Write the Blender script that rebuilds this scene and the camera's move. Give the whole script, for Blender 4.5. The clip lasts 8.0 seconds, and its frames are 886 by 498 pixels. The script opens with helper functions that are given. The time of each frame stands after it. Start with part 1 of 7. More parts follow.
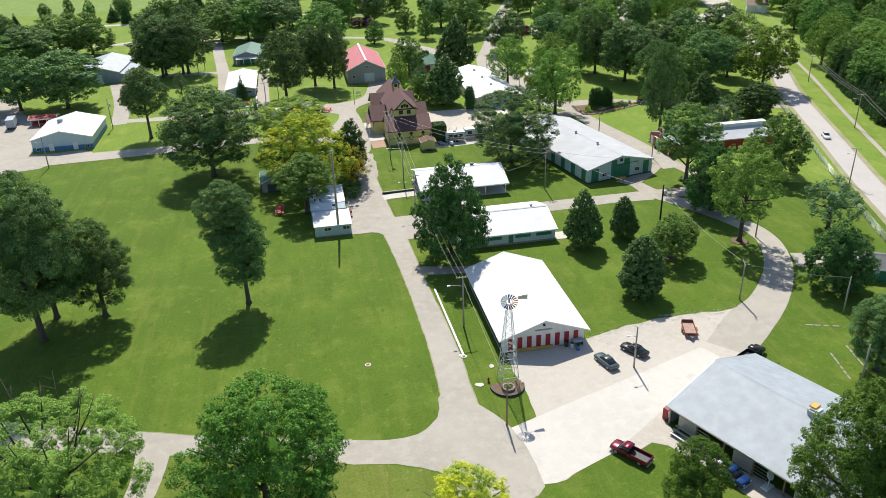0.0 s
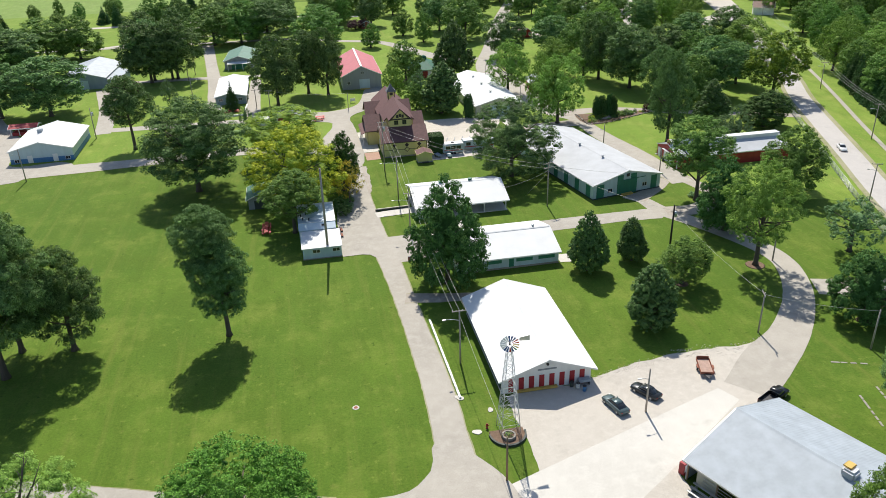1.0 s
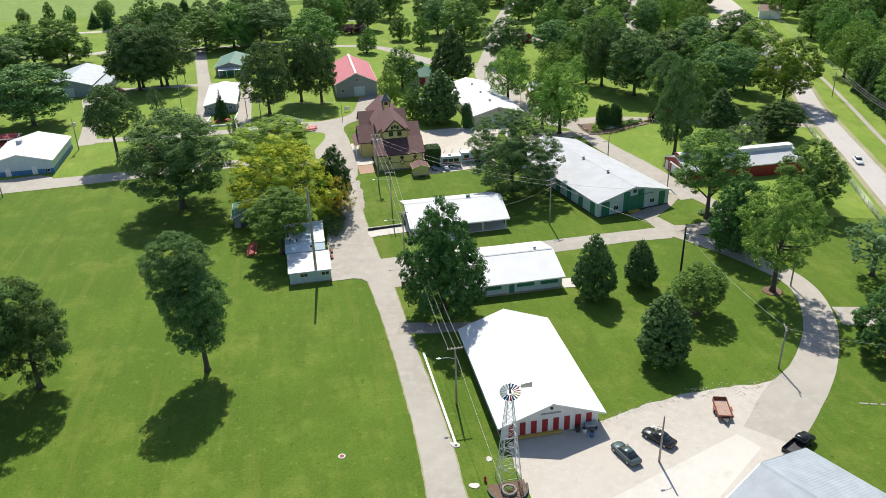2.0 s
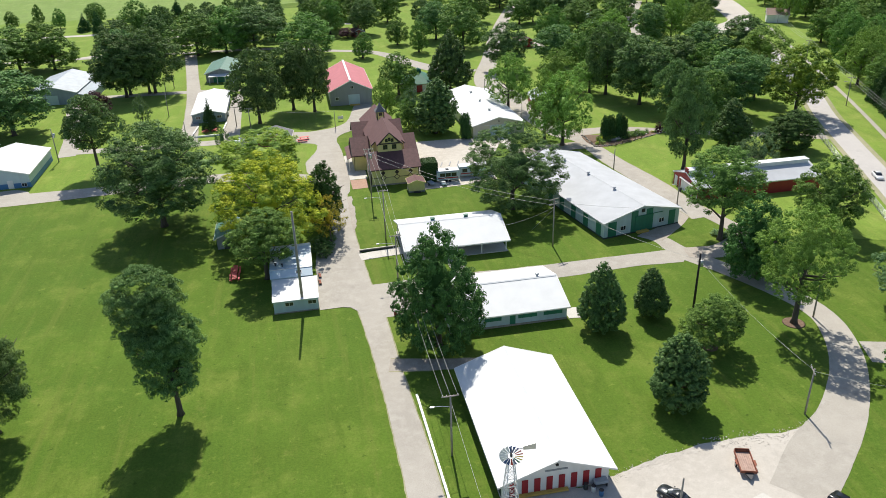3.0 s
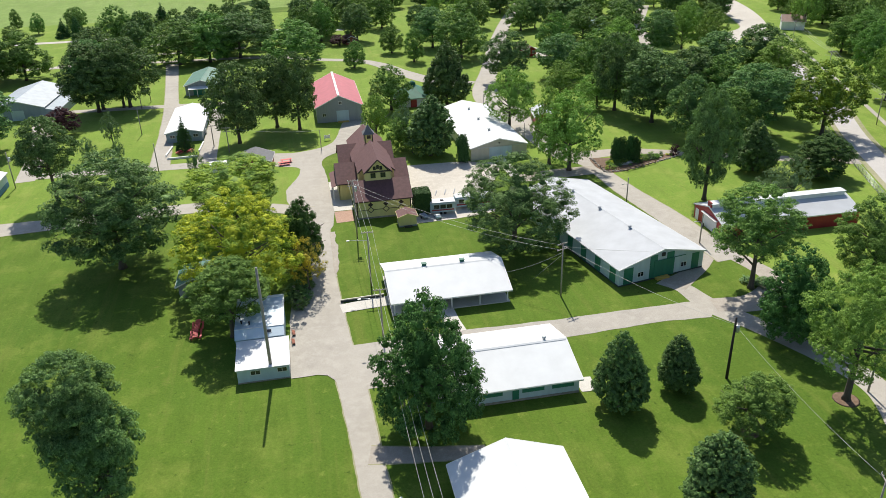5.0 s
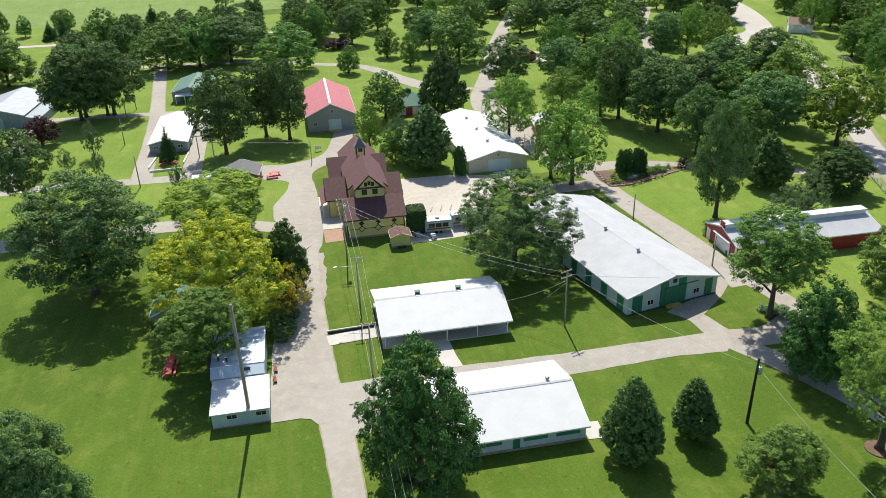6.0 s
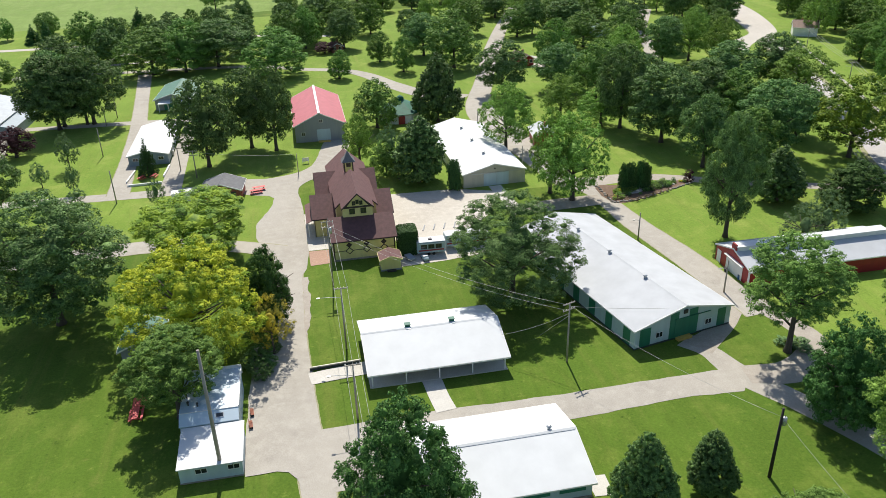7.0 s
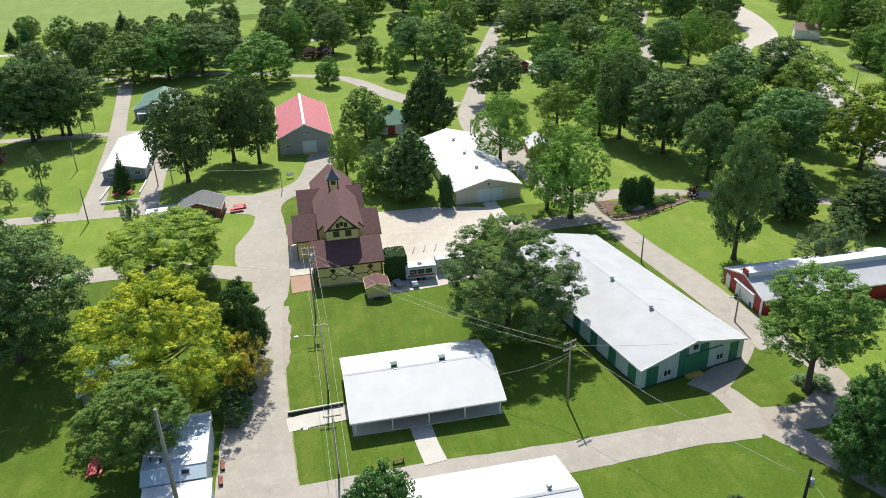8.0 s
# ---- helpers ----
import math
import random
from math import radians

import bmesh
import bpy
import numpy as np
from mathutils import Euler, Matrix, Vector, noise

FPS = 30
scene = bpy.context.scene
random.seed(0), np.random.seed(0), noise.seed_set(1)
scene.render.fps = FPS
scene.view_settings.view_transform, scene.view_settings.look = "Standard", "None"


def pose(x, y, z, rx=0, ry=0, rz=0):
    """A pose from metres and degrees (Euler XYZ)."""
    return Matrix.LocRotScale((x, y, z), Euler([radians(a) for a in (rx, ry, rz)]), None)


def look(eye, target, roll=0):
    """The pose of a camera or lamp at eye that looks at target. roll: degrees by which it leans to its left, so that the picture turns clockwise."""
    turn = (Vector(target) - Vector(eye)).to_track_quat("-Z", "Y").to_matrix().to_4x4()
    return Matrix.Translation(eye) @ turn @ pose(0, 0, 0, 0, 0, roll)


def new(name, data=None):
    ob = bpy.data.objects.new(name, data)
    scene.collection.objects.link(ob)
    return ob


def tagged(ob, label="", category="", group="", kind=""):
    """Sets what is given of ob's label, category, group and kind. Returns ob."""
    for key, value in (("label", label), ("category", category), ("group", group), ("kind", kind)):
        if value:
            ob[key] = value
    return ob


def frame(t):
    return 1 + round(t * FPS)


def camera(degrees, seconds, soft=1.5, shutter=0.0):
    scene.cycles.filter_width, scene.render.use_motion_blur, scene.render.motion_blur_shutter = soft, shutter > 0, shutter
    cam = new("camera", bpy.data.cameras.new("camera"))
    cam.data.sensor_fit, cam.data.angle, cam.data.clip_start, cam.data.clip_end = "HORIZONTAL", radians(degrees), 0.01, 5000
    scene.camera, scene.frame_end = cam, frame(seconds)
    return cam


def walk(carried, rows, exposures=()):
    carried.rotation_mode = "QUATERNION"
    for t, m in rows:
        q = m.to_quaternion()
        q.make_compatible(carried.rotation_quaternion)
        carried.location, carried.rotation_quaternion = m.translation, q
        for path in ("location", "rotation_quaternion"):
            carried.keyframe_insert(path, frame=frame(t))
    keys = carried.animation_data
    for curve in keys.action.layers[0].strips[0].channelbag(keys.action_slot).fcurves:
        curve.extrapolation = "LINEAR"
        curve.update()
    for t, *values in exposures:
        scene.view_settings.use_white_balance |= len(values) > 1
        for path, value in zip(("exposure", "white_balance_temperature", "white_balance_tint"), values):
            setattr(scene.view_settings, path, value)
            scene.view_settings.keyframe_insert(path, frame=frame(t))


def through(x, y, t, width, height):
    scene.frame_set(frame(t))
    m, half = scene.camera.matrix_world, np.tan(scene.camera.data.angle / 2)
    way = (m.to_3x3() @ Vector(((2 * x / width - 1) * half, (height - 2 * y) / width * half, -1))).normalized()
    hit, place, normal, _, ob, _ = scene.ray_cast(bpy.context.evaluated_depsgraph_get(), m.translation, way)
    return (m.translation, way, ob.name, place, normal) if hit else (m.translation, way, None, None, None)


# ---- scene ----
cam = camera(60.04, 8.0, soft=0.8)
# seconds, eye, target, roll
PATH = [
    (0, (0.251, -14.642, 71.849), (16.331, 73.659, 27.754), -1.783),
    (0.5, (1.635, -9.289, 71.863), (17.737, 78.976, 27.704), -1.754),
    (1, (3.265, -3.554, 71.853), (19.317, 84.684, 27.623), -1.771),
    (1.5, (4.668, 1.473, 71.728), (20.720, 89.739, 27.553), -1.797),
    (3, (9.112, 17.959, 71.266), (25.163, 106.260, 27.160), -1.763),
    (3.5, (10.408, 23.028, 71.225), (26.488, 111.333, 27.138), -1.717),
    (4, (11.830, 28.577, 71.075), (27.916, 116.883, 26.994), -1.704),
    (4.5, (13.142, 33.767, 70.990), (29.230, 122.051, 26.866), -1.691),
    (6, (17.402, 50.007, 70.701), (33.599, 138.178, 26.391), -1.673),
    (6.5, (18.821, 55.228, 70.467), (35.203, 143.373, 26.171), -1.653),
    (7, (20.294, 60.869, 70.443), (36.913, 148.919, 26.046), -1.662),
    (7.5, (21.639, 65.993, 70.432), (38.589, 153.950, 25.976), -1.691),
    (8, (23.364, 71.520, 70.422), (40.582, 159.395, 25.907), -1.774),
]
walk(cam, [(t, look(eye, target, roll)) for t, eye, target, roll in PATH])

# ---- world and sun ----
SUN_DIR = Vector((0.070, 0.993, 1.190)).normalized()   # towards the sun: 49 degrees up, over the far end of the grounds
world = bpy.data.worlds.new("world")
scene.world = world
world.use_nodes = True
wn = world.node_tree.nodes
sky = wn.new("ShaderNodeTexSky")
sky.sky_type = "NISHITA"
sky.sun_disc = False
sky.sun_elevation = math.asin(SUN_DIR.z)
sky.sun_rotation = math.atan2(SUN_DIR.x, SUN_DIR.y)
sky.air_density, sky.dust_density = 1.0, 0.8
world.node_tree.links.new(sky.outputs["Color"], wn["Background"].inputs["Color"])
wn["Background"].inputs["Strength"].default_value = 0.115
sun_data = bpy.data.lights.new("sun", "SUN")
sun_data.energy, sun_data.angle, sun_data.color = 5.0, radians(0.53), (1.0, 0.94, 0.83)
sun = new("sun", sun_data)
sun.matrix_world = look(SUN_DIR * 300, (0, 0, 0))
scene.view_settings.exposure = 0.28

# ---- materials ----


class Mat:
    """A small wrapper to build node materials."""

    def __init__(self, name, rough=0.7, metal=0.0, spec=0.5):
        self.m = bpy.data.materials.new(name)
        self.m.use_nodes = True
        self.t = self.m.node_tree
        self.b = self.t.nodes["Principled BSDF"]
        self.b.inputs["Roughness"].default_value = rough
        self.b.inputs["Metallic"].default_value = metal
        self.b.inputs["Specular IOR Level"].default_value = spec

    def n(self, kind, **values):
        node = self.t.nodes.new(kind)
        for key, value in values.items():
            node.inputs[key.replace("_", " ")].default_value = value
        return node

    def ln(self, a, b):
        self.t.links.new(a, b)

    def place(self, local=False):
        if local:
            return self.n("ShaderNodeTexCoord").outputs["Object"]
        return self.n("ShaderNodeNewGeometry").outputs["Position"]

    def noise(self, scale, detail=4.0, rough=0.55, local=False, stretch=None):
        v = self.place(local)
        if stretch:
            mp = self.n("ShaderNodeMapping")
            mp.inputs["Scale"].default_value = stretch
            self.ln(v, mp.inputs["Vector"])
            v = mp.outputs["Vector"]
        node = self.n("ShaderNodeTexNoise", Scale=scale, Detail=detail, Roughness=rough)
        self.ln(v, node.inputs["Vector"])
        return node.outputs["Fac"]

    def ramp(self, fac, lo, hi, a=(0, 0, 0), b=(1, 1, 1)):
        node = self.n("ShaderNodeValToRGB")
        e = node.color_ramp.elements
        e[0].position, e[1].position = lo, hi
        e[0].color, e[1].color = (*a, 1), (*b, 1)
        self.ln(fac, node.inputs["Fac"])
        return node.outputs["Color"]

    def mix(self, fac, a, b, mode="MIX"):
        node = self.t.nodes.new("ShaderNodeMix")
        node.data_type, node.blend_type = "RGBA", mode
        for value, socket in ((fac, node.inputs[0]), (a, node.inputs[6]), (b, node.inputs[7])):
            if isinstance(value, bpy.types.NodeSocket):
                self.ln(value, socket)
            elif isinstance(value, tuple):
                socket.default_value = (*value, 1)
            else:
                socket.default_value = value
        return node.outputs[2]

    def color(self, socket):
        if isinstance(socket, tuple):
            self.b.inputs["Base Color"].default_value = (*socket, 1)
        else:
            self.ln(socket, self.b.inputs["Base Color"])
        return self

    def bump(self, height, strength=0.3, distance=0.05):
        node = self.n("ShaderNodeBump", Strength=strength, Distance=distance)
        self.ln(height, node.inputs["Height"])
        self.ln(node.outputs["Normal"], self.b.inputs["Normal"])
        return self


def painted(name, rgb, rough=0.55, dirt=0.12, scale=1.2, metal=0.0, grain=(1, 1, 0.15)):
    """Paint or siding: a colour with streaks and grime."""
    m = Mat(name, rough, metal)
    streak = m.ramp(m.noise(scale, 5, stretch=grain), 0.35, 0.75)
    spots = m.ramp(m.noise(scale * 6, 3), 0.45, 0.7)
    dark = tuple(c * (1 - 2.2 * dirt) for c in rgb)
    c = m.mix(streak, dark, rgb)
    c = m.mix(m.mix(0.25, (0, 0, 0), spots), c, tuple(c2 * (1 - dirt) for c2 in rgb))
    m.color(c).bump(m.noise(scale * 10, 3), 0.12, 0.02)
    return m.m


def mineral(name, light, dark, patch, rough=0.9, big=0.06, mid=0.5, fine=7.0, bump=0.35, cracks=0.0):
    """Concrete, asphalt, gravel or earth: patches, blotches, grain and cracks."""
    m = Mat(name, rough, 0, 0.25)
    c = m.mix(m.ramp(m.noise(big, 4, 0.6), 0.38, 0.62), dark, light)
    c = m.mix(m.ramp(m.noise(mid, 7, 0.7), 0.46, 0.68), c, patch)
    c = m.mix(m.ramp(m.noise(0.22, 6, 0.75), 0.56, 0.74), c, tuple(v * 0.80 for v in dark))
    grain = m.noise(fine, 5, 0.75)
    c = m.mix(0.42, c, m.ramp(grain, 0.3, 0.7, tuple(v * 0.62 for v in dark), tuple(min(v * 1.1, 0.9) for v in light)), "MIX")
    if cracks:
        v = m.n("ShaderNodeTexVoronoi", Scale=cracks)
        v.feature = "DISTANCE_TO_EDGE"
        warp = m.n("ShaderNodeTexNoise", Scale=0.6, Detail=4.0)
        m.ln(m.place(), warp.inputs["Vector"])
        m.ln(m.mix(0.12, m.place(), warp.outputs["Color"], "ADD"), v.inputs["Vector"])
        line = m.ramp(v.outputs["Distance"], 0.004, 0.016, (1, 1, 1), (0, 0, 0))
        c = m.mix(m.mix(0.5, (0, 0, 0), line), c, tuple(v2 * 0.45 for v2 in dark))
    m.color(c).bump(grain, bump, 0.03)
    return m.m


def grass_material(name, main, deep, dry):
    """Mown turf: broad lush and dry areas, mower drift, tan thatch, clover spots and blades."""
    m = Mat(name, 0.95, 0, 0.15)
    c = m.mix(m.ramp(m.noise(0.028, 5, 0.62), 0.40, 0.60), deep, main)
    c = m.mix(m.ramp(m.noise(0.075, 7, 0.66), 0.47, 0.66), c, tuple(v * 0.76 for v in main))
    c = m.mix(m.ramp(m.noise(0.11, 7, 0.7), 0.50, 0.70), c, dry)
    c = m.mix(m.ramp(m.noise(0.30, 7, 0.75, stretch=(1.0, 0.22, 1.0)), 0.48, 0.68), c, tuple(v * 0.68 for v in main))
    c = m.mix(m.ramp(m.noise(0.42, 5, 0.7, stretch=(1.0, 0.05, 1.0)), 0.53, 0.72), c, tuple(v * 0.74 for v in dry))
    c = m.mix(m.ramp(m.noise(0.55, 6, 0.75), 0.58, 0.72), c, tuple(v * 1.15 for v in dry))
    thatch = m.mix(0.65, (0, 0, 0), m.ramp(m.noise(0.21, 8, 0.78), 0.58, 0.72))
    c = m.mix(thatch, c, (dry[0] * 1.15, dry[1] * 0.92, dry[2] * 1.3))
    c = m.mix(m.ramp(m.noise(0.8, 4, 0.6), 0.64, 0.71), c, tuple(v * 0.55 for v in deep))
    fine = m.noise(2.6, 7, 0.8)
    c = m.mix(0.34, c, m.ramp(fine, 0.34, 0.68, tuple(v * 0.40 for v in deep), tuple(v * 1.5 for v in main)))
    m.color(c).bump(fine, 0.6, 0.12)
    return m.m


def leaf_material(name, a, b, shine=0.06, through=0.12, young=None, sway=1.0):
    """Foliage: each leaf and each spray its own tone, each tree its own tint; light passes through."""
    m = Mat(name, 0.55, 0, shine)
    geo = m.n("ShaderNodeNewGeometry").outputs["Random Per Island"]
    obj = m.n("ShaderNodeObjectInfo").outputs["Random"]
    c = m.mix(m.ramp(geo, 0.10, 1.0), tuple(v * 0.80 for v in a), tuple(v * 1.15 for v in b))
    spray = m.ramp(m.noise(0.55, 3, 0.6), 0.36, 0.66)
    c = m.mix(m.mix(0.55, (0, 0, 0), spray), c, b)
    if young:
        patch = m.ramp(m.noise(0.30, 4, 0.6), 0.42, 0.56)
        c = m.mix(patch, c, young)
    hs = m.n("ShaderNodeHueSaturation", Saturation=1.0)
    hue = m.n("ShaderNodeMapRange", To_Min=0.5 - 0.014 * sway, To_Max=0.5 + 0.012 * sway)
    val = m.n("ShaderNodeMapRange", To_Min=0.85, To_Max=1.25)
    m.ln(obj, hue.inputs["Value"])
    m.ln(obj, val.inputs["Value"])
    m.ln(hue.outputs["Result"], hs.inputs["Hue"])
    m.ln(val.outputs["Result"], hs.inputs["Value"])
    m.ln(c, hs.inputs["Color"])
    m.color(hs.outputs["Color"])
    tr = m.n("ShaderNodeBsdfTranslucent")
    m.ln(m.mix(1.0, hs.outputs["Color"], (1.15, 1.25, 0.5), "MULTIPLY"), tr.inputs["Color"])
    mx = m.n("ShaderNodeMixShader", Fac=through)
    m.ln(m.b.outputs["BSDF"], mx.inputs[1])
    m.ln(tr.outputs["BSDF"], mx.inputs[2])
    m.ln(mx.outputs["Shader"], m.t.nodes["Material Output"].inputs["Surface"])
    return m.m


def plain(name, rgb, rough=0.5, metal=0.0, spec=0.5):
    m = Mat(name, rough, metal, spec)
    v = m.ramp(m.noise(4.0, 4, local=True), 0.3, 0.75, tuple(c * 0.82 for c in rgb), rgb)
    m.color(v)
    return m.m


GRASS = grass_material("grass", (0.105, 0.176, 0.020), (0.073, 0.137, 0.016), (0.190, 0.234, 0.044))
PALEGRASS = grass_material("pale_hazed_lawn", (0.190, 0.285, 0.044), (0.140, 0.235, 0.032), (0.29, 0.33, 0.080))
DRYGRASS = grass_material("dry_grass", (0.150, 0.195, 0.036), (0.105, 0.160, 0.024), (0.27, 0.28, 0.085))
FIELD = grass_material("field_crop", (0.200, 0.290, 0.075), (0.160, 0.250, 0.055), (0.26, 0.33, 0.11))
FARFIELD = grass_material("far_field", (0.100, 0.185, 0.030), (0.080, 0.150, 0.022), (0.17, 0.23, 0.05))
ROAD = mineral("worn_asphalt", (0.43, 0.40, 0.35), (0.35, 0.325, 0.285), (0.48, 0.45, 0.40))
HIGHWAY = mineral("highway_concrete", (0.50, 0.475, 0.45), (0.44, 0.42, 0.40), (0.53, 0.505, 0.48))
CONCRETE = mineral("pale_concrete", (0.60, 0.58, 0.535), (0.52, 0.50, 0.455), (0.65, 0.63, 0.58))
YARD = mineral("yard_gravel", (0.58, 0.54, 0.475), (0.47, 0.43, 0.37), (0.64, 0.60, 0.54), mid=0.7)
SHOULDER = mineral("worn_verge", (0.36, 0.34, 0.22), (0.20, 0.22, 0.08), (0.42, 0.38, 0.28), mid=0.8)
PICNIC = painted("picnic_red", (0.66, 0.085, 0.085), 0.5, 0.08)
GRAVEL = mineral("pale_gravel", (0.525, 0.49, 0.435), (0.45, 0.415, 0.365), (0.58, 0.545, 0.49), mid=0.9)
LANE = mineral("gravel_lane", (0.41, 0.37, 0.32), (0.32, 0.285, 0.24), (0.47, 0.43, 0.375), mid=0.8)
EARTH = mineral("mulch", (0.20, 0.13, 0.09), (0.12, 0.08, 0.055), (0.26, 0.18, 0.13), mid=1.5)
BRICKPAVE = mineral("brick_paving", (0.45, 0.29, 0.22), (0.36, 0.23, 0.17), (0.52, 0.36, 0.28), mid=2.0)
WHITE_ROOF = painted("white_coated_roof", (0.67, 0.69, 0.70), 0.65, 0.05, 0.35, grain=(1, 1, 1))
PALE_ROOF = painted("pale_metal_roof", (0.53, 0.55, 0.575), 0.85, 0.07, 0.3, grain=(1, 1, 1))
SKYBLUE = painted("pale_blue_roof", (0.55, 0.67, 0.76), 0.5, 0.05, 0.4, grain=(1, 1, 1))
patched = Mat("patched_pale_roof", 0.5)
patched.color(patched.mix(patched.ramp(patched.noise(0.55, 4, 0.6), 0.50, 0.60), (0.50, 0.61, 0.70), (0.84, 0.86, 0.87)))
PATCHED = patched.m
GREY_METAL = painted("galvanised_roof", (0.40, 0.45, 0.50), 0.62, 0.10, 0.5, 0.0, grain=(1, 1, 1))
RED_ROOF = painted("faded_red_roof", (0.50, 0.14, 0.165), 0.7, 0.08, 0.6, grain=(1, 1, 1))
SEA_ROOF = painted("deep_green_roof", (0.025, 0.17, 0.11), 0.7, 0.12, 0.6, grain=(1, 1, 1))
GREEN_ROOF = painted("green_metal_roof", (0.07, 0.195, 0.145), 0.65, 0.12, 0.6, grain=(1, 1, 1))
MAROON_ROOF = painted("maroon_shingle", (0.155, 0.072, 0.070), 0.8, 0.14, 1.4, grain=(1, 1, 1))
GREY_SHINGLE = painted("grey_shingle", (0.17, 0.175, 0.185), 0.85, 0.14, 1.4, grain=(1, 1, 1))
WHITE = painted("white_paint", (0.80, 0.80, 0.78), 0.55, 0.05)
RED = painted("red_paint", (0.36, 0.022, 0.028), 0.5, 0.10)
GREEN = painted("green_paint", (0.025, 0.20, 0.125), 0.5, 0.10)
PALEBLUE = painted("pale_blue_siding", (0.50, 0.62, 0.66), 0.55, 0.06)
BLUE = painted("blue_paint", (0.06, 0.20, 0.42), 0.5, 0.10)
BLUEGREY = painted("blue_grey_siding", (0.27, 0.34, 0.40), 0.6, 0.08)
GREY_WALL = painted("grey_siding", (0.30, 0.32, 0.34), 0.6, 0.08)
CREAM = painted("cream_siding", (0.74, 0.66, 0.28), 0.6, 0.06)
TAN = painted("tan_metal_wall", (0.52, 0.50, 0.41), 0.5, 0.06)
DARKTRIM = painted("dark_trim", (0.045, 0.03, 0.03), 0.6, 0.1)
# dark paint; also stands in for shade on hall sides and inside openings
DARK_AND_SHADE = painted("dark_paint_and_shade", (0.05, 0.065, 0.06), 0.7, 0.12)
BRICK = painted("red_brick", (0.33, 0.11, 0.08), 0.85, 0.14, 2.0)
TIMBER = painted("bare_timber", (0.30, 0.20, 0.12), 0.8, 0.15, 2.0)
TRAILERDECK = painted("worn_deck_boards", (0.46, 0.31, 0.25), 0.8, 0.12, 2.0)
POLEWOOD = painted("weathered_pole", (0.42, 0.38, 0.33), 0.9, 0.16, 2.0)
DARKPOLE = painted("tarred_pole", (0.04, 0.032, 0.028), 0.9, 0.15, 2.0)
YELLOWWOOD = painted("yellow_board", (0.62, 0.42, 0.10), 0.6, 0.1)
STEEL = plain("galvanised_steel", (0.55, 0.57, 0.58), 0.4, 0.7)
DARKSTEEL = plain("dark_steel", (0.06, 0.06, 0.065), 0.5, 0.5)
PALESTEEL = plain("pale_zinc_steel", (0.72, 0.73, 0.72), 0.5, 0.15)
RUST = plain("rusty_steel", (0.28, 0.10, 0.06), 0.8, 0.2)
GLASS = plain("dark_window", (0.025, 0.03, 0.035), 0.08, 0.0, 0.8)
TYRE = plain("tyre_rubber", (0.02, 0.02, 0.021), 0.85)
BARK = painted("bark", (0.13, 0.105, 0.085), 0.95, 0.2, 3.0)
WIRE = plain("cable", (0.42, 0.43, 0.41), 0.5, 0.2)
STONE = painted("garden_stone", (0.36, 0.33, 0.29), 0.9, 0.15, 2.0)
OAK = leaf_material("oak_leaves", (0.033, 0.078, 0.024), (0.178, 0.298, 0.096))
MAPLE = leaf_material("maple_leaves", (0.048, 0.112, 0.024), (0.200, 0.345, 0.078))
BRIGHT = leaf_material("bright_maple_leaves", (0.030, 0.084, 0.013), (0.140, 0.275, 0.044))
LIME = leaf_material("pale_leaves", (0.095, 0.200, 0.034), (0.260, 0.415, 0.086))
YELLOW = leaf_material("yellowing_leaves", (0.105, 0.220, 0.026), (0.270, 0.405, 0.048), young=(0.58, 0.62, 0.050), sway=0.0)
HALF = leaf_material("half_yellow_leaves", (0.056, 0.128, 0.026), (0.170, 0.285, 0.056), young=(0.27, 0.37, 0.040), sway=0.0)
DARKLEAF = leaf_material("dark_maple_leaves", (0.024, 0.064, 0.018), (0.105, 0.205, 0.056))
ORANGE = leaf_material("turning_leaves", (0.144, 0.158, 0.036), (0.302, 0.274, 0.054), young=(0.446, 0.360, 0.043), sway=0.0)
CONE = leaf_material("glossy_leaves", (0.028, 0.072, 0.020), (0.150, 0.262, 0.074), 0.18)
EVERGREEN = leaf_material("evergreen", (0.034, 0.090, 0.028), (0.075, 0.155, 0.048), 0.08, 0.12)
PURPLE = leaf_material("purple_leaves", (0.040, 0.018, 0.024), (0.085, 0.036, 0.046))
SILVER = leaf_material("willow_leaves", (0.090, 0.160, 0.066), (0.180, 0.275, 0.120))

# ---- building helpers ----


def mesh_of(bm, name, material):
    me = bpy.data.meshes.new(name)
    bmesh.ops.recalc_face_normals(bm, faces=bm.faces)
    bm.to_mesh(me)
    bm.free()
    me.materials.append(material)
    return me


def part(name, bm, material, parent, label=""):
    ob = new(name, mesh_of(bm, name, material))
    ob.parent = parent
    return tagged(ob, label)


def thing(name, x, y, z=0.0, rot=0.0, label="", category="", group="", kind=""):
    ob = new(name)
    ob.empty_display_size = 0.5
    ob.matrix_basis = pose(x, y, z, 0, 0, rot)
    return tagged(ob, label, category, group, kind)


def add_box(bm, x0, x1, y0, y1, z0, z1, m=None):
    r = bmesh.ops.create_cube(bm, size=1.0)
    for v in r["verts"]:
        v.co = Vector((x0 + (v.co.x + 0.5) * (x1 - x0), y0 + (v.co.y + 0.5) * (y1 - y0), z0 + (v.co.z + 0.5) * (z1 - z0)))
        if m is not None:
            v.co = m @ v.co
    return r["verts"]


def box(x0, x1, y0, y1, z0, z1, bevel=0.0):
    bm = bmesh.new()
    add_box(bm, x0, x1, y0, y1, z0, z1)
    if bevel:
        bmesh.ops.bevel(bm, geom=bm.edges[:], offset=bevel, segments=2, affect="EDGES")
    return bm


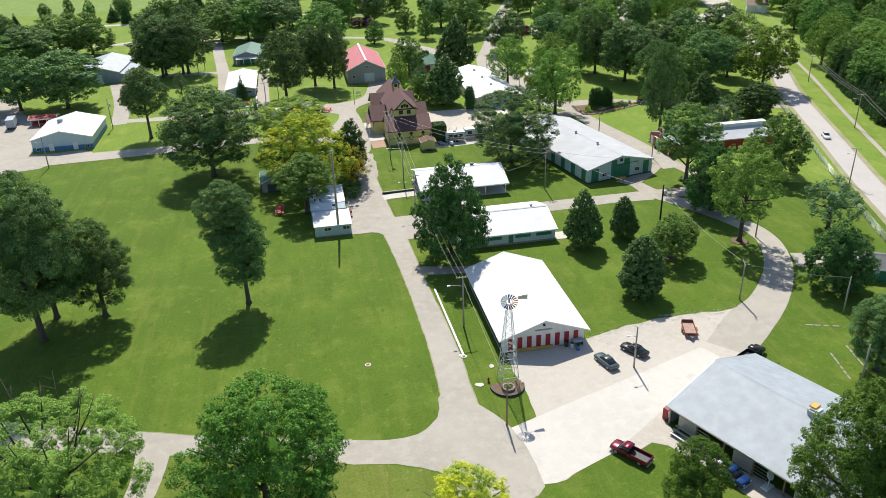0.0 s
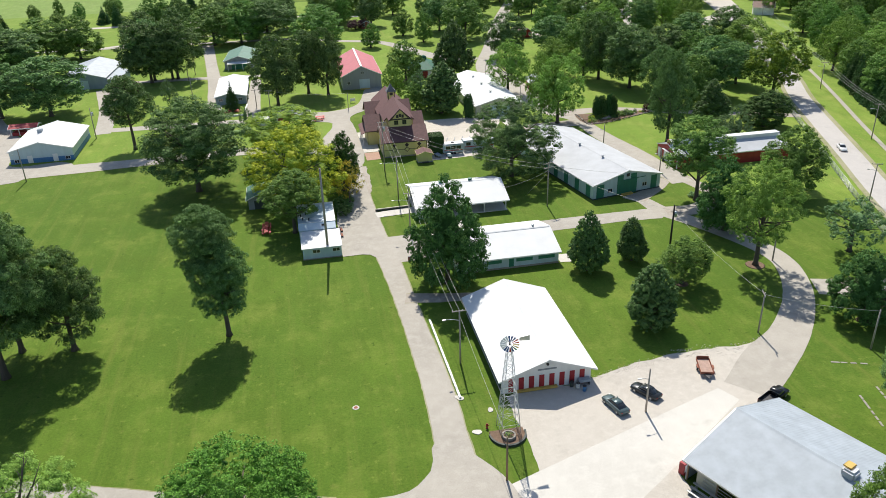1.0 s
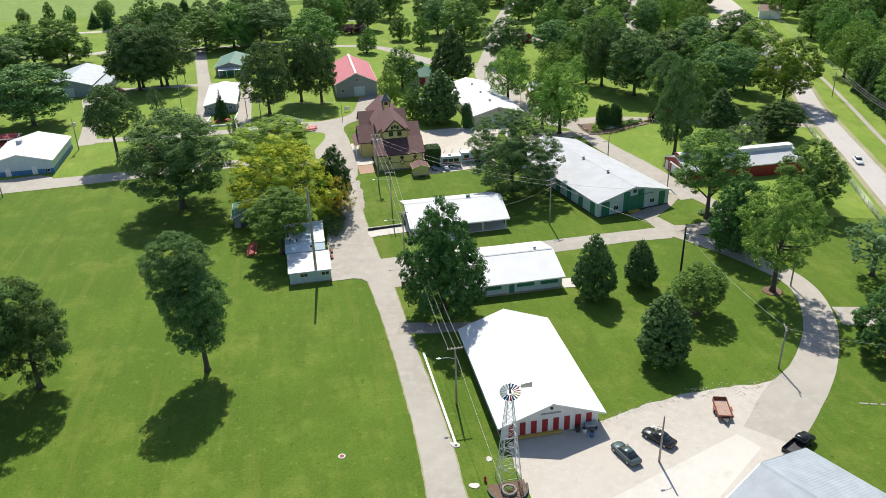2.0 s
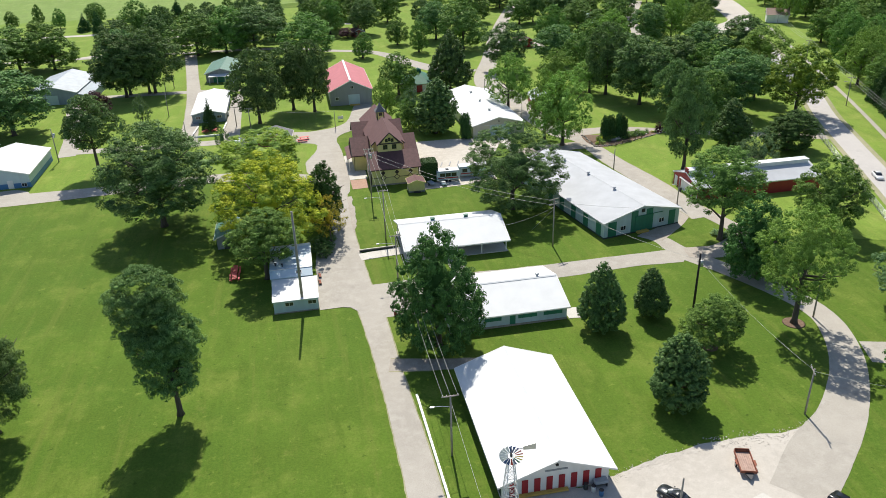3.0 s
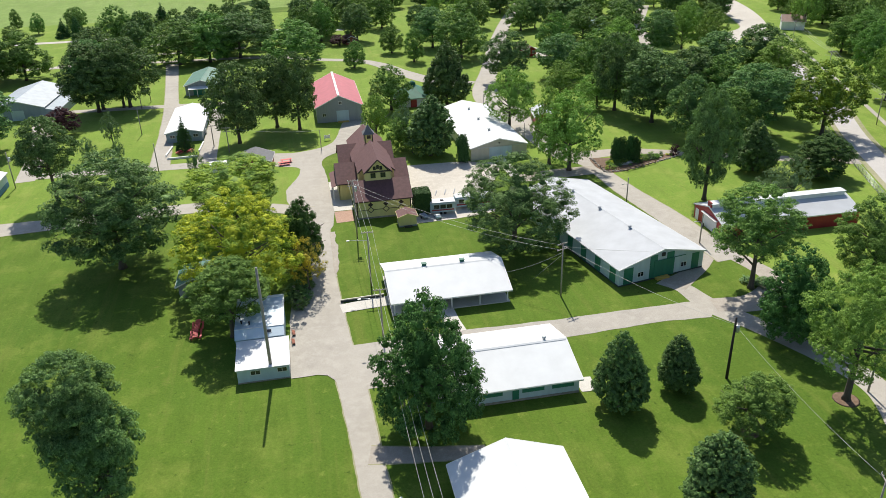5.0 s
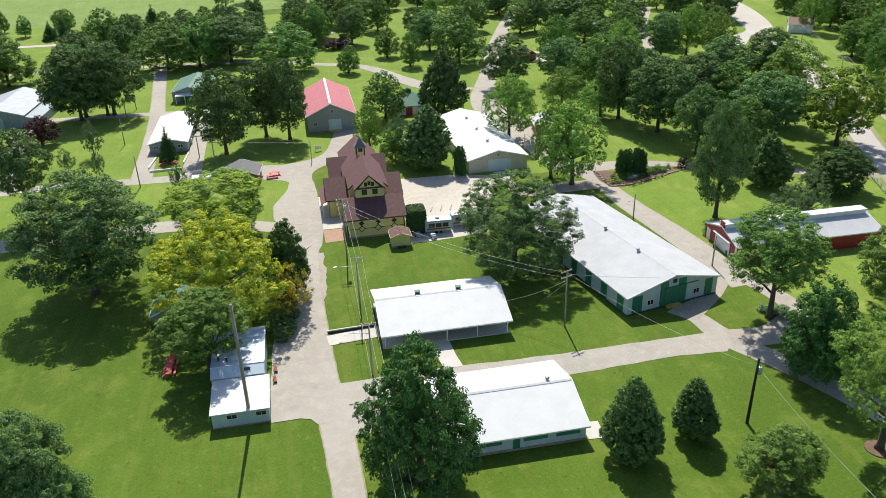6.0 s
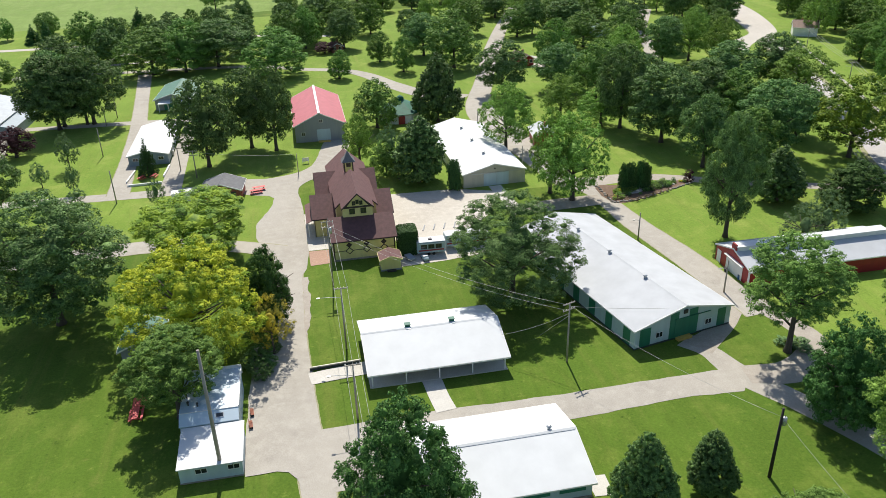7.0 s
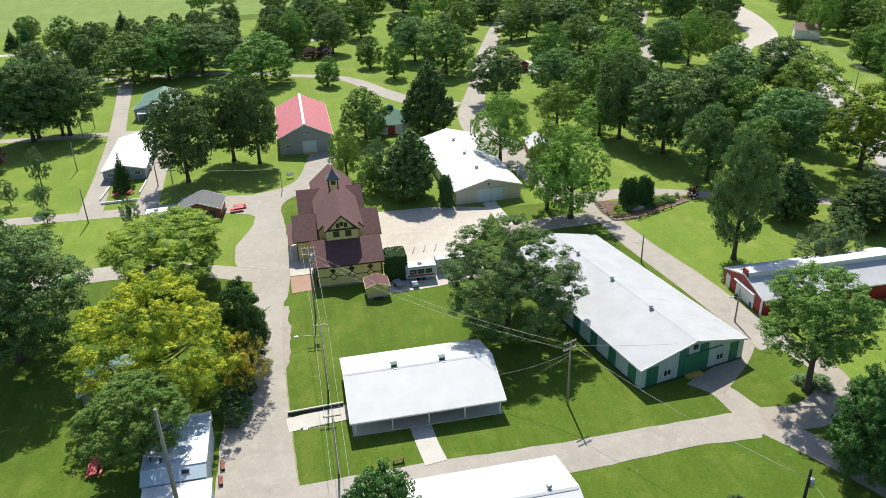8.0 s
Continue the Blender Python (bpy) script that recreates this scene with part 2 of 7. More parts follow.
def add_prism(bm, outline, along, m=None):
    """Extrudes a closed outline of 3D points along a vector."""
    a = [bm.verts.new(m @ Vector(p) if m else Vector(p)) for p in outline]
    shift = (m.to_3x3() @ Vector(along)) if m else Vector(along)
    b = [bm.verts.new(v.co + shift) for v in a]
    bm.faces.new(a)
    bm.faces.new(b[::-1])
    for i in range(len(a)):
        j = (i + 1) % len(a)
        bm.faces.new((a[i], b[i], b[j], a[j]))


def prism(outline, along):
    bm = bmesh.new()
    add_prism(bm, outline, along)
    return bm


def add_tube(bm, points, radii, sides=7):
    rings = []
    for i, p in enumerate(points):
        p = Vector(p)
        a, b = Vector(points[max(i - 1, 0)]), Vector(points[min(i + 1, len(points) - 1)])
        q = (b - a).normalized().to_track_quat("Z", "Y")
        rings.append([bm.verts.new(p + q @ Vector((math.cos(t) * radii[i], math.sin(t) * radii[i], 0))) for t in [2 * math.pi * k / sides for k in range(sides)]])
    for r, s in zip(rings, rings[1:]):
        for k in range(sides):
            f = bm.faces.new((r[k], r[(k + 1) % sides], s[(k + 1) % sides], s[k]))
            f.smooth = True
    bm.faces.new(rings[0][::-1])
    bm.faces.new(rings[-1])


def tube(points, radii, sides=7):
    bm = bmesh.new()
    add_tube(bm, points, radii, sides)
    return bm


def bar(a, b, r, sides=5):
    return tube([a, b], [r, r], sides)


def spline(points, step=1.0):
    """Catmull-Rom samples through 2D points."""
    pts = [Vector(tuple(p)) for p in points]
    pts = [pts[0] * 2 - pts[1]] + pts + [pts[-1] * 2 - pts[-2]]
    out = []
    for p0, p1, p2, p3 in zip(pts, pts[1:], pts[2:], pts[3:]):
        n = max(2, int((p2 - p1).length / step))
        for k in range(n):
            t = k / n
            out.append(0.5 * (2 * p1 + (p2 - p0) * t + (2 * p0 - 5 * p1 + 4 * p2 - p3) * t * t + (3 * p1 - p0 - 3 * p2 + p3) * t ** 3))
    return out + [pts[-2]]


layer = [0.012]
lanes = []


def next_layer():
    layer[0] += 0.0012
    return layer[0]


def ribbon(name, points, material, label="", category="road", ragged=0.07, verge=0.0):
    """A lane laid on the ground: rows of x, y, width."""
    if verge:
        ribbon("verge", [(p[0], p[1], p[2] + verge) for p in points], SHOULDER, "worn strip of thin grass and gravel", "verge", 0.16)
    z = next_layer()
    lanes.extend((p[0], p[1], p[2]) for p in spline(points, 4.0))
    row = spline([(p[0], p[1], p[2]) for p in points])
    bm = bmesh.new()
    last = None
    for i, p in enumerate(row):
        d = (row[min(i + 1, len(row) - 1)] - row[max(i - 1, 0)]).to_2d().normalized()
        nrm = Vector((-d.y, d.x))
        w = p.z / 2
        wl = w + ragged * (noise.noise((p.x * 0.35, p.y * 0.35, 1.0)) + 0.6 * noise.noise((p.x * 1.3, p.y * 1.3, 3.0)))
        wr = w + ragged * (noise.noise((p.x * 0.35, p.y * 0.35, 7.0)) + 0.6 * noise.noise((p.x * 1.3, p.y * 1.3, 5.0)))
        a = bm.verts.new((p.x + nrm.x * wl, p.y + nrm.y * wl, z))
        b = bm.verts.new((p.x - nrm.x * wr, p.y - nrm.y * wr, z))
        if last:
            bm.faces.new((last[0], last[1], b, a))
        last = (a, b)
    ob = new(name, mesh_of(bm, name, material))
    return tagged(ob, label, category, "", "structure")


def patch(name, points, material, label="", category="pavement", ragged=0.25, smooth=True, z=None):
    """A flat area laid on the ground, given by a few corners."""
    z = next_layer() if z is None else z
    pts = [Vector((p[0], p[1])) for p in points]
    ring = []
    n = len(pts)
    for i in range(n):
        p0, p1, p2, p3 = pts[i - 1], pts[i], pts[(i + 1) % n], pts[(i + 2) % n]
        steps = max(2, int((p2 - p1).length / 1.5))
        for k in range(steps):
            t = k / steps
            if smooth:
                c = 0.5 * (2 * p1 + (p2 - p0) * t + (2 * p0 - 5 * p1 + 4 * p2 - p3) * t * t + (3 * p1 - p0 - 3 * p2 + p3) * t ** 3)
            else:
                c = p1.lerp(p2, t)
            ring.append(c + ragged * Vector((noise.noise((c.x * 0.4, c.y * 0.4, 2.0)), noise.noise((c.x * 0.4, c.y * 0.4, 9.0)))))
    bm = bmesh.new()
    f = bm.faces.new([bm.verts.new((c.x, c.y, z)) for c in ring])
    if f.calc_area() > 0:
        f.normal_update()
        if f.normal.z < 0:
            f.normal_flip()
    bmesh.ops.triangulate(bm, faces=bm.faces[:])
    ob = new(name, mesh_of(bm, name, material))
    return tagged(ob, label, category, "", "structure")

# ---- ground, fields, roads ----
bm = bmesh.new()
bm.faces.new([bm.verts.new(p) for p in ((-2500, -1500, 0), (2500, -1500, 0), (2500, 4000, 0), (-2500, 4000, 0))])
tagged(new("ground", mesh_of(bm, "ground", GRASS)), "mown green lawn with paler dry patches", "grass", "", "structure")
patch("field", [(-900, 508), (-120, 506), (-63, 511), (20, 530), (120, 575), (240, 640), (500, 800), (500, 1800), (-900, 1800)], FIELD, "pale yellow-green crop field beyond the trees", "field", smooth=False)
patch("far_meadow", [(255, 440), (330, 430), (700, 500), (700, 900), (240, 700)], FARFIELD, "bright green playing field beyond the road", "field", smooth=False)

# paler lawn, its grass colour also raised to stand in for distance haze
patch("far_lawn", [(-500, 217), (-60, 214.6), (-13, 217), (2, 213.5), (13, 208), (15, 250), (30, 262), (33, 275), (40, 232), (60, 228), (84, 228), (89.6, 201), (92.4, 184), (94.8, 163), (98, 152), (134, 139), (500, 138), (500, 508), (-500, 508)], PALEGRASS, "paler mown far lawn with distance haze in its green", "grass", smooth=False)
patch("dry_lawn", [(-22.8, 74.3), (-18, 73.4), (0.6, 67.5), (7.5, 65.6), (13.6, 61.8), (14.6, 55), (14, 20), (-24, 20), (-24.6, 62)], DRYGRASS, "drier yellowish lawn south of the lane", "grass")
patch("parking_lot", [(28.9, 71), (28.9, 84), (30.3, 88.3), (42.4, 88.5), (51.2, 90.3), (60.7, 90.8), (71.3, 90.6), (77, 93), (80, 91), (74.9, 85.3), (69.3, 79.5), (64, 73.5), (47, 66), (55.5, 48.5), (53, 46), (45, 61), (41, 61.2), (34.6, 60.8), (27.5, 57.7), (24.8, 60)], GRAVEL, "pale compacted gravel parking lot", "parking lot", 0.6)
ribbon("verge", [(42, 88.3, 1.6), (51, 90.0, 2.2), (60.7, 91.0, 3.2), (71.3, 91.0, 2.6), (77, 93.2, 1.6)], GRAVEL, "ragged pale gravel edge of the lot", "verge", ragged=0.55)
patch("apron", [(24.8, 69.7), (60.8, 82.4), (62.5, 79.1), (48.4, 69.1), (37.3, 61.6), (27.5, 57.7), (24.5, 57.9)], CONCRETE, "bright white poured concrete apron", "pavement", 0.05, False)
ribbon("road", [(18.6, 20, 8), (19, 45, 8), (19.5, 60, 9), (18.6, 72, 6.2), (18.8, 79, 5.0), (19.2, 90, 4.6), (18.9, 105, 4.2), (18.3, 120, 3.8), (17.7, 134, 4.3), (16.6, 149, 4.0), (15.7, 164, 4.4), (15.2, 178, 4.6), (15.2, 195, 5), (15.2, 206, 6)], ROAD, "worn pale asphalt lane between the lawns", verge=0.4)
patch("crossing", [(16.5, 80), (14.9, 74.3), (11.4, 71.4), (7.3, 71), (0.3, 72.2), (0.5, 67.7), (7.5, 65.9), (11.8, 63.8), (13.8, 62), (15, 56), (24.5, 56), (26, 60), (24.8, 69.7), (21.3, 76)], ROAD, "pale worn asphalt crossing with cracks", "road")
ribbon("road", [(1.5, 70, 4.6), (-18, 75.5, 4), (-29, 78.9, 4.6), (-48, 85, 5.2), (-90, 99, 5), (-160, 120, 5)], ROAD, "pale asphalt lane along the big lawn", verge=0.4)
ribbon("road", [(-25.4, 77, 5), (-25.6, 70, 4.2), (-27, 62, 4), (-30, 40, 4)], ROAD, "pale asphalt side lane")
ribbon("road", [(65.0, 80.8, 7.5), (72.5, 87.5, 8.0), (80, 93.5, 6.5), (87, 101.5, 5.6), (91.7, 109.4, 5.2), (94.3, 118, 4.8), (92.8, 126.5, 5), (87, 138.5, 4.6), (82.5, 146.5, 4.8), (80.8, 153.5, 3.6), (78.5, 157.6, 4.5)], ROAD, "curving pale asphalt drive")
ribbon("road", [(94, 107, 6), (103, 104, 6.5), (122, 98, 5), (160, 80, 5)], ROAD, "short gravel spur of the drive")
patch("road", [(17.5, 148.5), (33, 149), (53, 148.5), (80, 148.7), (83, 146), (80.5, 142.9), (72.8, 143.6), (53, 142.6), (50, 143.9), (29.6, 143.9), (29.3, 135.7), (18.5, 135.9)], ROAD, "pale asphalt cross lane", "road", 0.2, False)
ribbon("road", [(18.5, 121, 3.6), (26, 119.4, 3), (34, 118.3, 2.4)], LANE, "narrow gravel track between two halls", verge=0.4)
ribbon("road", [(79.5, 155, 5), (87.5, 160.5, 3.2), (92, 166, 4)], LANE, "gravel track by the green barn")
ribbon("road", [(83, 146.6, 4.5), (91, 146, 5.5), (98.4, 152, 4.5), (97.5, 161, 4), (94.5, 170, 6)], LANE, "gravel track round a grass island")
ribbon("road", [(95.2, 162, 5.8), (92.8, 183.7, 6.4), (90, 201.5, 5.6), (88.0, 221, 4.5), (83.8, 231, 7), (81.5, 252, 8), (79.5, 275, 12), (79, 300, 9), (89, 334, 6.5), (106, 386, 7), (125, 439, 6), (150, 500, 6)], ROAD, "pale gravel road past the green barn", verge=0.4)
ribbon("road", [(86, 228, 7), (100, 228.5, 5), (110, 225.5, 4), (121, 220, 4), (160, 203, 4)], LANE, "gravel track behind the garden")
patch("yard", [(37.5, 233), (51.9, 232.5), (57, 232), (66, 228.3), (60, 215), (52, 207), (50, 199), (37.8, 198.5)], YARD, "pale gravel yard behind the old hall", "pavement", 0.15, False)
patch("stand_yard", [(113.2, 349), (118.5, 350), (120, 366), (114.5, 368)], GRAVEL, "pale gravel beside the small red stand", "pavement", 0.4)
patch("camper_pad", [(37.2, 194.8), (46.8, 195.4), (56.5, 197.0), (56.5, 203), (37.2, 203)], YARD, "worn pale paving before the campers", "pavement", 0.15, False)
patch("plaza", [(17.5, 196), (19.2, 203), (19.3, 219), (19.0, 231), (18.9, 244), (27, 254), (33.5, 272), (33.5, 279), (27.5, 279), (22, 258), (12, 252), (3.9, 252.5), (4.8, 243), (11.5, 239.4), (12.3, 236), (11, 230), (8.6, 223), (9, 214), (12, 206), (13, 195)], ROAD, "pale asphalt plaza beside the old hall", "pavement")
patch("walkway", [(19.4, 206.5), (24, 206.5), (24, 226), (19.2, 226)], CONCRETE, "white concrete walk beside the old hall", "pavement", 0.08, False)
patch("brick_walk", [(19.5, 199.6), (23.6, 199.9), (23.6, 206.2), (19.4, 206.2)], BRICKPAVE, "red brick paving at the hall corner", "pavement", 0.05, False)
ribbon("road", [(-62, 251, 4), (-46, 250, 4.6), (-12, 248.5, 4.8), (4, 249, 5.2), (13, 247.5, 6)], ROAD, "pale asphalt lane")
ribbon("road", [(-76, 214, 8), (-60, 214.6, 7.5), (-42, 215.4, 6.4), (-13, 217, 6), (2, 213.5, 5), (14, 208, 5)], ROAD, "pale asphalt lane past the oaks", verge=0.4)
patch("parking_lot", [(-84, 206), (-72, 210), (-62, 216.5), (-66, 222), (-80, 222.5), (-80.5, 246), (-86, 252), (-95, 270), (-112, 300), (-160, 300), (-160, 200)], ROAD, "worn grey asphalt lot", "parking lot")
ribbon("road", [(-59.5, 247, 5), (-63, 275, 6), (-70, 307, 6.5)], ROAD, "pale lane to the blue-grey hall")
ribbon("road", [(-25.6, 250, 5.4), (-27.4, 281, 4.6), (-29.2, 307, 4.8), (-32.6, 339, 4.6), (-37.6, 384, 5)], ROAD, "straight pale lane", verge=0.4)
ribbon("road", [(-13.2, 250, 5.5), (-13.2, 275, 4.5), (-13.2, 306, 4)], ROAD, "pale lane beside the white-roofed hall")
ribbon("road", [(-72, 317, 4), (-50, 315.5, 4), (-31, 314.3, 4.2), (-10, 312, 4)], ROAD, "pale cross lane")
ribbon("road", [(-150, 394, 4), (-58, 390.6, 4), (0, 385.7, 4.5), (25, 373, 4.5), (40, 366, 5), (48.7, 354.5, 6), (55.3, 338.5, 7), (64.5, 322.5, 8), (77, 313, 9)], ROAD, "pale curving lane")
ribbon("road", [(-90, 392, 3), (-61.4, 407, 3), (-45, 436, 3.4), (0, 452, 4), (40, 440, 4)], GRAVEL, "pale footpath")
ribbon("road", [(-61, 405, 3), (-41.5, 407.6, 3), (-8, 410, 3)], GRAVEL, "pale footpath")
ribbon("road", [(-140, 455, 5), (-80, 453, 5), (-20, 456, 5)], GRAVEL, "pale gravel track beside the field")
ribbon("verge", [(100, 36, 9.2), (117.5, 88, 9.2), (135.0, 138, 9.2), (147.2, 169, 9.2), (158.8, 199, 9.2), (169, 224.5, 9.2), (186, 262, 9.2), (222, 360, 9.2), (262, 470, 9.2)], SHOULDER, "worn gravel verge of the highway", "verge")
ribbon("road", [(100, 36, 6.4), (117.5, 88, 6.4), (135.0, 138, 6.4), (147.2, 169, 6.4), (158.8, 199, 6.4), (169, 224.5, 6.4), (186, 262, 6.4), (222, 360, 6.4), (262, 470, 6.4)], HIGHWAY, "pale two-lane highway", ragged=0.05)
ribbon("side_road", [(203, 352, 6), (213, 366, 9), (232, 382, 12), (248, 425, 16), (262, 470, 12)], GRAVEL, "wide pale junction beyond the trees", "road")
ribbon("side_road", [(163, 350, 6), (172, 372, 6), (182, 403, 6), (210, 458, 6)], ROAD, "pale lane among trees", "road")
ribbon("pavement", [(128, 92, 1.4), (140.5, 123, 1.4), (153.5, 155.8, 1.4), (167.5, 190.6, 1.4), (182.6, 226.5, 1.4), (196, 260, 1.4), (235, 362, 1.4)], ROAD, "narrow concrete footway beside the highway", ragged=0.03)
ribbon("pavement", [(17.6, 161.0, 3.1), (22, 161.6, 3.3), (26.6, 162.1, 3.5)], CONCRETE, "pale concrete walk to the open pavilion", ragged=0.04)
ribbon("pavement", [(35.9, 157.5, 3.1), (36.3, 152, 3.0), (36.7, 148.6, 3.1)], CONCRETE, "pale concrete walk to the cross lane", ragged=0.04)
patch("pavement", [(51.3, 127.8), (53.7, 127.6), (53.9, 131.2), (51.3, 131.4)], CONCRETE, "pale concrete pad at the end of the low hall", "pavement", 0.05, False)
patch("shed_yard", [(8.2, 141.3), (12.4, 141.3), (14.0, 140.7), (15.0, 139.4), (15.7, 136.6), (15.6, 150), (15, 160), (12.8, 172), (9, 172), (8.4, 160)], ROAD, "grey gravel yard beside the shed", "pavement", 0.3, False)
ribbon("verge", [(18.0, 195, 1.2), (18.2, 188, 1.4), (18.0, 181, 1.1), (17.7, 174, 0.5)], LANE, "worn gravel edge of the lane", "verge", ragged=0.5)
ribbon("pavement", [(66.0, 231.8, 3.2), (66.6, 222, 3), (67.0, 213.5, 3)], CONCRETE, "pale concrete walk from the tan hall", ragged=0.05)
ribbon("road", [(65.5, 215.5, 4.5), (75, 216.6, 6), (88, 217, 6)], LANE, "grey gravel strip under the trees")
patch("flower_bed", [(89.8, 225), (89.8, 214.5), (95.7, 214.5), (105.7, 218.4), (113, 221.5), (112, 223.4), (100, 223)], EARTH, "brown mulched garden bed edged with stones", "garden")

# ---- buildings ----


def slab(parent, name, p, q, r, s, thick, material, label=""):
    """A four-cornered plate with thickness below it."""
    return part(name, prism([p, q, r, s], (0, 0, -thick)), material, parent, label)


def gable(ob, w, l, eave, ridge, over=0.5, front=0.6, wall=None, roof=None, side=None, seams=0.0, trim=None, x=0.0, y=0.0, z0=0.0, skip=(), rib=0.011):
    """Walls and a gable roof; ridge along local y; w and l are the walls' outer sizes."""
    side = side or wall
    hw, hl, t = w / 2, l / 2, 0.16
    if "walls" not in skip:
        for s in (-1, 1):
            ya, yb = (y - hl, y - hl + t) if s < 0 else (y + hl - t, y + hl)
            part("wall", prism([(x - hw, ya, z0), (x + hw, ya, z0), (x + hw, ya, eave), (x, ya, ridge - 0.05), (x - hw, ya, eave)], (0, yb - ya, 0)), wall, ob)
            xa, xb = (x - hw, x - hw + t) if s < 0 else (x + hw - t, x + hw)
            part("wall", box(xa, xb, y - hl + t, y + hl - t, z0, eave), side, ob)
    slope = (ridge - eave) / hw
    lo = eave - slope * over
    for s in (-1, 1):
        xe = x + s * (hw + over)
        slab(ob, "roof_panel", (x, y - hl - front, ridge + 0.14), (xe, y - hl - front, lo + 0.14), (xe, y + hl + front, lo + 0.14), (x, y + hl + front, ridge + 0.14), 0.13, roof)
        if trim:
            part("fascia", box(xe - 0.02 if s > 0 else xe - 0.06, xe + 0.06 if s > 0 else xe + 0.02, y - hl - front, y + hl + front, lo - 0.12, lo + 0.12), trim, ob)
            for yy in (y - hl - front, y + hl + front):
                part("bargeboard", prism([(x, yy - 0.04, ridge + 0.16), (xe, yy - 0.04, lo + 0.16), (xe, yy - 0.04, lo - 0.10), (x, yy - 0.04, ridge - 0.10)], (0, 0.08, 0)), trim, ob)
    part("ridge_cap", prism([(x - 0.28, y - hl - front - 0.02, ridge + 0.16 - 0.28 * slope), (x, y - hl - front - 0.02, ridge + 0.20), (x + 0.28, y - hl - front - 0.02, ridge + 0.16 - 0.28 * slope)], (0, l + 2 * front + 0.04, 0)), roof, ob)
    if seams:
        for s in (-1, 1):
            bm = bmesh.new()
            n = int((l + 2 * front) / seams)
            xe = x + s * (hw + over)
            for k in range(1, n):
                yy = y - hl - front + k * (l + 2 * front) / n
                add_prism(bm, [(x + s * 0.3, yy - 0.02, ridge + 0.142 - 0.3 * slope), (xe, yy - 0.02, lo + 0.142), (xe, yy - 0.02, lo + 0.142 + rib), (x + s * 0.3, yy - 0.02, ridge + 0.142 + rib - 0.3 * slope)], (0, 0.04, 0))
            tagged(part("roof_seams", bm, roof, ob), kind="stuff")


def window(parent, x, y, z, w, h, axis="x", frame=None, out=-1):
    """A framed pane set on a wall. axis: the wall's direction; out: which way it faces."""
    frame = frame or WHITE
    d0, d1, d2 = (out * 0.02, out * 0.09, out * 0.05)

    def b(u0, u1, z0, z1, e0, e1):
        e0, e1 = min(e0, e1), max(e0, e1)
        return box(x + u0, x + u1, y + e0, y + e1, z0, z1) if axis == "x" else box(x + e0, x + e1, y + u0, y + u1, z0, z1)
    f = part("window", b(-w / 2, w / 2, z, z + h, d0, d2), GLASS, parent, "dark glass pane")
    for u0, u1, a, c in ((-w / 2 - 0.08, -w / 2, z - 0.08, z + h + 0.08), (w / 2, w / 2 + 0.08, z - 0.08, z + h + 0.08), (-w / 2, w / 2, z + h, z + h + 0.08), (-w / 2, w / 2, z - 0.08, z), (-0.03, 0.03, z, z + h)):
        part("window_frame", b(u0, u1, a, c, d0, d1), frame, f)
    return f


def roof_vent(parent, x, y, z, material=STEEL, r=0.32):
    bm = tube([(x, y, z - 0.4), (x, y, z + 0.35)], [r * 0.7, r * 0.7], 10)
    v = part("roof_vent", bm, material, parent, "round roof ventilator")
    part("vent_cap", tube([(x, y, z + 0.36), (x, y, z + 0.5), (x, y, z + 0.62)], [r * 1.15, r * 1.1, r * 0.3], 10), material, v)


# white hall with red doors
hall = thing("exhibit_hall", 35.55, 100.7, label="long white-roofed hall with red doors across its gable", category="hall")
# side walls are dark: the eave's shade is put into their colour
gable(hall, 14.2, 24.4, 2.95, 5.55, 0.7, 0.9, WHITE, WHITE_ROOF, DARK_AND_SHADE, trim=WHITE)
for k in range(8):
    xx = -6.1 + k * 1.62
    part("door", box(xx, xx + 0.82, -12.28, -12.205, 0.12, 2.55, 0.02), RED, hall, "red painted door")
part("door_sill", box(-5.0, 1.6, -12.75, -12.25, 0.1, 0.42, 0.03), YELLOWWOOD, hall, "yellow wooden board")
part("sign_board", box(-1.5, 1.5, -12.26, -12.205, 3.35, 3.6), GREY_WALL, hall, "faint grey lettering strip")
part("gable_lamp", box(-0.18, 0.18, -12.6, -12.21, 4.3, 4.6, 0.05), DARKSTEEL, hall, "dark gable lamp")
part("plinth", box(-7.2, 7.2, -12.3, 12.3, -0.05, 0.1), CONCRETE, hall)

# low white-roofed hall
low = thing("low_hall", 40.4, 135.45, rot=90, label="low pale hall with white roof and green door", category="hall")
gable(low, 15.0, 20.9, 2.65, 4.75, 0.5, 0.45, PALEBLUE, WHITE_ROOF, PALEBLUE, trim=WHITE)
part("plinth", box(-7.6, 7.6, -10.5, 10.5, -0.05, 0.35), STONE, low)
for k, (a, b) in enumerate(((-9.6, -6.6), (-4.4, -1.4), (1.6, 5.0), (6.2, 9.6))):
    part("shutter", box(-7.58, -7.5, -b, -a, 1.35, 2.05, 0.01), GREEN, low, "green hinged shutter")
part("door", box(-7.6, -7.5, -1.1, -0.1, 0.35, 2.35, 0.01), GREEN, low, "dark green door")
roof_vent(low, 0.5, -7.4, 4.75)
part("roof_seam", box(-0.4, -0.32, -10.7, 10.7, 4.78, 4.84), GREY_METAL, low)

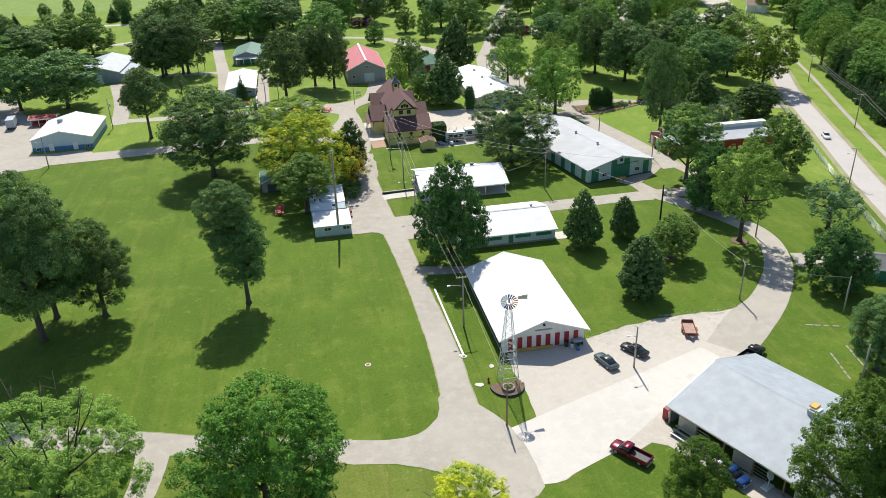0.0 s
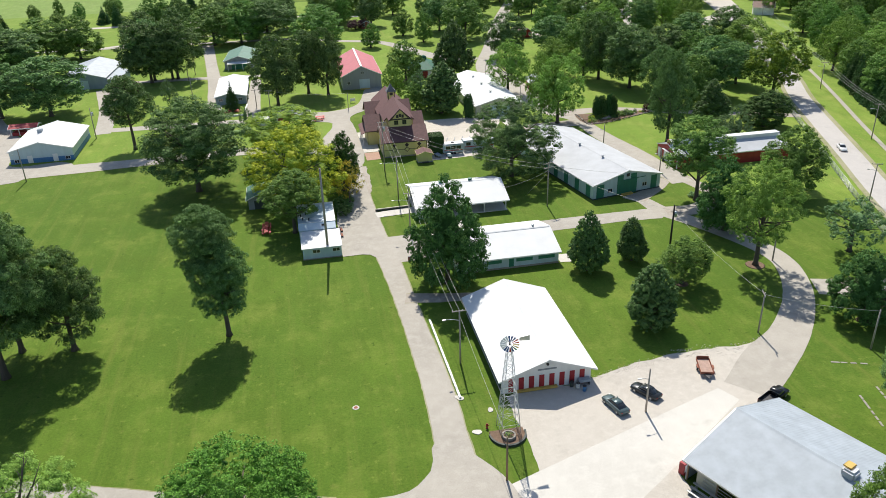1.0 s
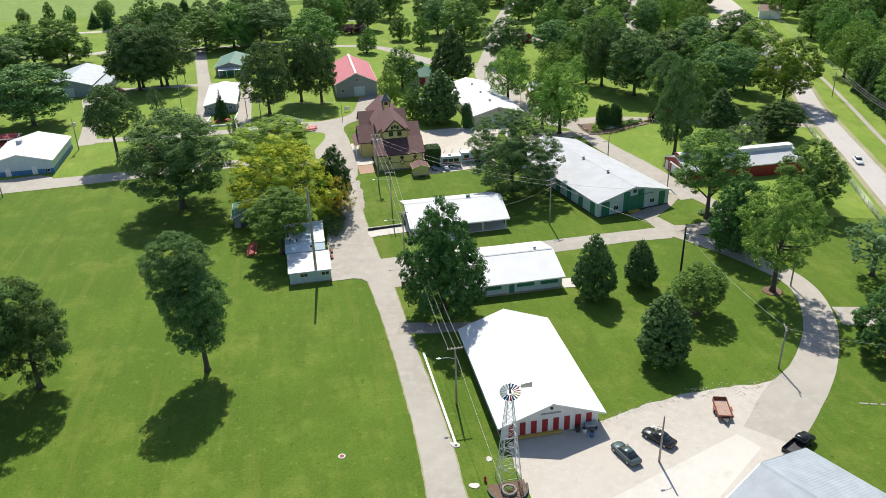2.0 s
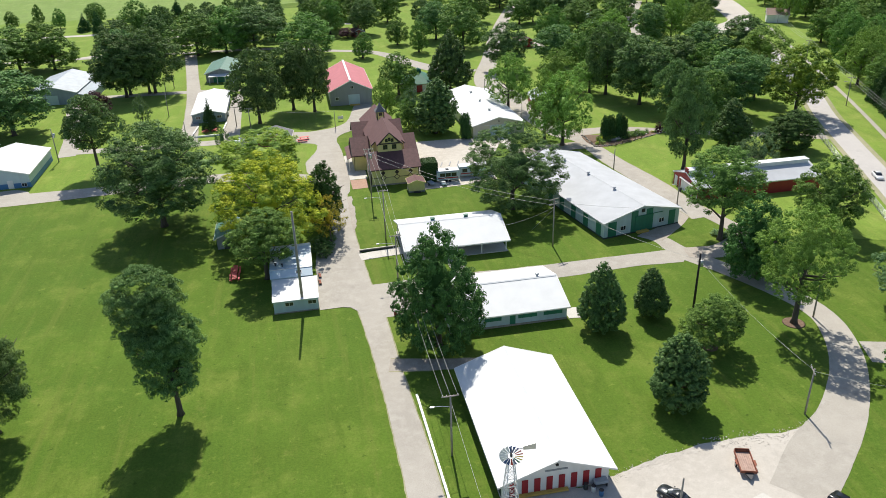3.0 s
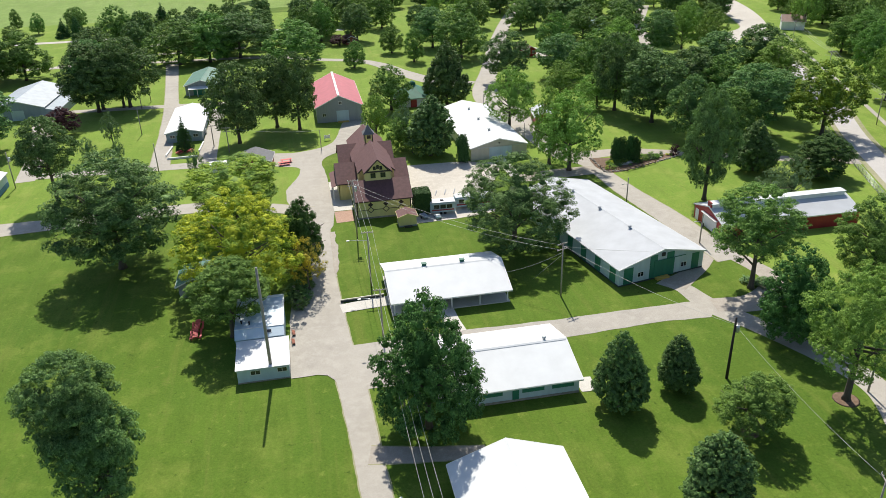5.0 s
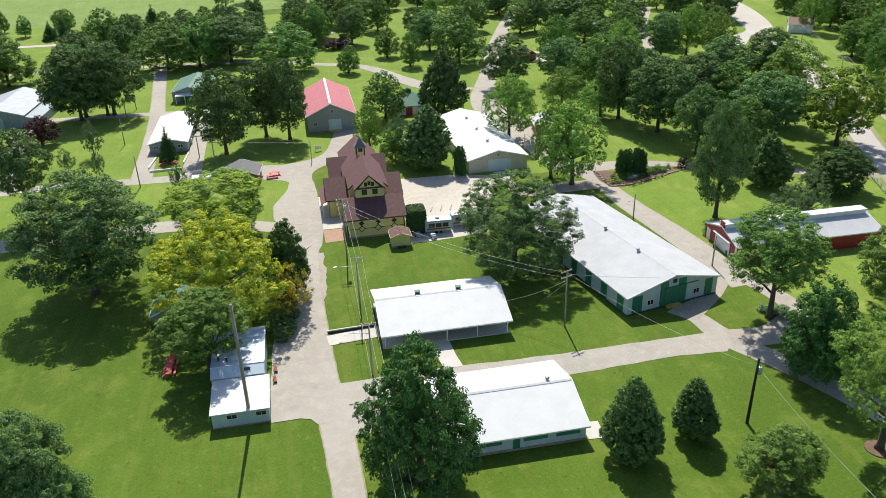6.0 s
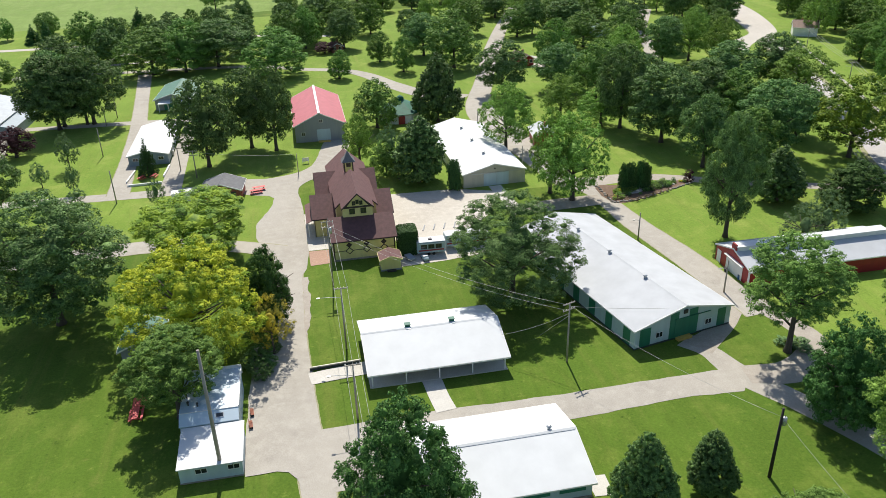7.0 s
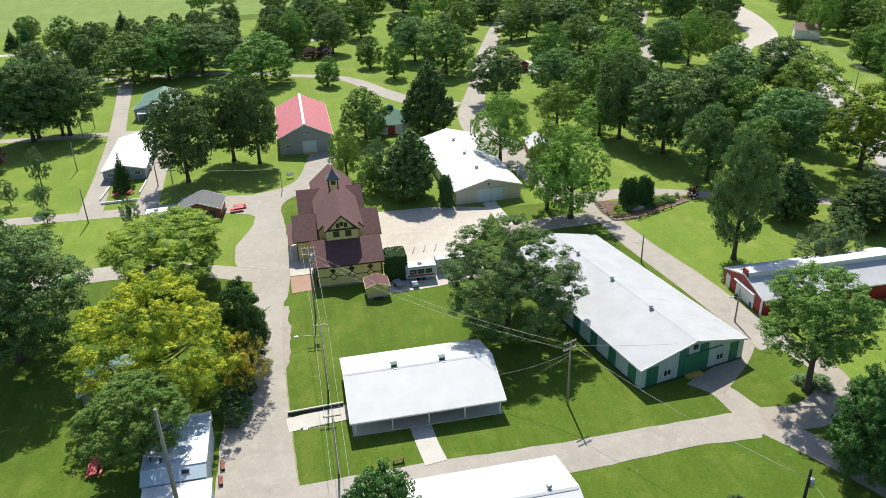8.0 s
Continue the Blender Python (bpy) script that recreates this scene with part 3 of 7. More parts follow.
# open pavilion
pav = thing("open_pavilion", 37.3, 164.0, rot=90, label="open-sided pavilion with white roof on posts", category="pavilion")
gable(pav, 15.2, 21.2, 2.75, 5.1, 0.5, 0.5, None, WHITE_ROOF, trim=WHITE, skip=("walls",))
part("floor_slab", box(-7.6, 7.6, -10.8, 10.8, -0.05, 0.12), CONCRETE, pav)
for sx in (-7.3, 0.0, 7.3):
    for k in range(5):
        yy = -10.4 + k * 5.2
        part("post", box(sx - 0.09, sx + 0.09, yy - 0.09, yy + 0.09, 0.12, 2.75 if sx else 5.0), WHITE, pav, "white steel post")
for sx in (-7.3, 7.3):
    part("beam", box(sx - 0.08, sx + 0.08, -10.7, 10.7, 2.5, 2.72), WHITE, pav)
part("wall", box(4.8, 4.95, -10.4, 10.4, 0.12, 2.5), GREY_WALL, pav, "grey back partition")
for yy in (-3.6, 3.6):
    v = part("cupola_vent", box(0.2, 0.9, yy - 0.4, yy + 0.4, 4.7, 5.55, 0.06), GREEN, pav, "small green roof vent")
    part("vent_hood", box(0.1, 1.0, yy - 0.5, yy + 0.5, 5.55, 5.68, 0.05), GREEN_ROOF, v)
    part("vent_flashing", box(-0.35, 0.18, yy - 0.45, yy + 0.45, 5.12, 5.2), STEEL, v)

# green and white livestock barn
rot = 11.6
bx, by = 69.2, 156.7
c, s = math.cos(radians(rot)), math.sin(radians(rot))
BW, BL = 19.3, 41.5
barn = thing("livestock_barn", bx + c * BW / 2 - s * BL / 2, by + s * BW / 2 + c * BL / 2, rot=rot, label="large barn striped green and white, pale metal roof", category="barn")
gable(barn, BW, BL, 3.7, 6.0, 0.35, 0.3, PALEBLUE, PALE_ROOF, PALEBLUE, seams=0.45, rib=0.004, trim=WHITE)
part("plinth", box(-BW / 2 - 0.04, BW / 2 + 0.04, -BL / 2 - 0.04, BL / 2 + 0.04, -0.05, 0.3), DARK_AND_SHADE, barn)
for a, b in ((-8.7, -6.6), (-2.9, -1.2), (0.9, 2.6), (6.9, 8.6)):
    zt = 3.6 if abs(a) > 5 else 5.1
    part("panel", box(a, b, -BL / 2 - 0.05, -BL / 2 - 0.003, 0.3, zt, 0.01), GREEN, barn, "green wall panel")
dr = part("sliding_door", box(-1.9, 2.7, -BL / 2 - 0.16, -BL / 2 - 0.06, 0.25, 3.7, 0.02), GREEN, barn, "big green sliding door")
part("door_rail", box(-2.0, 5.2, -BL / 2 - 0.2, -BL / 2 - 0.06, 3.74, 3.84), GREEN, dr)
for k in range(8):
    yy = -BL / 2 + 1.2 + k * 5.1
    part("panel", box(-BW / 2 - 0.05, -BW / 2 - 0.003, yy, yy + 1.9, 0.3, 3.6, 0.01), GREEN, barn, "green wall panel")
    part("panel", box(BW / 2 + 0.003, BW / 2 + 0.05, yy, yy + 1.9, 0.3, 3.6, 0.01), GREEN, barn, "green wall panel")
for xx in (-4.9, 5.0):
    window(barn, xx, -BL / 2 - 0.03, 1.3, 1.2, 0.9)
part("loading_ramp", prism([(-1.6, -BL / 2 - 0.2, 0.03), (1.2, -BL / 2 - 0.2, 0.03), (1.2, -BL / 2 - 0.2, 0.45), (-1.6, -BL / 2 - 0.2, 0.45)], (0, -0.8, 0)), YELLOWWOOD, barn, "yellow wooden ramp")
part("gable_fan", box(-0.4, 0.4, -BL / 2 - 0.22, -BL / 2 - 0.01, 4.55, 5.3, 0.05), DARKSTEEL, barn, "dark gable fan")
for k in range(3):
    roof_vent(barn, -0.4, -BL / 2 + 10.5 + k * 10.8, 6.1, PALE_ROOF, 0.34)

# sheds on the lawn
shed = thing("white_shed", 4.2, 145.4, label="small pale blue shed with flat white roof", category="shed")
for a, b, y0, y1 in ((-4.0, 4.0, -3.7, -3.56), (-4.0, 4.0, 3.56, 3.7), (-4.0, -3.86, -3.56, 3.56), (3.86, 4.0, -3.56, 3.56)):
    part("wall", box(a, b, y0, y1, 0, 2.5), PALEBLUE, shed)
slab(shed, "roof_panel", (-4.2, -3.95, 2.62), (4.2, -3.95, 2.62), (4.2, 3.85, 3.1), (-4.2, 3.85, 3.1), 0.14, WHITE_ROOF)
for xx in (-1.2, 2.9):
    window(shed, xx, -3.7, 1.45, 1.4, 0.7)
part("plinth", box(-4.05, 4.05, -3.76, 3.7, -0.05, 0.2), STONE, shed)
back = thing("trailer_shed", 3.7, 155.2, label="long pale trailer shed with patched white roof", category="shed")
for a, b, y0, y1 in ((-3.9, 3.9, -5.75, -5.61), (-3.9, 3.9, 5.16, 5.3), (-3.9, -3.76, -5.61, 5.16), (3.76, 3.9, -5.61, 5.16)):
    part("wall", box(a, b, y0, y1, 0, 3.2), PALEBLUE, back)
slab(back, "roof_panel", (-4.0, -5.85, 3.3), (4.0, -5.85, 3.3), (4.0, -4.1, 4.22), (-4.0, -4.1, 4.22), 0.12, SKYBLUE, "pale blue sloping front of the roof")
slab(back, "roof_panel", (-4.0, -4.1, 4.22), (4.0, -4.1, 4.22), (4.0, 5.4, 4.3), (-4.0, 5.4, 4.3), 0.12, PATCHED, "pale blue roof with worn white patches")
for s in (-1, 1):
    part("wall", prism([(s * 3.9 - 0.07, -5.75, 3.2), (s * 3.9 - 0.07, 5.3, 3.2), (s * 3.9 - 0.07, 5.3, 4.16), (s * 3.9 - 0.07, -4.1, 4.08), (s * 3.9 - 0.07, -5.75, 3.25)], (0.14, 0, 0)), PALEBLUE, back)
part("parapet", box(-4.1, 4.1, 5.3, 5.5, 3.2, 4.75, 0.03), WHITE, back, "white raised back edge")
part("roof_seam", box(-4.02, 4.02, -4.2, -4.06, 4.2, 4.27), WHITE, back)
part("edge_trim", box(3.96, 4.08, -4.1, 5.3, 4.12, 4.38), WHITE, back)
sk = part("skylight", prism([(1.0, -5.2, 3.66), (1.9, -5.2, 3.66), (1.9, -4.75, 3.9), (1.0, -4.75, 3.9)], (0, 0, 0.08)), GLASS, back, "small dark roof window")
part("skylight_frame", prism([(0.9, -5.28, 3.62), (2.0, -5.28, 3.62), (2.0, -4.68, 3.93), (0.9, -4.68, 3.93)], (0, 0, 0.05)), STEEL, sk)
for xx, yy in ((-2.9, -2.4), (-1.6, -2.9), (-3.3, -0.6), (-2.2, 0.4)):
    roof_vent(back, xx, yy, 4.3, DARKSTEEL, 0.16)
gsh = thing("green_roofed_shed", -8.8, 176.2, label="grey shed with faded green roof under trees", category="shed")
gable(gsh, 6.0, 8.0, 2.7, 4.0, 0.5, 0.5, GREY_WALL, GREEN_ROOF, trim=WHITE)
# no hole in the wall: a dark panel paints the doorway's inner shade
part("doorway", box(-1.6, 1.6, -4.06, -4.002, 0, 2.2), DARK_AND_SHADE, gsh, "dark panel standing for the shade inside a doorway")

# old cream hall with maroon roofs
old = thing("old_hall", 30.1, 200.4, label="ornate cream hall with steep maroon roofs and cupola", category="hall")


def cross_wing(xc, half, y0, depth, eave, ridge):
    """One transverse wing of the old hall: a gable roof with its ridge across."""
    y1, ym = y0 + depth, y0 + depth / 2
    for ya, yb in ((y0, y0 + 0.16), (y1 - 0.16, y1)):
        part("wall", box(xc - half, xc + half, ya, yb, 0, eave), CREAM, old)
    slope = (ridge - eave) / (depth / 2)
    lo = eave - 0.45 * slope
    for sx in (-1, 1):
        xa, xe = xc + sx * half, xc + sx * (half + 0.45)
        part("wall", prism([(xa, y0, 0), (xa, y1, 0), (xa, y1, eave), (xa, ym, ridge - 0.1), (xa, y0, eave)], (-sx * 0.16, 0, 0)), CREAM, old)
        part("bargeboard", prism([(xe, y0 - 0.5, lo - 0.12), (xe, ym, ridge - 0.1), (xe, y1 + 0.5, lo - 0.12), (xe, y1 + 0.5, lo + 0.2), (xe, ym, ridge + 0.24), (xe, y0 - 0.5, lo + 0.2)], (sx * 0.08, 0, 0)), DARKTRIM, old)
    e = half + 0.45
    for ye in (y0 - 0.45, y1 + 0.45):
        slab(old, "roof_panel", (xc - e, ym, ridge + 0.16), (xc + e, ym, ridge + 0.16), (xc + e, ye, lo + 0.16), (xc - e, ye, lo + 0.16), 0.15, MAROON_ROOF)
        part("gutter", box(xc - e, xc + e, ye - 0.07, ye + 0.07, lo - 0.08, lo + 0.06), DARKTRIM, old)


cross_wing(0.45, 6.2, 0.0, 10.4, 4.5, 7.3)
cross_wing(-0.55, 8.3, 12.6, 10.2, 4.4, 7.6)
cross_wing(-0.8, 6.6, 25.2, 9.6, 4.8, 8.2)
for ya, yb, half, ez, rz in ((4.9, 18.8, 3.0, 9.45, 12.3), (8.6, 18.7, 4.1, 8.35, 12.25), (19.0, 38.5, 4.4, 6.7, 10.5)):
    slope = (rz - ez) / half
    lo = ez - 0.35 * slope
    part("gable_wall", prism([(-half, ya, 3), (half, ya, 3), (half, ya, ez), (0, ya, rz - 0.12), (-half, ya, ez)], (0, 0.16, 0)), CREAM, old)
    part("gable_wall", prism([(-half, yb - 0.16, 0), (half, yb - 0.16, 0), (half, yb - 0.16, ez), (0, yb - 0.16, rz - 0.12), (-half, yb - 0.16, ez)], (0, 0.16, 0)), CREAM, old)
    for sx in (-1, 1):
        part("side_wall", box(sx * half - 0.08, sx * half + 0.08, ya + 0.16, yb - 0.16, 0 if ya > 20 else 3, ez), CREAM, old)
        slab(old, "roof_panel", (0, ya - 0.5, rz + 0.16), (sx * (half + 0.35), ya - 0.5, lo + 0.16), (sx * (half + 0.35), yb + 0.3, lo + 0.16), (0, yb + 0.3, rz + 0.16), 0.15, MAROON_ROOF)
        part("bargeboard", prism([(0, ya - 0.58, rz + 0.2), (sx * (half + 0.35), ya - 0.58, lo + 0.2), (sx * (half + 0.35), ya - 0.58, lo - 0.14), (0, ya - 0.58, rz - 0.14)], (0, 0.1, 0)), DARKTRIM, old)
# gable front: band, upper lights, two windows
part("gable_band", box(-3.0, 3.0, 4.78, 4.89, 9.2, 9.55), DARKTRIM, old, "dark timber band")
for xx in (-0.75, 0.0, 0.75):
    window(old, xx, 4.9, 9.85 + (0.25 if xx == 0 else 0), 0.5, 0.75, frame=DARKTRIM)
for xx in (-1.15, 1.15):
    window(old, xx, 4.9, 7.95, 1.0, 1.05, frame=DARKTRIM)
for sx in (-1, 1):
    part("gable_brace", prism([(sx * 2.5, 4.82, 9.6), (sx * 2.2, 4.82, 9.6), (sx * 1.0, 4.82, 11.0), (sx * 1.15, 4.82, 11.15)], (0, 0.07, 0)), DARKTRIM, old)
# front wall: belt line, dark diamonds and open diamonds
part("belt_line", box(-5.65, 6.55, -0.05, -0.003, 2.05, 2.17), DARKTRIM, old, "thin dark belt line")
for k, xx in enumerate((-2.6, 0.9, 4.4)):
    part("diamond_light", prism([(xx - 0.62, -0.05, 3.35), (xx, -0.05, 2.75), (xx + 0.62, -0.05, 3.35), (xx, -0.05, 3.95)], (0, 0.045, 0)), DARKTRIM, old, "dark diamond window")
    fr = part("diamond_panel", prism([(xx - 0.85, -0.10, 2.1), (xx, -0.10, 1.3), (xx + 0.85, -0.10, 2.1), (xx, -0.10, 2.9)], (0, 0.04, 0)), DARKTRIM, old, "dark diamond moulding")
    part("diamond_centre", prism([(xx - 0.6, -0.125, 2.1), (xx, -0.125, 1.53), (xx + 0.6, -0.125, 2.1), (xx, -0.125, 2.67)], (0, 0.02, 0)), CREAM, fr)
for xx in (-5.68, 6.58):
    part("corner_board", box(xx - 0.14, xx + 0.14, -0.06, 0.1, 0, 4.4), DARKTRIM, old)
part("plinth", box(-5.8, 6.7, -0.12, 10.5, -0.05, 0.35), STONE, old)
# cupola
cup = part("cupola", box(-1.0, 1.0, 22.8, 24.8, 10.5, 12.75), CREAM, old, "cream louvred cupola")
for xx in (-0.93, 0.93):
    for yy in (22.87, 24.73):
        part("cupola_post", box(xx - 0.13, xx + 0.13, yy - 0.13, yy + 0.13, 10.5, 12.8), DARKTRIM, cup)
part("louvre", box(-0.5, 0.5, 22.74, 22.8, 11.6, 12.5), DARKTRIM, cup, "dark louvred opening")
bm = bmesh.new()
base = [bm.verts.new(p) for p in ((-1.5, 22.3, 12.75), (1.5, 22.3, 12.75), (1.5, 25.3, 12.75), (-1.5, 25.3, 12.75))]
midr = [bm.verts.new(p) for p in ((-0.75, 23.05, 13.7), (0.75, 23.05, 13.7), (0.75, 24.55, 13.7), (-0.75, 24.55, 13.7))]
tip = bm.verts.new((0, 23.8, 15.1))
bm.faces.new(base)
for k in range(4):
    bm.faces.new((base[k], base[(k + 1) % 4], midr[(k + 1) % 4], midr[k]))
    bm.faces.new((midr[k], midr[(k + 1) % 4], tip))
part("cupola_roof", bm, GREY_SHINGLE, cup, "dark pointed cupola roof")
part("finial", bar((0, 23.8, 15.0), (0, 23.8, 15.9), 0.05), DARKSTEEL, cup)
# side porch on the plaza
for yy in (13.0, 17.5, 22.0):
    part("porch_post", box(-10.3, -10.12, yy, yy + 0.18, 0, 3.4), WHITE, old, "white porch post")
slab(old, "porch_roof", (-8.7, 12.4, 4.3), (-10.6, 12.4, 3.5), (-10.6, 22.8, 3.5), (-8.7, 22.8, 4.3), 0.12, MAROON_ROOF)
for yy in (2.0, 5.2, 8.4):
    window(old, -5.77, yy, 1.2, 1.0, 1.6, axis="y", out=-1)

kiosk = thing("kiosk", 35.0, 195.6, label="small cream ticket kiosk with brown roof", category="kiosk")
gable(kiosk, 3.9, 3.4, 2.4, 3.1, 0.3, 0.35, CREAM, MAROON_ROOF, trim=CREAM)
part("step", box(-0.9, 0.9, -2.5, -1.75, 0, 0.25, 0.03), DARKSTEEL, kiosk, "dark doorstep")
part("plinth", box(-2.05, 2.05, -1.8, 1.8, -0.05, 0.3), GREY_WALL, kiosk)

# white-roofed tan hall
tan = thing("tan_hall", 65.4, 252.3, rot=2, label="tan metal hall with white roof and pale sliding doors", category="hall")
gable(tan, 15.8, 40.0, 3.5, 5.6, 0.3, 0.3, TAN, WHITE_ROOF, trim=WHITE)
part("sliding_door", box(-2.8, 0.4, -20.14, -20.02, 0.05, 3.3, 0.02), PALEBLUE, tan, "pale blue sliding door")
part("sliding_door", box(0.45, 3.6, -20.14, -20.02, 0.05, 3.3, 0.02), PALEBLUE, tan, "pale blue sliding door")
part("door_rail", box(-6, 6.6, -20.2, -20.02, 3.35, 3.5), STEEL, tan)
part("gable_lamp", box(-0.2, 0.2, -20.4, -20.01, 4.3, 4.6, 0.05), DARKSTEEL, tan)
for k in range(3):
    roof_vent(tan, -0.6, -12 + 11 * k, 5.6, STEEL, 0.4)

# red-roofed hall
red = thing("red_roofed_hall", 26.2, 295.2, label="grey hall with a broad faded red roof", category="hall")
gable(red, 14.4, 32.0, 5.0, 8.4, 0.5, 0.4, GREY_WALL, RED_ROOF, trim=WHITE)
part("ridge_strip", box(-0.35, 0.35, -16.5, 16.5, 8.5, 8.68), WHITE, red, "white ridge strip")
part("sliding_door", box(-1.0, 2.9, -16.12, -16.01, 0.05, 3.6, 0.02), PALEBLUE, red, "pale sliding door")
window(red, -4.9, -16.0, 2.0, 1.0, 0.9)
window(red, 0.4, -16.0, 5.6, 0.9, 0.9)
part("ramp", prism([(-0.8, -16.2, 0.03), (2.7, -16.2, 0.03), (2.7, -16.2, 0.3), (-0.8, -16.2, 0.3)], (0, -1.2, 0)), YELLOWWOOD, red, "yellow timber ramp")

# round pavilion with green roof
rnd = thing("round_pavilion", 52.2, 295.5, label="white round pavilion with dark green roof", category="pavilion")
for k in range(8):
    a0, a1 = [2 * math.pi * (k + d) / 8 + 0.39 for d in (0, 1)]
    p, q = [Vector((6.8 * math.cos(a), 6.8 * math.sin(a), 0)) for a in (a0, a1)]
    inn = (p + q).normalized() * -0.15
    part("wall", prism([p, q, q + Vector((0, 0, 3.2)), p + Vector((0, 0, 3.2))], inn), WHITE, rnd)
    e0, e1 = [Vector((7.7 * math.cos(a), 7.7 * math.sin(a), 3.1)) for a in (a0, a1)]
    t0, t1 = [Vector((1.3 * math.cos(a), 1.3 * math.sin(a), 6.0)) for a in (a0, a1)]
    slab(rnd, "roof_panel", e0, e1, t1, t0, 0.12, SEA_ROOF)
part("lantern", tube([(0, 0, 5.9), (0, 0, 6.8), (0, 0, 7.5)], [1.2, 1.2, 0.1], 8), SEA_ROOF, rnd)
part("door", box(-1.6, 0.4, -6.75, -6.35, 0, 2.5), RED, rnd, "red double door")

# green-roofed hall in the far corner
gh = thing("green_roofed_hall", -19.7, 337.5, rot=-4, label="grey hall with green roof and white porch", category="hall")
gable(gh, 11.5, 21, 3.6, 5.4, 0.5, 0.5, GREY_WALL, GREEN_ROOF, trim=WHITE)
slab(gh, "porch_roof", (-4.4, -10.5, 3.3), (5.0, -10.5, 3.3), (5.0, -13.1, 2.8), (-4.4, -13.1, 2.8), 0.12, WHITE_ROOF)
for xx in (-4.2, -1.2, 1.8, 4.8):
    part("porch_post", box(xx - 0.1, xx + 0.1, -13.0, -12.8, 0, 2.75), WHITE, gh)
part("doorway", box(-3, 3.2, -10.56, -10.502, 0, 2.4), GREEN, gh, "dark green doors")

# white-roofed blue-grey hall
wh = thing("blue_grey_hall", -20.9, 285.4, label="blue-grey hall with bright white roof", category="hall")
gable(wh, 10.4, 28.5, 2.9, 4.1, 0.4, 0.4, BLUEGREY, WHITE_ROOF, trim=WHITE)
for xx in (-3.4, 3.3):
    window(wh, xx, -14.25, 1.4, 1.3, 0.8)
part("wall_unit", box(5.22, 5.8, -8, -6.9, 0.3, 1.5, 0.05), WHITE, wh, "white wall unit")

# grey-shingled hut
gr = thing("grey_shingled_hut", 0.4, 243.3, rot=-6, label="brick hut with grey shingle roof", category="hut")
gable(gr, 9.4, 7.0, 2.6, 4.2, 0.45, 0.5, BRICK, GREY_SHINGLE, trim=WHITE)
part("door", box(2.4, 3.6, -3.57, -3.502, 0, 2.1), DARK_AND_SHADE, gr, "dark door")
part("side_panel", box(4.72, 4.8, -2.6, 2.6, 0.1, 2.3), RED, gr, "bright red side panel")

# red shed with white roof
rs = thing("red_shed", 114.0, 177.0, rot=90, label="long red shed with white trim and pale roof", category="shed")
gable(rs, 12.0, 32.0, 3.2, 5.0, 0.25, 0.2, RED, PALE_ROOF, trim=WHITE)
part("garage_door", box(-3.6, 2.0, 16.01, 16.1, 0.05, 2.9, 0.02), WHITE, rs, "large white garage door")
part("side_door", box(4.0, 5.4, 16.01, 16.08, 0.05, 2.6, 0.02), WHITE, rs, "white side door")
part("corner_board", box(-6.05, -5.5, 16.01, 16.07, 0, 3.1), WHITE, rs)
part("canopy", box(-3.9, 2.3, 16.01, 16.6, 3.0, 3.12), WHITE, rs)
part("monitor_wall", box(-0.9, 0.9, -15.5, 15.8, 4.7, 5.7), WHITE, rs, "raised white ridge monitor")
slab(rs, "monitor_roof", (-1.1, -15.7, 5.85), (1.1, -15.7, 5.85), (1.1, 16.1, 5.85), (-1.1, 16.1, 5.85), 0.14, WHITE_ROOF)
part("gable_post", box(-0.7, 0.7, 15.85, 16.15, 4.5, 6.1), RED, rs)

# blue and white hall
bw = thing("blue_and_white_hall", -71.2, 234.2, label="white hall with a blue wall band", category="hall")
gable(bw, 17.0, 21.4, 3.7, 5.9, 0.35, 0.3, PALEBLUE, WHITE_ROOF, trim=WHITE)
part("blue_band", box(-8.56, 8.56, -10.76, -10.703, 0.05, 1.4), BLUE, bw, "blue lower wall band")
part("blue_band", box(8.503, 8.56, -10.7, 10.7, 0.05, 1.4), BLUE, bw, "blue lower wall band")
for xx in (-3.2, 3.6):
    part("door", box(xx - 0.7, xx + 0.7, -10.84, -10.77, 0.05, 2.3, 0.02), WHITE, bw, "white door")
for xx in (-6.8, 6.9):
    window(bw, xx, -10.76, 0.5, 1.2, 0.8)
part("roof_unit", box(-3.4, -2.0, 1.0, 2.4, 5.2, 6.4, 0.08), GREY_METAL, bw, "grey roof fan unit")
cn = thing("red_canopy", -84.2, 254.8, label="small open stand with a red roof", category="stand")
gable(cn, 4.4, 8.0, 2.5, 3.2, 0.4, 0.4, RED, RED, trim=WHITE, skip=("walls",))
for sx in (-2, 2):
    for yy in (-3.7, -1.2, 1.3, 3.7):
        part("post", box(sx - 0.09, sx + 0.09, yy - 0.09, yy + 0.09, 0, 2.5), WHITE, cn)
part("counter", box(-1.8, 1.8, -3.5, 3.5, 0, 1.0), RED, cn, "red counter")
cn.matrix_basis = pose(-84.2, 254.8, 0, 0, 0, 90)
bg = thing("slate_hall", -77.4, 324, rot=-3, label="blue-grey hall with pale metal roof among trees", category="hall")
gable(bg, 17.0, 28.0, 4.2, 6.6, 0.4, 0.4, BLUEGREY, GREY_METAL, trim=WHITE)
part("sliding_door", box(-2, 2, -14.1, -14.01, 0.05, 3.4, 0.02), PALEBLUE, bg, "pale door")
part("side_lean_to", prism([(8.5, -14, 0), (13, -14, 0), (13, -14, 2.7), (8.5, -14, 3.7)], (0, 20, 0)), BLUEGREY, bg)

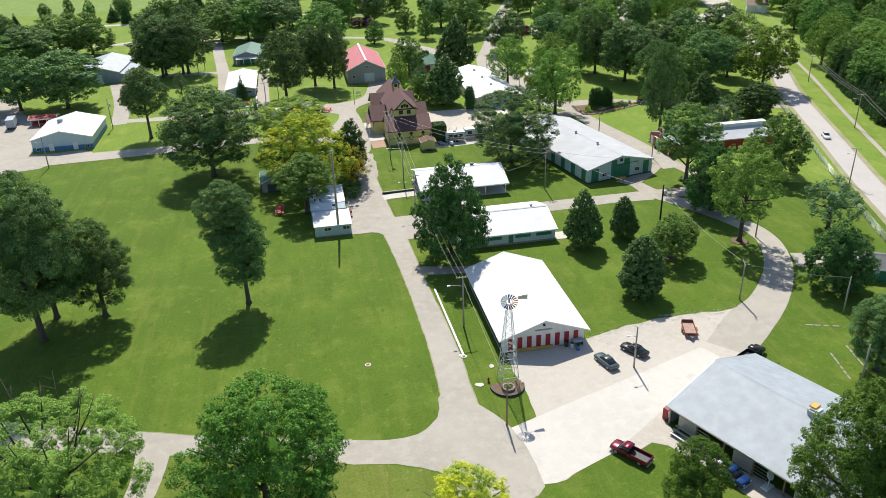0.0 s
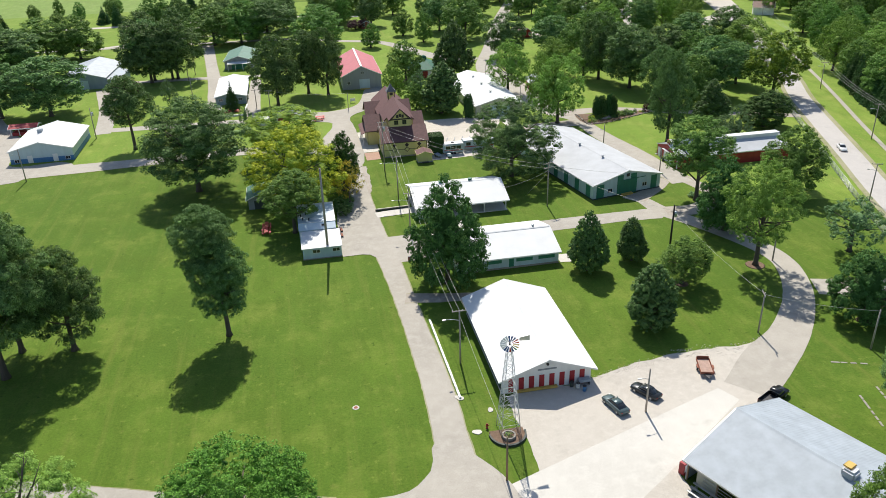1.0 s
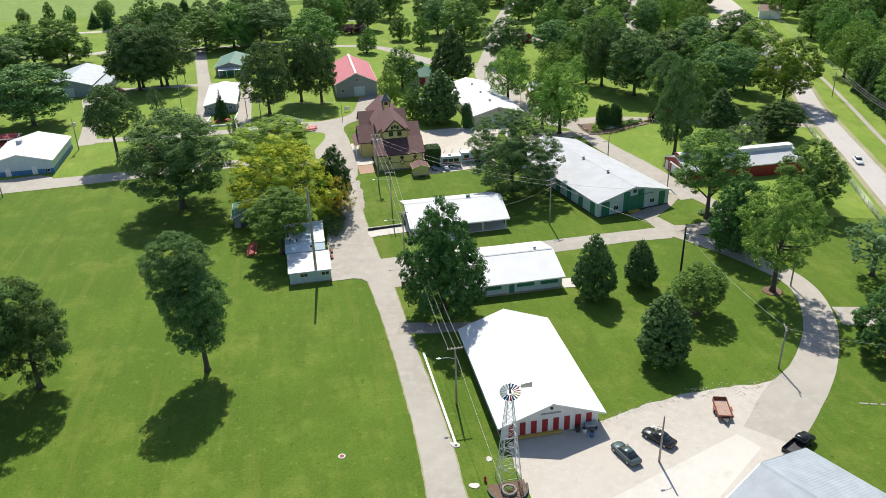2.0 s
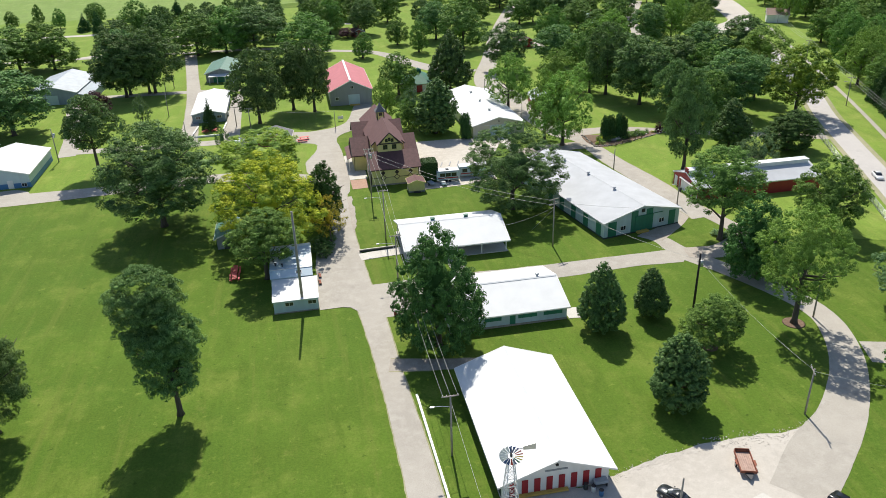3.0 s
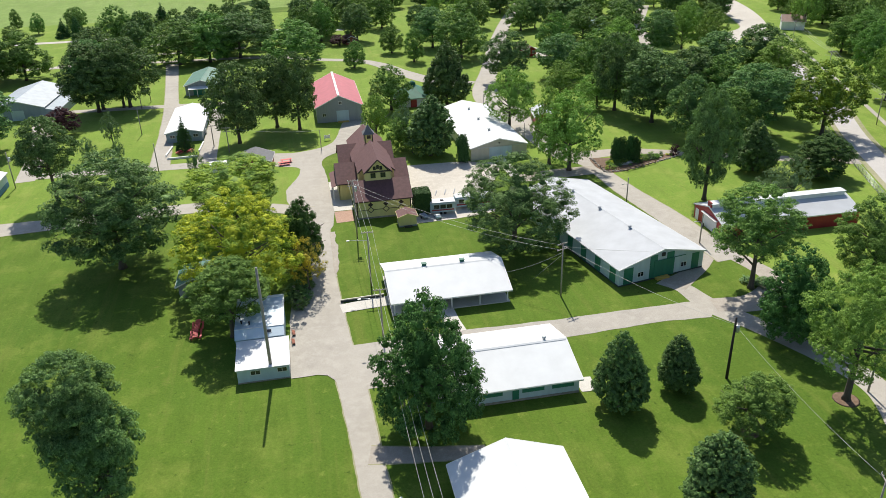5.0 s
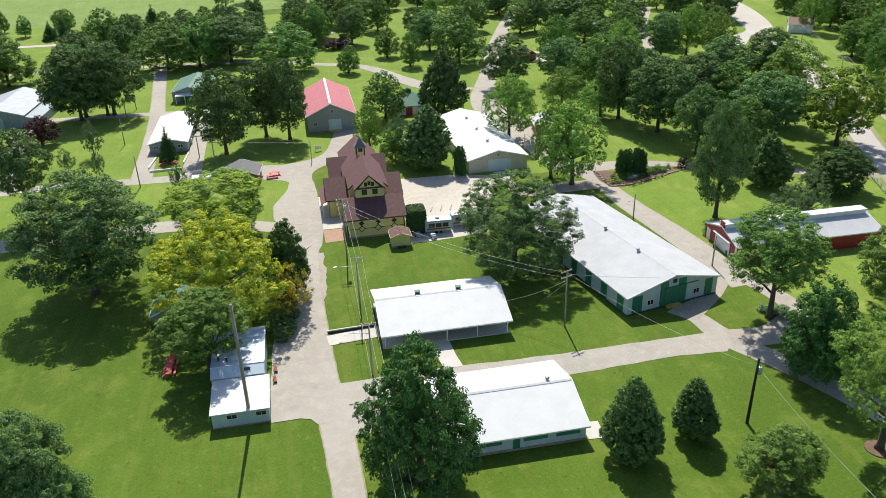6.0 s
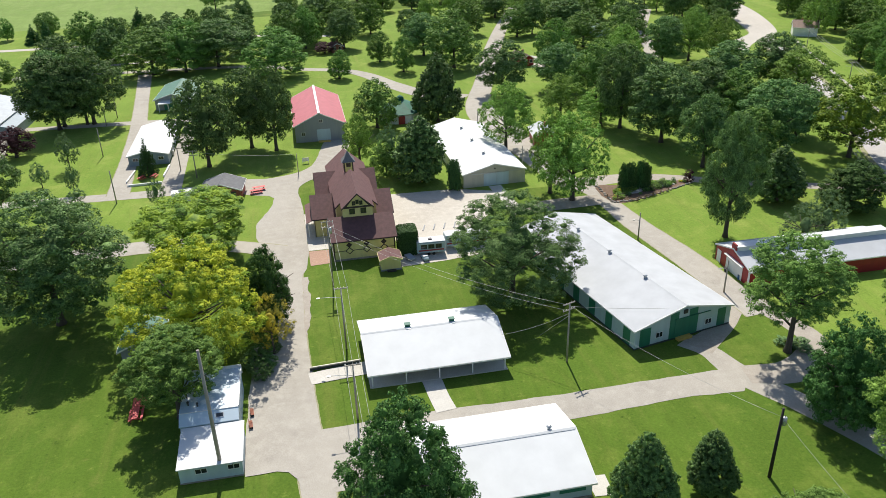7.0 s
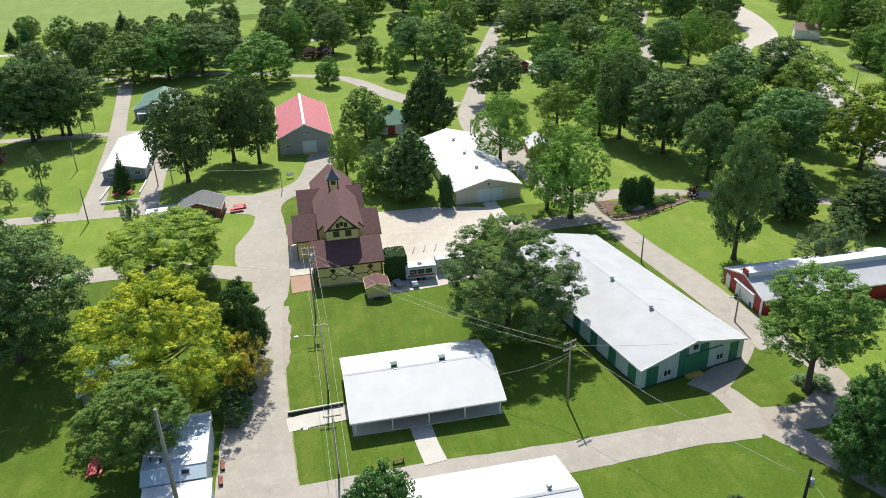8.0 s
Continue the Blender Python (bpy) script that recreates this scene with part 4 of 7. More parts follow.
# metal machine shed with open front
rot = 24.5
c, s = math.cos(radians(rot)), math.sin(radians(rot))
mw, ml = 20.0, 36.0
fx, fy = 46.9, 65.6
ms = thing("machine_shed", fx + c * mw / 2 + s * ml / 2, fy + s * mw / 2 - c * ml / 2, rot=rot, label="long galvanised shed, open bays along its front", category="shed")
gable(ms, mw, ml, 3.3, 6.4, 0.5, 0.4, GREY_WALL, GREY_METAL, seams=0.40, rib=0.012, trim=STEEL, skip=("walls",))
for yy in (-ml / 2, ml / 2 - 0.16):
    part("wall", prism([(-mw / 2, yy, 0), (mw / 2, yy, 0), (mw / 2, yy, 3.3), (0, yy, 6.3), (-mw / 2, yy, 3.3)], (0, 0.16, 0)), GREY_METAL, ms)
part("wall", box(mw / 2 - 0.16, mw / 2, -ml / 2 + 0.16, ml / 2 - 0.16, 0, 3.3), GREY_METAL, ms)
# added dark sheet gives the open bays their interior shade
part("bay_shade_sheet", box(-mw / 2 + 3.0, -mw / 2 + 3.16, -ml / 2 + 0.2, ml / 2 - 0.2, 0, 3.3), DARK_AND_SHADE, ms, "dark sheet standing for shade inside the bays")
for k in range(9):
    yy = -ml / 2 + 0.2 + k * (ml - 0.4) / 8
    part("post", box(-mw / 2, -mw / 2 + 0.2, yy - 0.1, yy + 0.1, 0, 3.2), TIMBER, ms, "timber post")
part("beam", box(-mw / 2, -mw / 2 + 0.18, -ml / 2, ml / 2, 2.95, 3.25), TIMBER, ms)
for k in (1, 3, 5, 7):
    yy = ml / 2 - 2.3 - k * (ml - 0.4) / 8
    for zz in (0.4, 0.9, 1.4, 1.9):
        part("gate_rail", box(-mw / 2 + 0.05, -mw / 2 + 0.1, yy, yy + 4.2, zz, zz + 0.08), STEEL, ms)
for k in (0, 2, 4):
    yy = ml / 2 - 4.5 - k * (ml - 0.4) / 8
    part("stall_panel", box(-mw / 2 + 0.25, -mw / 2 + 0.33, yy, yy + 3.0, 0.1, 2.2), TAN, ms, "pale stall panel")
part("roof_unit", box(-0.9, 0.8, -1.6 + ml / 2 - 14.5, 0.1 + ml / 2 - 14.5, 5.9, 7.3, 0.25), PALE_ROOF, ms, "rusty roof ventilator")
part("roof_unit_cap", box(-0.5, 0.9, -0.9 + ml / 2 - 14.5, 0.2 + ml / 2 - 14.5, 7.3, 7.5, 0.1), YELLOWWOOD, ms)

# green hut by the drive, farther houses
gn = thing("green_hut", 106.5, 97.8, rot=62, label="dark green hut with grey roof", category="hut")
gable(gn, 7.0, 9.0, 2.6, 3.9, 0.35, 0.4, GREEN, GREY_SHINGLE, trim=WHITE)
for yy in (-2.2, 1.2):
    part("shutter", box(-3.58, -3.505, yy, yy + 0.9, 1.0, 2.1, 0.01), PALEBLUE, gn, "pale shutter")


def house(x, y, rot, w, l, eave, ridge, wall, roof, label):
    h = thing("house", x, y, rot=rot, label=label, category="house")
    gable(h, w, l, eave, ridge, 0.4, 0.4, wall, roof, trim=WHITE)
    for xx in (-w / 4, w / 4):
        window(h, xx, -l / 2, 1.2, 1.1, 1.2)
    part("chimney", box(0.6, 1.2, 1, 1.6, ridge - 0.6, ridge + 0.9), BRICK, h)
    return h


house(110.5, 357.0, 10, 4.8, 11, 2.8, 4.2, RED, MAROON_ROOF, "small red stand with dark maroon roof")
house(245, 371, 62, 7, 10, 4.0, 6.4, WHITE, TRAILERDECK, "white two-storey wooden farmhouse among trees")
house(160, 404, 15, 7, 12, 3.0, 4.6, PALEBLUE, GREEN_ROOF, "pale house with green roof")
house(258, 305, 35, 9, 12, 3.5, 6.0, TAN, GREY_SHINGLE, "tan bungalow among trees")
house(88, 262, -8, 6, 9, 2.8, 4.2, RED, PALE_ROOF, "small red stand with pale roof")
house(40, 405, 5, 5, 8, 2.6, 3.8, BRICK, MAROON_ROOF, "small hut with a brown roof")

# ---- trees ----
PROFILES = {
    "oak": lambda u: math.sin(math.pi * min(1, (0.06 + 0.94 * u)) ** 0.85) ** 0.55,
    "maple": lambda u: math.sin(math.pi * min(1, (0.10 + 0.90 * u)) ** 0.75) ** 0.6,
    "lime": lambda u: math.sin(math.pi * min(1, (0.08 + 0.92 * u)) ** 0.85) ** 0.7,
    "cone": lambda u: min(1, 0.66 + 1.7 * u) * max(0.0, 1 - u ** 1.75) ** 0.78,
    "column": lambda u: min(1, 0.7 + 3 * u) * (1 - u ** 3) ** 0.6,
    "spruce": lambda u: (1 - u) ** 0.85 * min(1, 0.7 + 4 * u),
}


def triangles_mesh(name, pts, tris, material):
    """A mesh of triangles from arrays."""
    me = bpy.data.meshes.new(name)
    n = len(tris)
    me.vertices.add(len(pts))
    me.vertices.foreach_set("co", np.asarray(pts, np.float32).ravel())
    me.loops.add(3 * n)
    me.loops.foreach_set("vertex_index", np.asarray(tris, np.int32).ravel())
    me.polygons.add(n)
    me.polygons.foreach_set("loop_start", np.arange(0, 3 * n, 3, dtype=np.int32))
    me.update(calc_edges=True)
    me.materials.append(material)
    return me


def unit(v):
    return v / np.maximum(np.linalg.norm(v, axis=-1, keepdims=True), 1e-6)


def crown_mesh(name, profile, material, seed, leaves, zb, pads=34, bulk=(0.20, 0.34), flat=0.55, tufts=22, cover=1.55, droop=0.0, heart=0.44, reach=1.16, R=8.0, H=18.0):
    """A crown of separate leafy pads on its limbs: each pad a dark core under tufts of leaves."""
    rng = np.random.default_rng(seed)
    prof = PROFILES[profile]
    ico = bmesh.new()
    bmesh.ops.create_icosphere(ico, subdivisions=2, radius=1.0)
    iv = np.array([v.co[:] for v in ico.verts])
    it = np.array([[v.index for v in f.verts] for f in ico.faces])
    ico.free()
    verts, faces, count = [], [], 0
    lobes = unit(rng.normal(size=(7, 3)))
    # where the pads sit: spread over the outline, a few inside
    centre, radius = [], []
    for i in range(pads):
        best, far_off = None, -1.0
        for _ in range(9):
            u = rng.uniform(0.03, 0.97)
            a = rng.uniform(0, 2 * math.pi)
            w = unit(np.array([math.cos(a) * 0.8, math.sin(a) * 0.8, 2 * u - 1]))
            swell = 0.78 + 0.36 * max(0.0, float((lobes @ w).max()) - 0.45) / 0.55
            env = max(prof(u), 0.05) * R * swell * rng.uniform(0.92, 1.08)
            pr = R * rng.uniform(*bulk) * (0.60 + 0.40 * prof(u))
            rad = max(0.0, env - pr * 0.85) * (1.0 if rng.random() < 0.86 else rng.uniform(0.35, 0.75))
            c = np.array([math.cos(a) * rad, math.sin(a) * rad, min(H * (zb + (1 - zb) * u), H - pr * flat)])
            c[2] -= droop * rad
            gap = 9.0
            if centre:
                gap = float((np.linalg.norm((np.array(centre) - c) * np.array([1, 1, 1.15]), axis=1) / (pr + np.array(radius))).min())
            if gap > far_off:
                best, far_off = (c, pr), gap
        centre.append(best[0])
        radius.append(best[1])
    centre, radius = np.array(centre), np.array(radius)
    axis = np.array([0, 0, H * (zb + (1 - zb) * 0.42)])
    out = unit((centre - axis) * np.array([1, 1, 0.7]))
    shape = np.stack([radius, radius, radius * flat], 1)
    # heart of the crown, well inside the outline
    hv = iv * (1 + rng.uniform(-0.25, 0.2, (len(iv), 1))) * np.array([R, R, H * (1 - zb) * 0.76]) * min(0.34, 0.75 * heart - 0.02) + axis
    verts.append(hv)
    faces.append(it)
    count += len(hv)
    for c, s_ in zip(centre, shape):
        verts.append(c + iv * (1 + rng.uniform(-0.30, 0.20, (len(iv), 1))) * s_ * heart - np.array([0, 0, 0.10 * s_[2]]))
        faces.append(it + count)
        count += len(iv)
    # tufts on each pad, more above and outside than below
    nt = np.maximum(6, (tufts * (radius / radius.mean()) ** 1.4).astype(int))
    pi_ = np.repeat(np.arange(pads), nt)
    d = unit(rng.normal(size=(len(pi_), 3)) + out[pi_] * 0.55 + np.array([0, 0, 0.50]))
    tc = centre[pi_] + d * shape[pi_] * rng.uniform(0.66, reach, (len(pi_), 1))
    tr = radius[pi_] * rng.uniform(0.24, 0.44, len(pi_))
    # leaves on each tuft
    share = tr ** 2
    ti = np.repeat(np.arange(len(tr)), np.maximum(3, (leaves * share / share.sum()).astype(int)))
    n = len(ti)
    g = unit(rng.normal(size=(n, 3)) + d[ti] * 0.5 + np.array([0, 0, 0.35]))
    p = tc[ti] + g * np.stack([tr[ti], tr[ti], tr[ti] * 0.72], 1) * rng.uniform(0.45, 1.0, (n, 1)) ** 0.6
    nrm = unit(g * 0.55 + d[ti] * 0.25 + np.array([0, 0, 0.5]) + rng.normal(size=(n, 3)) * 0.34)
    t = unit(np.cross(nrm, rng.normal(size=(n, 3))))
    b = np.cross(nrm, t)
    size = math.sqrt(cover * float((3.0 * radius ** 2).sum()) / (1.3 * n))
    s1 = size * rng.uniform(0.6, 1.35, (n, 1))
    s2 = s1 * rng.uniform(0.5, 0.8, (n, 1))
    q = np.stack([p - t * s1 - b * s2 * 0.8, p + t * s1 * rng.uniform(-0.3, 0.4, (n, 1)) + b * s2 * 1.5 - nrm * s1 * 0.3, p + t * s1 - b * s2 * 0.6], 1).reshape(-1, 3)
    verts.append(q)
    faces.append(np.arange(3 * n).reshape(-1, 3) + count)
    pts = np.concatenate(verts)
    lo, hi = np.percentile(q, 0.7, axis=0), np.percentile(q, 99.3, axis=0)
    pts[:, :2] = (pts[:, :2] - (lo + hi)[:2] / 2) * (2 * R / float((hi - lo)[:2].mean()))
    pts[:, 2] *= H * 0.97 / hi[2]
    return triangles_mesh(name, pts, np.concatenate(faces), material)


def trunk_mesh(seed, zb, R=8.0, H=18.0, thick=0.42, limbs=6, bare=False):
    rng = np.random.default_rng(seed + 77)
    bm = bmesh.new()
    top = H * (zb + (1 - zb) * 0.55)
    lean = rng.uniform(-0.35, 0.35, 2)
    pts = [(lean[0] * f ** 2, lean[1] * f ** 2, f * top) for f in (0, 0.06, 0.25, 0.5, 0.75, 1)]
    add_tube(bm, pts, [thick * 1.5, thick * 1.05, thick * 0.9, thick * 0.72, thick * 0.5, thick * 0.25], 8)
    for k in range(limbs):
        f = rng.uniform(0.35, 0.8)
        a = k * 2.4 + rng.uniform(-0.4, 0.4)
        base = Vector((lean[0] * f * f, lean[1] * f * f, f * top))
        out = Vector((math.cos(a), math.sin(a), rng.uniform(0.35, 0.9))) * R * rng.uniform(0.45, 0.75)
        mid = base + out * 0.5 + Vector((0, 0, -0.25))
        add_tube(bm, [base, mid, base + out], [thick * 0.42, thick * 0.28, thick * 0.09], 6)
    return mesh_of(bm, "trunk", BARK)


KINDS = {
    # profile, material, bottom of crown, label, how the crown is made
    "oak": ("oak", OAK, 0.17, "tall dark green oak on the grass", dict(pads=92, bulk=(0.17, 0.30), flat=0.52, tufts=22)),
    "open": ("oak", OAK, 0.08, "wide oak with open crown and dark limbs", dict(pads=130, bulk=(0.12, 0.23), flat=0.55, tufts=18, cover=1.5)),
    "maple": ("maple", MAPLE, 0.12, "broad mid-green maple tree", dict(pads=110, bulk=(0.14, 0.25), flat=0.68, tufts=18)),
    "lime": ("lime", LIME, 0.16, "light green airy shade tree", dict(pads=100, bulk=(0.13, 0.23), flat=0.72, tufts=16, cover=1.45, heart=0.34)),
    "airy": ("lime", SILVER, 0.20, "thin young tree with open pale crown", dict(pads=70, bulk=(0.14, 0.24), flat=0.85, tufts=12, cover=1.25, heart=0.4)),
    "willow": ("lime", SILVER, 0.10, "grey-green feathery tree behind the red shed", dict(pads=70, bulk=(0.13, 0.22), flat=1.0, tufts=14, cover=0.9, heart=0.35)),
    "yellow": ("maple", YELLOW, 0.15, "yellowing green shade tree", dict(pads=120, bulk=(0.12, 0.22), flat=0.66, tufts=18, cover=1.45, heart=0.38)),
    "bright": ("maple", BRIGHT, 0.10, "broad bright green maple tree", dict(pads=130, bulk=(0.12, 0.26), flat=0.80, tufts=22, cover=2.0, heart=0.34, reach=1.28)),
    "half": ("oak", HALF, 0.18, "green shade tree with a yellowing top", dict(pads=110, bulk=(0.13, 0.24), flat=0.60, tufts=18)),
    "dark": ("maple", DARKLEAF, 0.07, "dense dark green round-headed tree", dict(pads=130, bulk=(0.14, 0.24), flat=0.72, tufts=18, cover=1.9, heart=0.52)),
    "airyellow": ("lime", ORANGE, 0.22, "thin tree turning yellow", dict(pads=60, bulk=(0.13, 0.22), flat=0.75, tufts=14, cover=0.9, heart=0.35)),
    "cone": ("cone", CONE, 0.08, "rounded conical tree with glossy leaves", dict(pads=210, bulk=(0.13, 0.20), flat=0.85, tufts=10, cover=2.1, heart=0.6)),
    "arborvitae": ("column", EVERGREEN, 0.06, "dense dark clipped evergreen column", dict(pads=60, bulk=(0.34, 0.50), flat=1.5, tufts=12)),
    "spruce": ("spruce", EVERGREEN, 0.05, "dark pointed spruce in a row", dict(pads=130, bulk=(0.16, 0.28), flat=0.45, tufts=8, droop=0.25)),
    "purple": ("maple", PURPLE, 0.15, "dark purple-leaved ornamental tree", dict(pads=70, bulk=(0.16, 0.28), flat=0.8, tufts=14)),
}
LEAVES = (7000, 22000, 62000, 110000)
models = {}


def tree_model(kind, variant, near):
    key = (kind, variant, near)
    if key not in models:
        profile, material, zb, label, form = KINDS[kind]
        seed = 100 * sorted(KINDS).index(kind) + 10 * variant
        models[key] = (crown_mesh("crown", profile, material, seed, LEAVES[near], zb, **form), trunk_mesh(seed, zb, limbs=(5, 7, 11, 14)[near]))
    return models[key]


tree_count = [0]
planted = []


def tree(kind, x, y, h, r, near=None, group="", label="", lift=0.0):
    tree_count[0] += 1
    near = (2 if y < 212 and x < 150 else 1) if near is None else int(near)
    variant = (tree_count[0] * 7) % 3
    crown, trunk = tree_model(kind, variant, near)
    r *= 1.0 if kind == "cone" else 0.92
    h = h - (0.5 * r) ** 2 / h * 0.8
    ob = thing("tree", x, y, 0, (tree_count[0] * 137.5) % 360, label or KINDS[kind][3], "tree", group)
    for name, me in (("trunk", trunk), ("crown", crown)):
        o = new(name, me)
        o.parent = ob
        if lift and name == "crown":
            o.location.z, o.scale.z = 18.0 * lift, 1 - lift
        if name == "trunk" and r > 4:
            o.scale.x = o.scale.y = max(1.0, (11.0 / r) ** 0.6)
    ob.scale = (r / 8.0, r / 8.0, h / 18.0)
    planted.append((x, y, r))
    return ob


def upper_crown(ob, kind, dx, dy, z, r, h, variant=1):
    """A second mass of leaves above the first, in the tree's own metres."""
    o = new("upper_crown", tree_model(kind, variant, 2)[0])
    o.parent = ob
    inv = ob.matrix_basis.to_3x3().inverted()
    o.location = inv @ Vector((dx, dy, z))
    o.scale = (r / 8.0 / ob.scale.x, r / 8.0 / ob.scale.y, h / 18.0 / ob.scale.z)


# planted one by one: kind, place, height, crown radius
two_tier = tree("oak", -13.5, 115.6, 19.5, 5.4, lift=0.12)
upper_crown(two_tier, "oak", -1.8, 1.4, 10.0, 5.0, 14.5)
tree("oak", -39.4, 117.1, 20.2, 6.4)
tree("oak", -48.6, 110.9, 31.9, 11.0, 3, lift=0.08)
tree("oak", -48.2, 118.6, 26.1, 6.4)
snag = tree("lime", -32.7, 61.1, 22.0, 10.7, 3)
tree("maple", 117.0, 149.6, 17.0, 7.4)
tree("bright", -9.0, 58.1, 22.6, 10.0, 3)
tree("yellow", 14.3, 50.6, 11.7, 5.2, 3)
tree("yellow", -11.3, 52.0, 12.7, 2.2)
tree("bright", 42.2, 49.4, 11.3, 4.0, 3)
tree("bright", 58.6, 40.8, 22.1, 8.3, 3)
tree("oak", 84.0, 70.2, 13.7, 5.4)
tree("dark", 94.6, 94.3, 13.3, 6.2)
tree("airy", 109.5, 118.3, 12.9, 6.3)
tree("lime", 88.1, 117.4, 22.9, 7.8, lift=0.15)
tree("dark", 90.5, 133.9, 16.7, 6.4)
tree("maple", 92.7, 150.7, 21.2, 8.6, lift=0.3)
tree("cone", 58.5, 101.3, 12.0, 4.0)
tree("maple", 70.6, 113.9, 10.8, 5.2, lift=0.1)
tree("cone", 55.3, 123.3, 12.7, 3.75)
tree("cone", 65.4, 125.3, 9.5, 2.85)
tree("dark", 27.4, 125.0, 22.2, 7.9)
tree("open", 54.9, 177.6, 21.8, 11.5, 3)
tree("maple", -1.2, 156.2, 15.4, 7.0, lift=0.28)
tree("yellow", -0.4, 171.2, 21.8, 11.6)
tree("dark", 11.6, 179.0, 15.7, 4.7)
tree("airyellow", 12.2, 169.6, 11.4, 4.0)
tree("half", -3.2, 208.1, 16.4, 12.5)
tree("oak", -24.8, 188.2, 25.6, 13.4)
tree("oak", -46.6, 228.4, 22.6, 7.2, lift=0.25)
tree("oak", -81.2, 274.1, 21.9, 13.4)
tree("oak", -97.5, 276.0, 19.9, 10.4)
tree("oak", -53.5, 313.4, 24.4, 11.3)
tree("oak", -46.0, 317.1, 21.8, 7.6)
# maples beyond y 340 include oaks in lighter leaves, paled for distance haze
tree("maple", -92.4, 371.6, 20.2, 11.2)
tree("maple", -106.3, 372.5, 20.3, 13.5)
tree("oak", -112.9, 350.6, 19.3, 12.2)
tree("maple", -119.6, 341.8, 16.6, 11.3)
tree("oak", -4.6, 265.4, 25.0, 8.8)
tree("oak", 6.4, 278.6, 23.4, 7.7)
tree("oak", 13.3, 274.3, 24.6, 6.7)
tree("maple", -34.1, 382.7, 20.2, 13.1)
tree("maple", -21.6, 383.2, 22.4, 11.9)
tree("oak", -9.2, 388.6, 20.8, 13.2)
tree("maple", 14.0, 364.3, 20.2, 12.8)
tree("maple", 37.4, 353.2, 11.3, 4.8)
tree("maple", 27.2, 414.0, 18.9, 7.1)
tree("oak", 43.8, 408.2, 17.7, 7.6)
tree("maple", 55.9, 376.7, 12.8, 5.2)
tree("maple", 62.7, 357.2, 13.9, 4.9)
tree("oak", 75.2, 382.7, 18.6, 9.5)
tree("maple", 82.9, 357.9, 23.0, 11.6)
tree("cone", 62.9, 288.8, 21.0, 7.0)
tree("maple", 43.8, 287.8, 15.6, 7.2)
tree("lime", 35.1, 254.2, 14.8, 4.5)
tree("airy", 42.6, 248.9, 13.2, 4.2)
tree("cone", 48.4, 239.6, 17.0, 5.9)
tree("maple", 41.0, 246.0, 10.0, 4.0)
tree("lime", 43.8, 243.0, 9.0, 3.2)
tree("maple", -63.7, 417.1, 21.7, 9.4)
tree("maple", -65.3, 442.6, 13.8, 6.4)
tree("maple", -96.5, 479.5, 13.2, 5.6)
tree("oak", -63.9, 367.0, 21.0, 9.9)
tree("oak", -52.8, 316.8, 24.8, 9.8)
tree("oak", -43.9, 317.0, 25.0, 10.7)
tree("lime", 75.4, 255.3, 19.9, 7.9)
tree("lime", 77.6, 223.9, 21.5, 5.9)
tree("lime", 81.2, 218.3, 22.2, 8.8)
tree("oak", 105.0, 191.5, 27.0, 6.3)
tree("cone", 126.4, 206.0, 13.8, 5.4)
tree("dark", 139.2, 198.2, 11.5, 7.4)
tree("willow", 117.4, 184.0, 10.1, 4.5)
tree("willow", 122.2, 184.0, 12.4, 4.3)
tree("oak", 90.2, 312.5, 19.5, 9.2)
tree("oak", 113.7, 266.9, 25.5, 7.9)
tree("oak", 119.5, 251.6, 23.1, 10.3)
tree("maple", 123.7, 408.6, 15.2, 7.9)
tree("maple", 144.5, 378.8, 16.1, 10.0)
tree("maple", 156.7, 363.3, 19.5, 9.1)
tree("oak", 174.5, 359.3, 15.1, 7.4)
tree("maple", 193.2, 373.5, 15.8, 6.5)
tree("maple", 204.8, 375.6, 14.1, 7.3)
tree("oak", 111.9, 314.8, 17.1, 9.4)
tree("maple", 118.6, 298.4, 20.7, 9.4)
tree("lime", 100.4, 282.0, 14.5, 6.9)
tree("lime", 109.3, 270.9, 12.4, 7.1)
tree("oak", 132.2, 294.1, 16.2, 8.5)
tree("oak", 139.3, 267.3, 19.7, 8.8)
tree("maple", 144.4, 257.7, 18.4, 8.6)
tree("oak", 162.4, 291.5, 18.9, 9.9)
tree("oak", 140.7, 232.9, 21.6, 9.4)
tree("maple", 129.1, 224.3, 17.4, 8.1)
tree("lime", 180.1, 275.8, 19.1, 10.8)
tree("oak", 180.5, 292.8, 20.1, 9.3)
tree("oak", 120.8, 230.5, 19.8, 6.6)
tree("half", 160.5, 227.2, 22.8, 10.5)
tree("oak", 157.7, 246.1, 15.5, 7.7)
tree("airy", -41.6, 272.8, 11.0, 3.1)
tree("airy", -45.7, 260.6, 7.3, 2.5)
tree("airy", -36.6, 254.6, 7.6, 1.9)
tree("airy", -34.3, 247.2, 4.2, 2.2)
tree("airy", -14.5, 238.6, 8.2, 2.2)
tree("spruce", -20.2, 263.6, 9.2, 2.7, 2, label="bushy young spruce on the small lawn")
tree("purple", -59.4, 288.5, 9.6, 5.6)
tree("purple", 34.9, 400.9, 5.7, 5.0)


def free_spot(x, y, r):
    for px_, py_, w in lanes:
        if (px_ - x) ** 2 + (py_ - y) ** 2 < (w / 2 + 2.2) ** 2:
            return False
    return all((a - x) ** 2 + (b - y) ** 2 > (0.62 * (q + r)) ** 2 for a, b, q in planted)


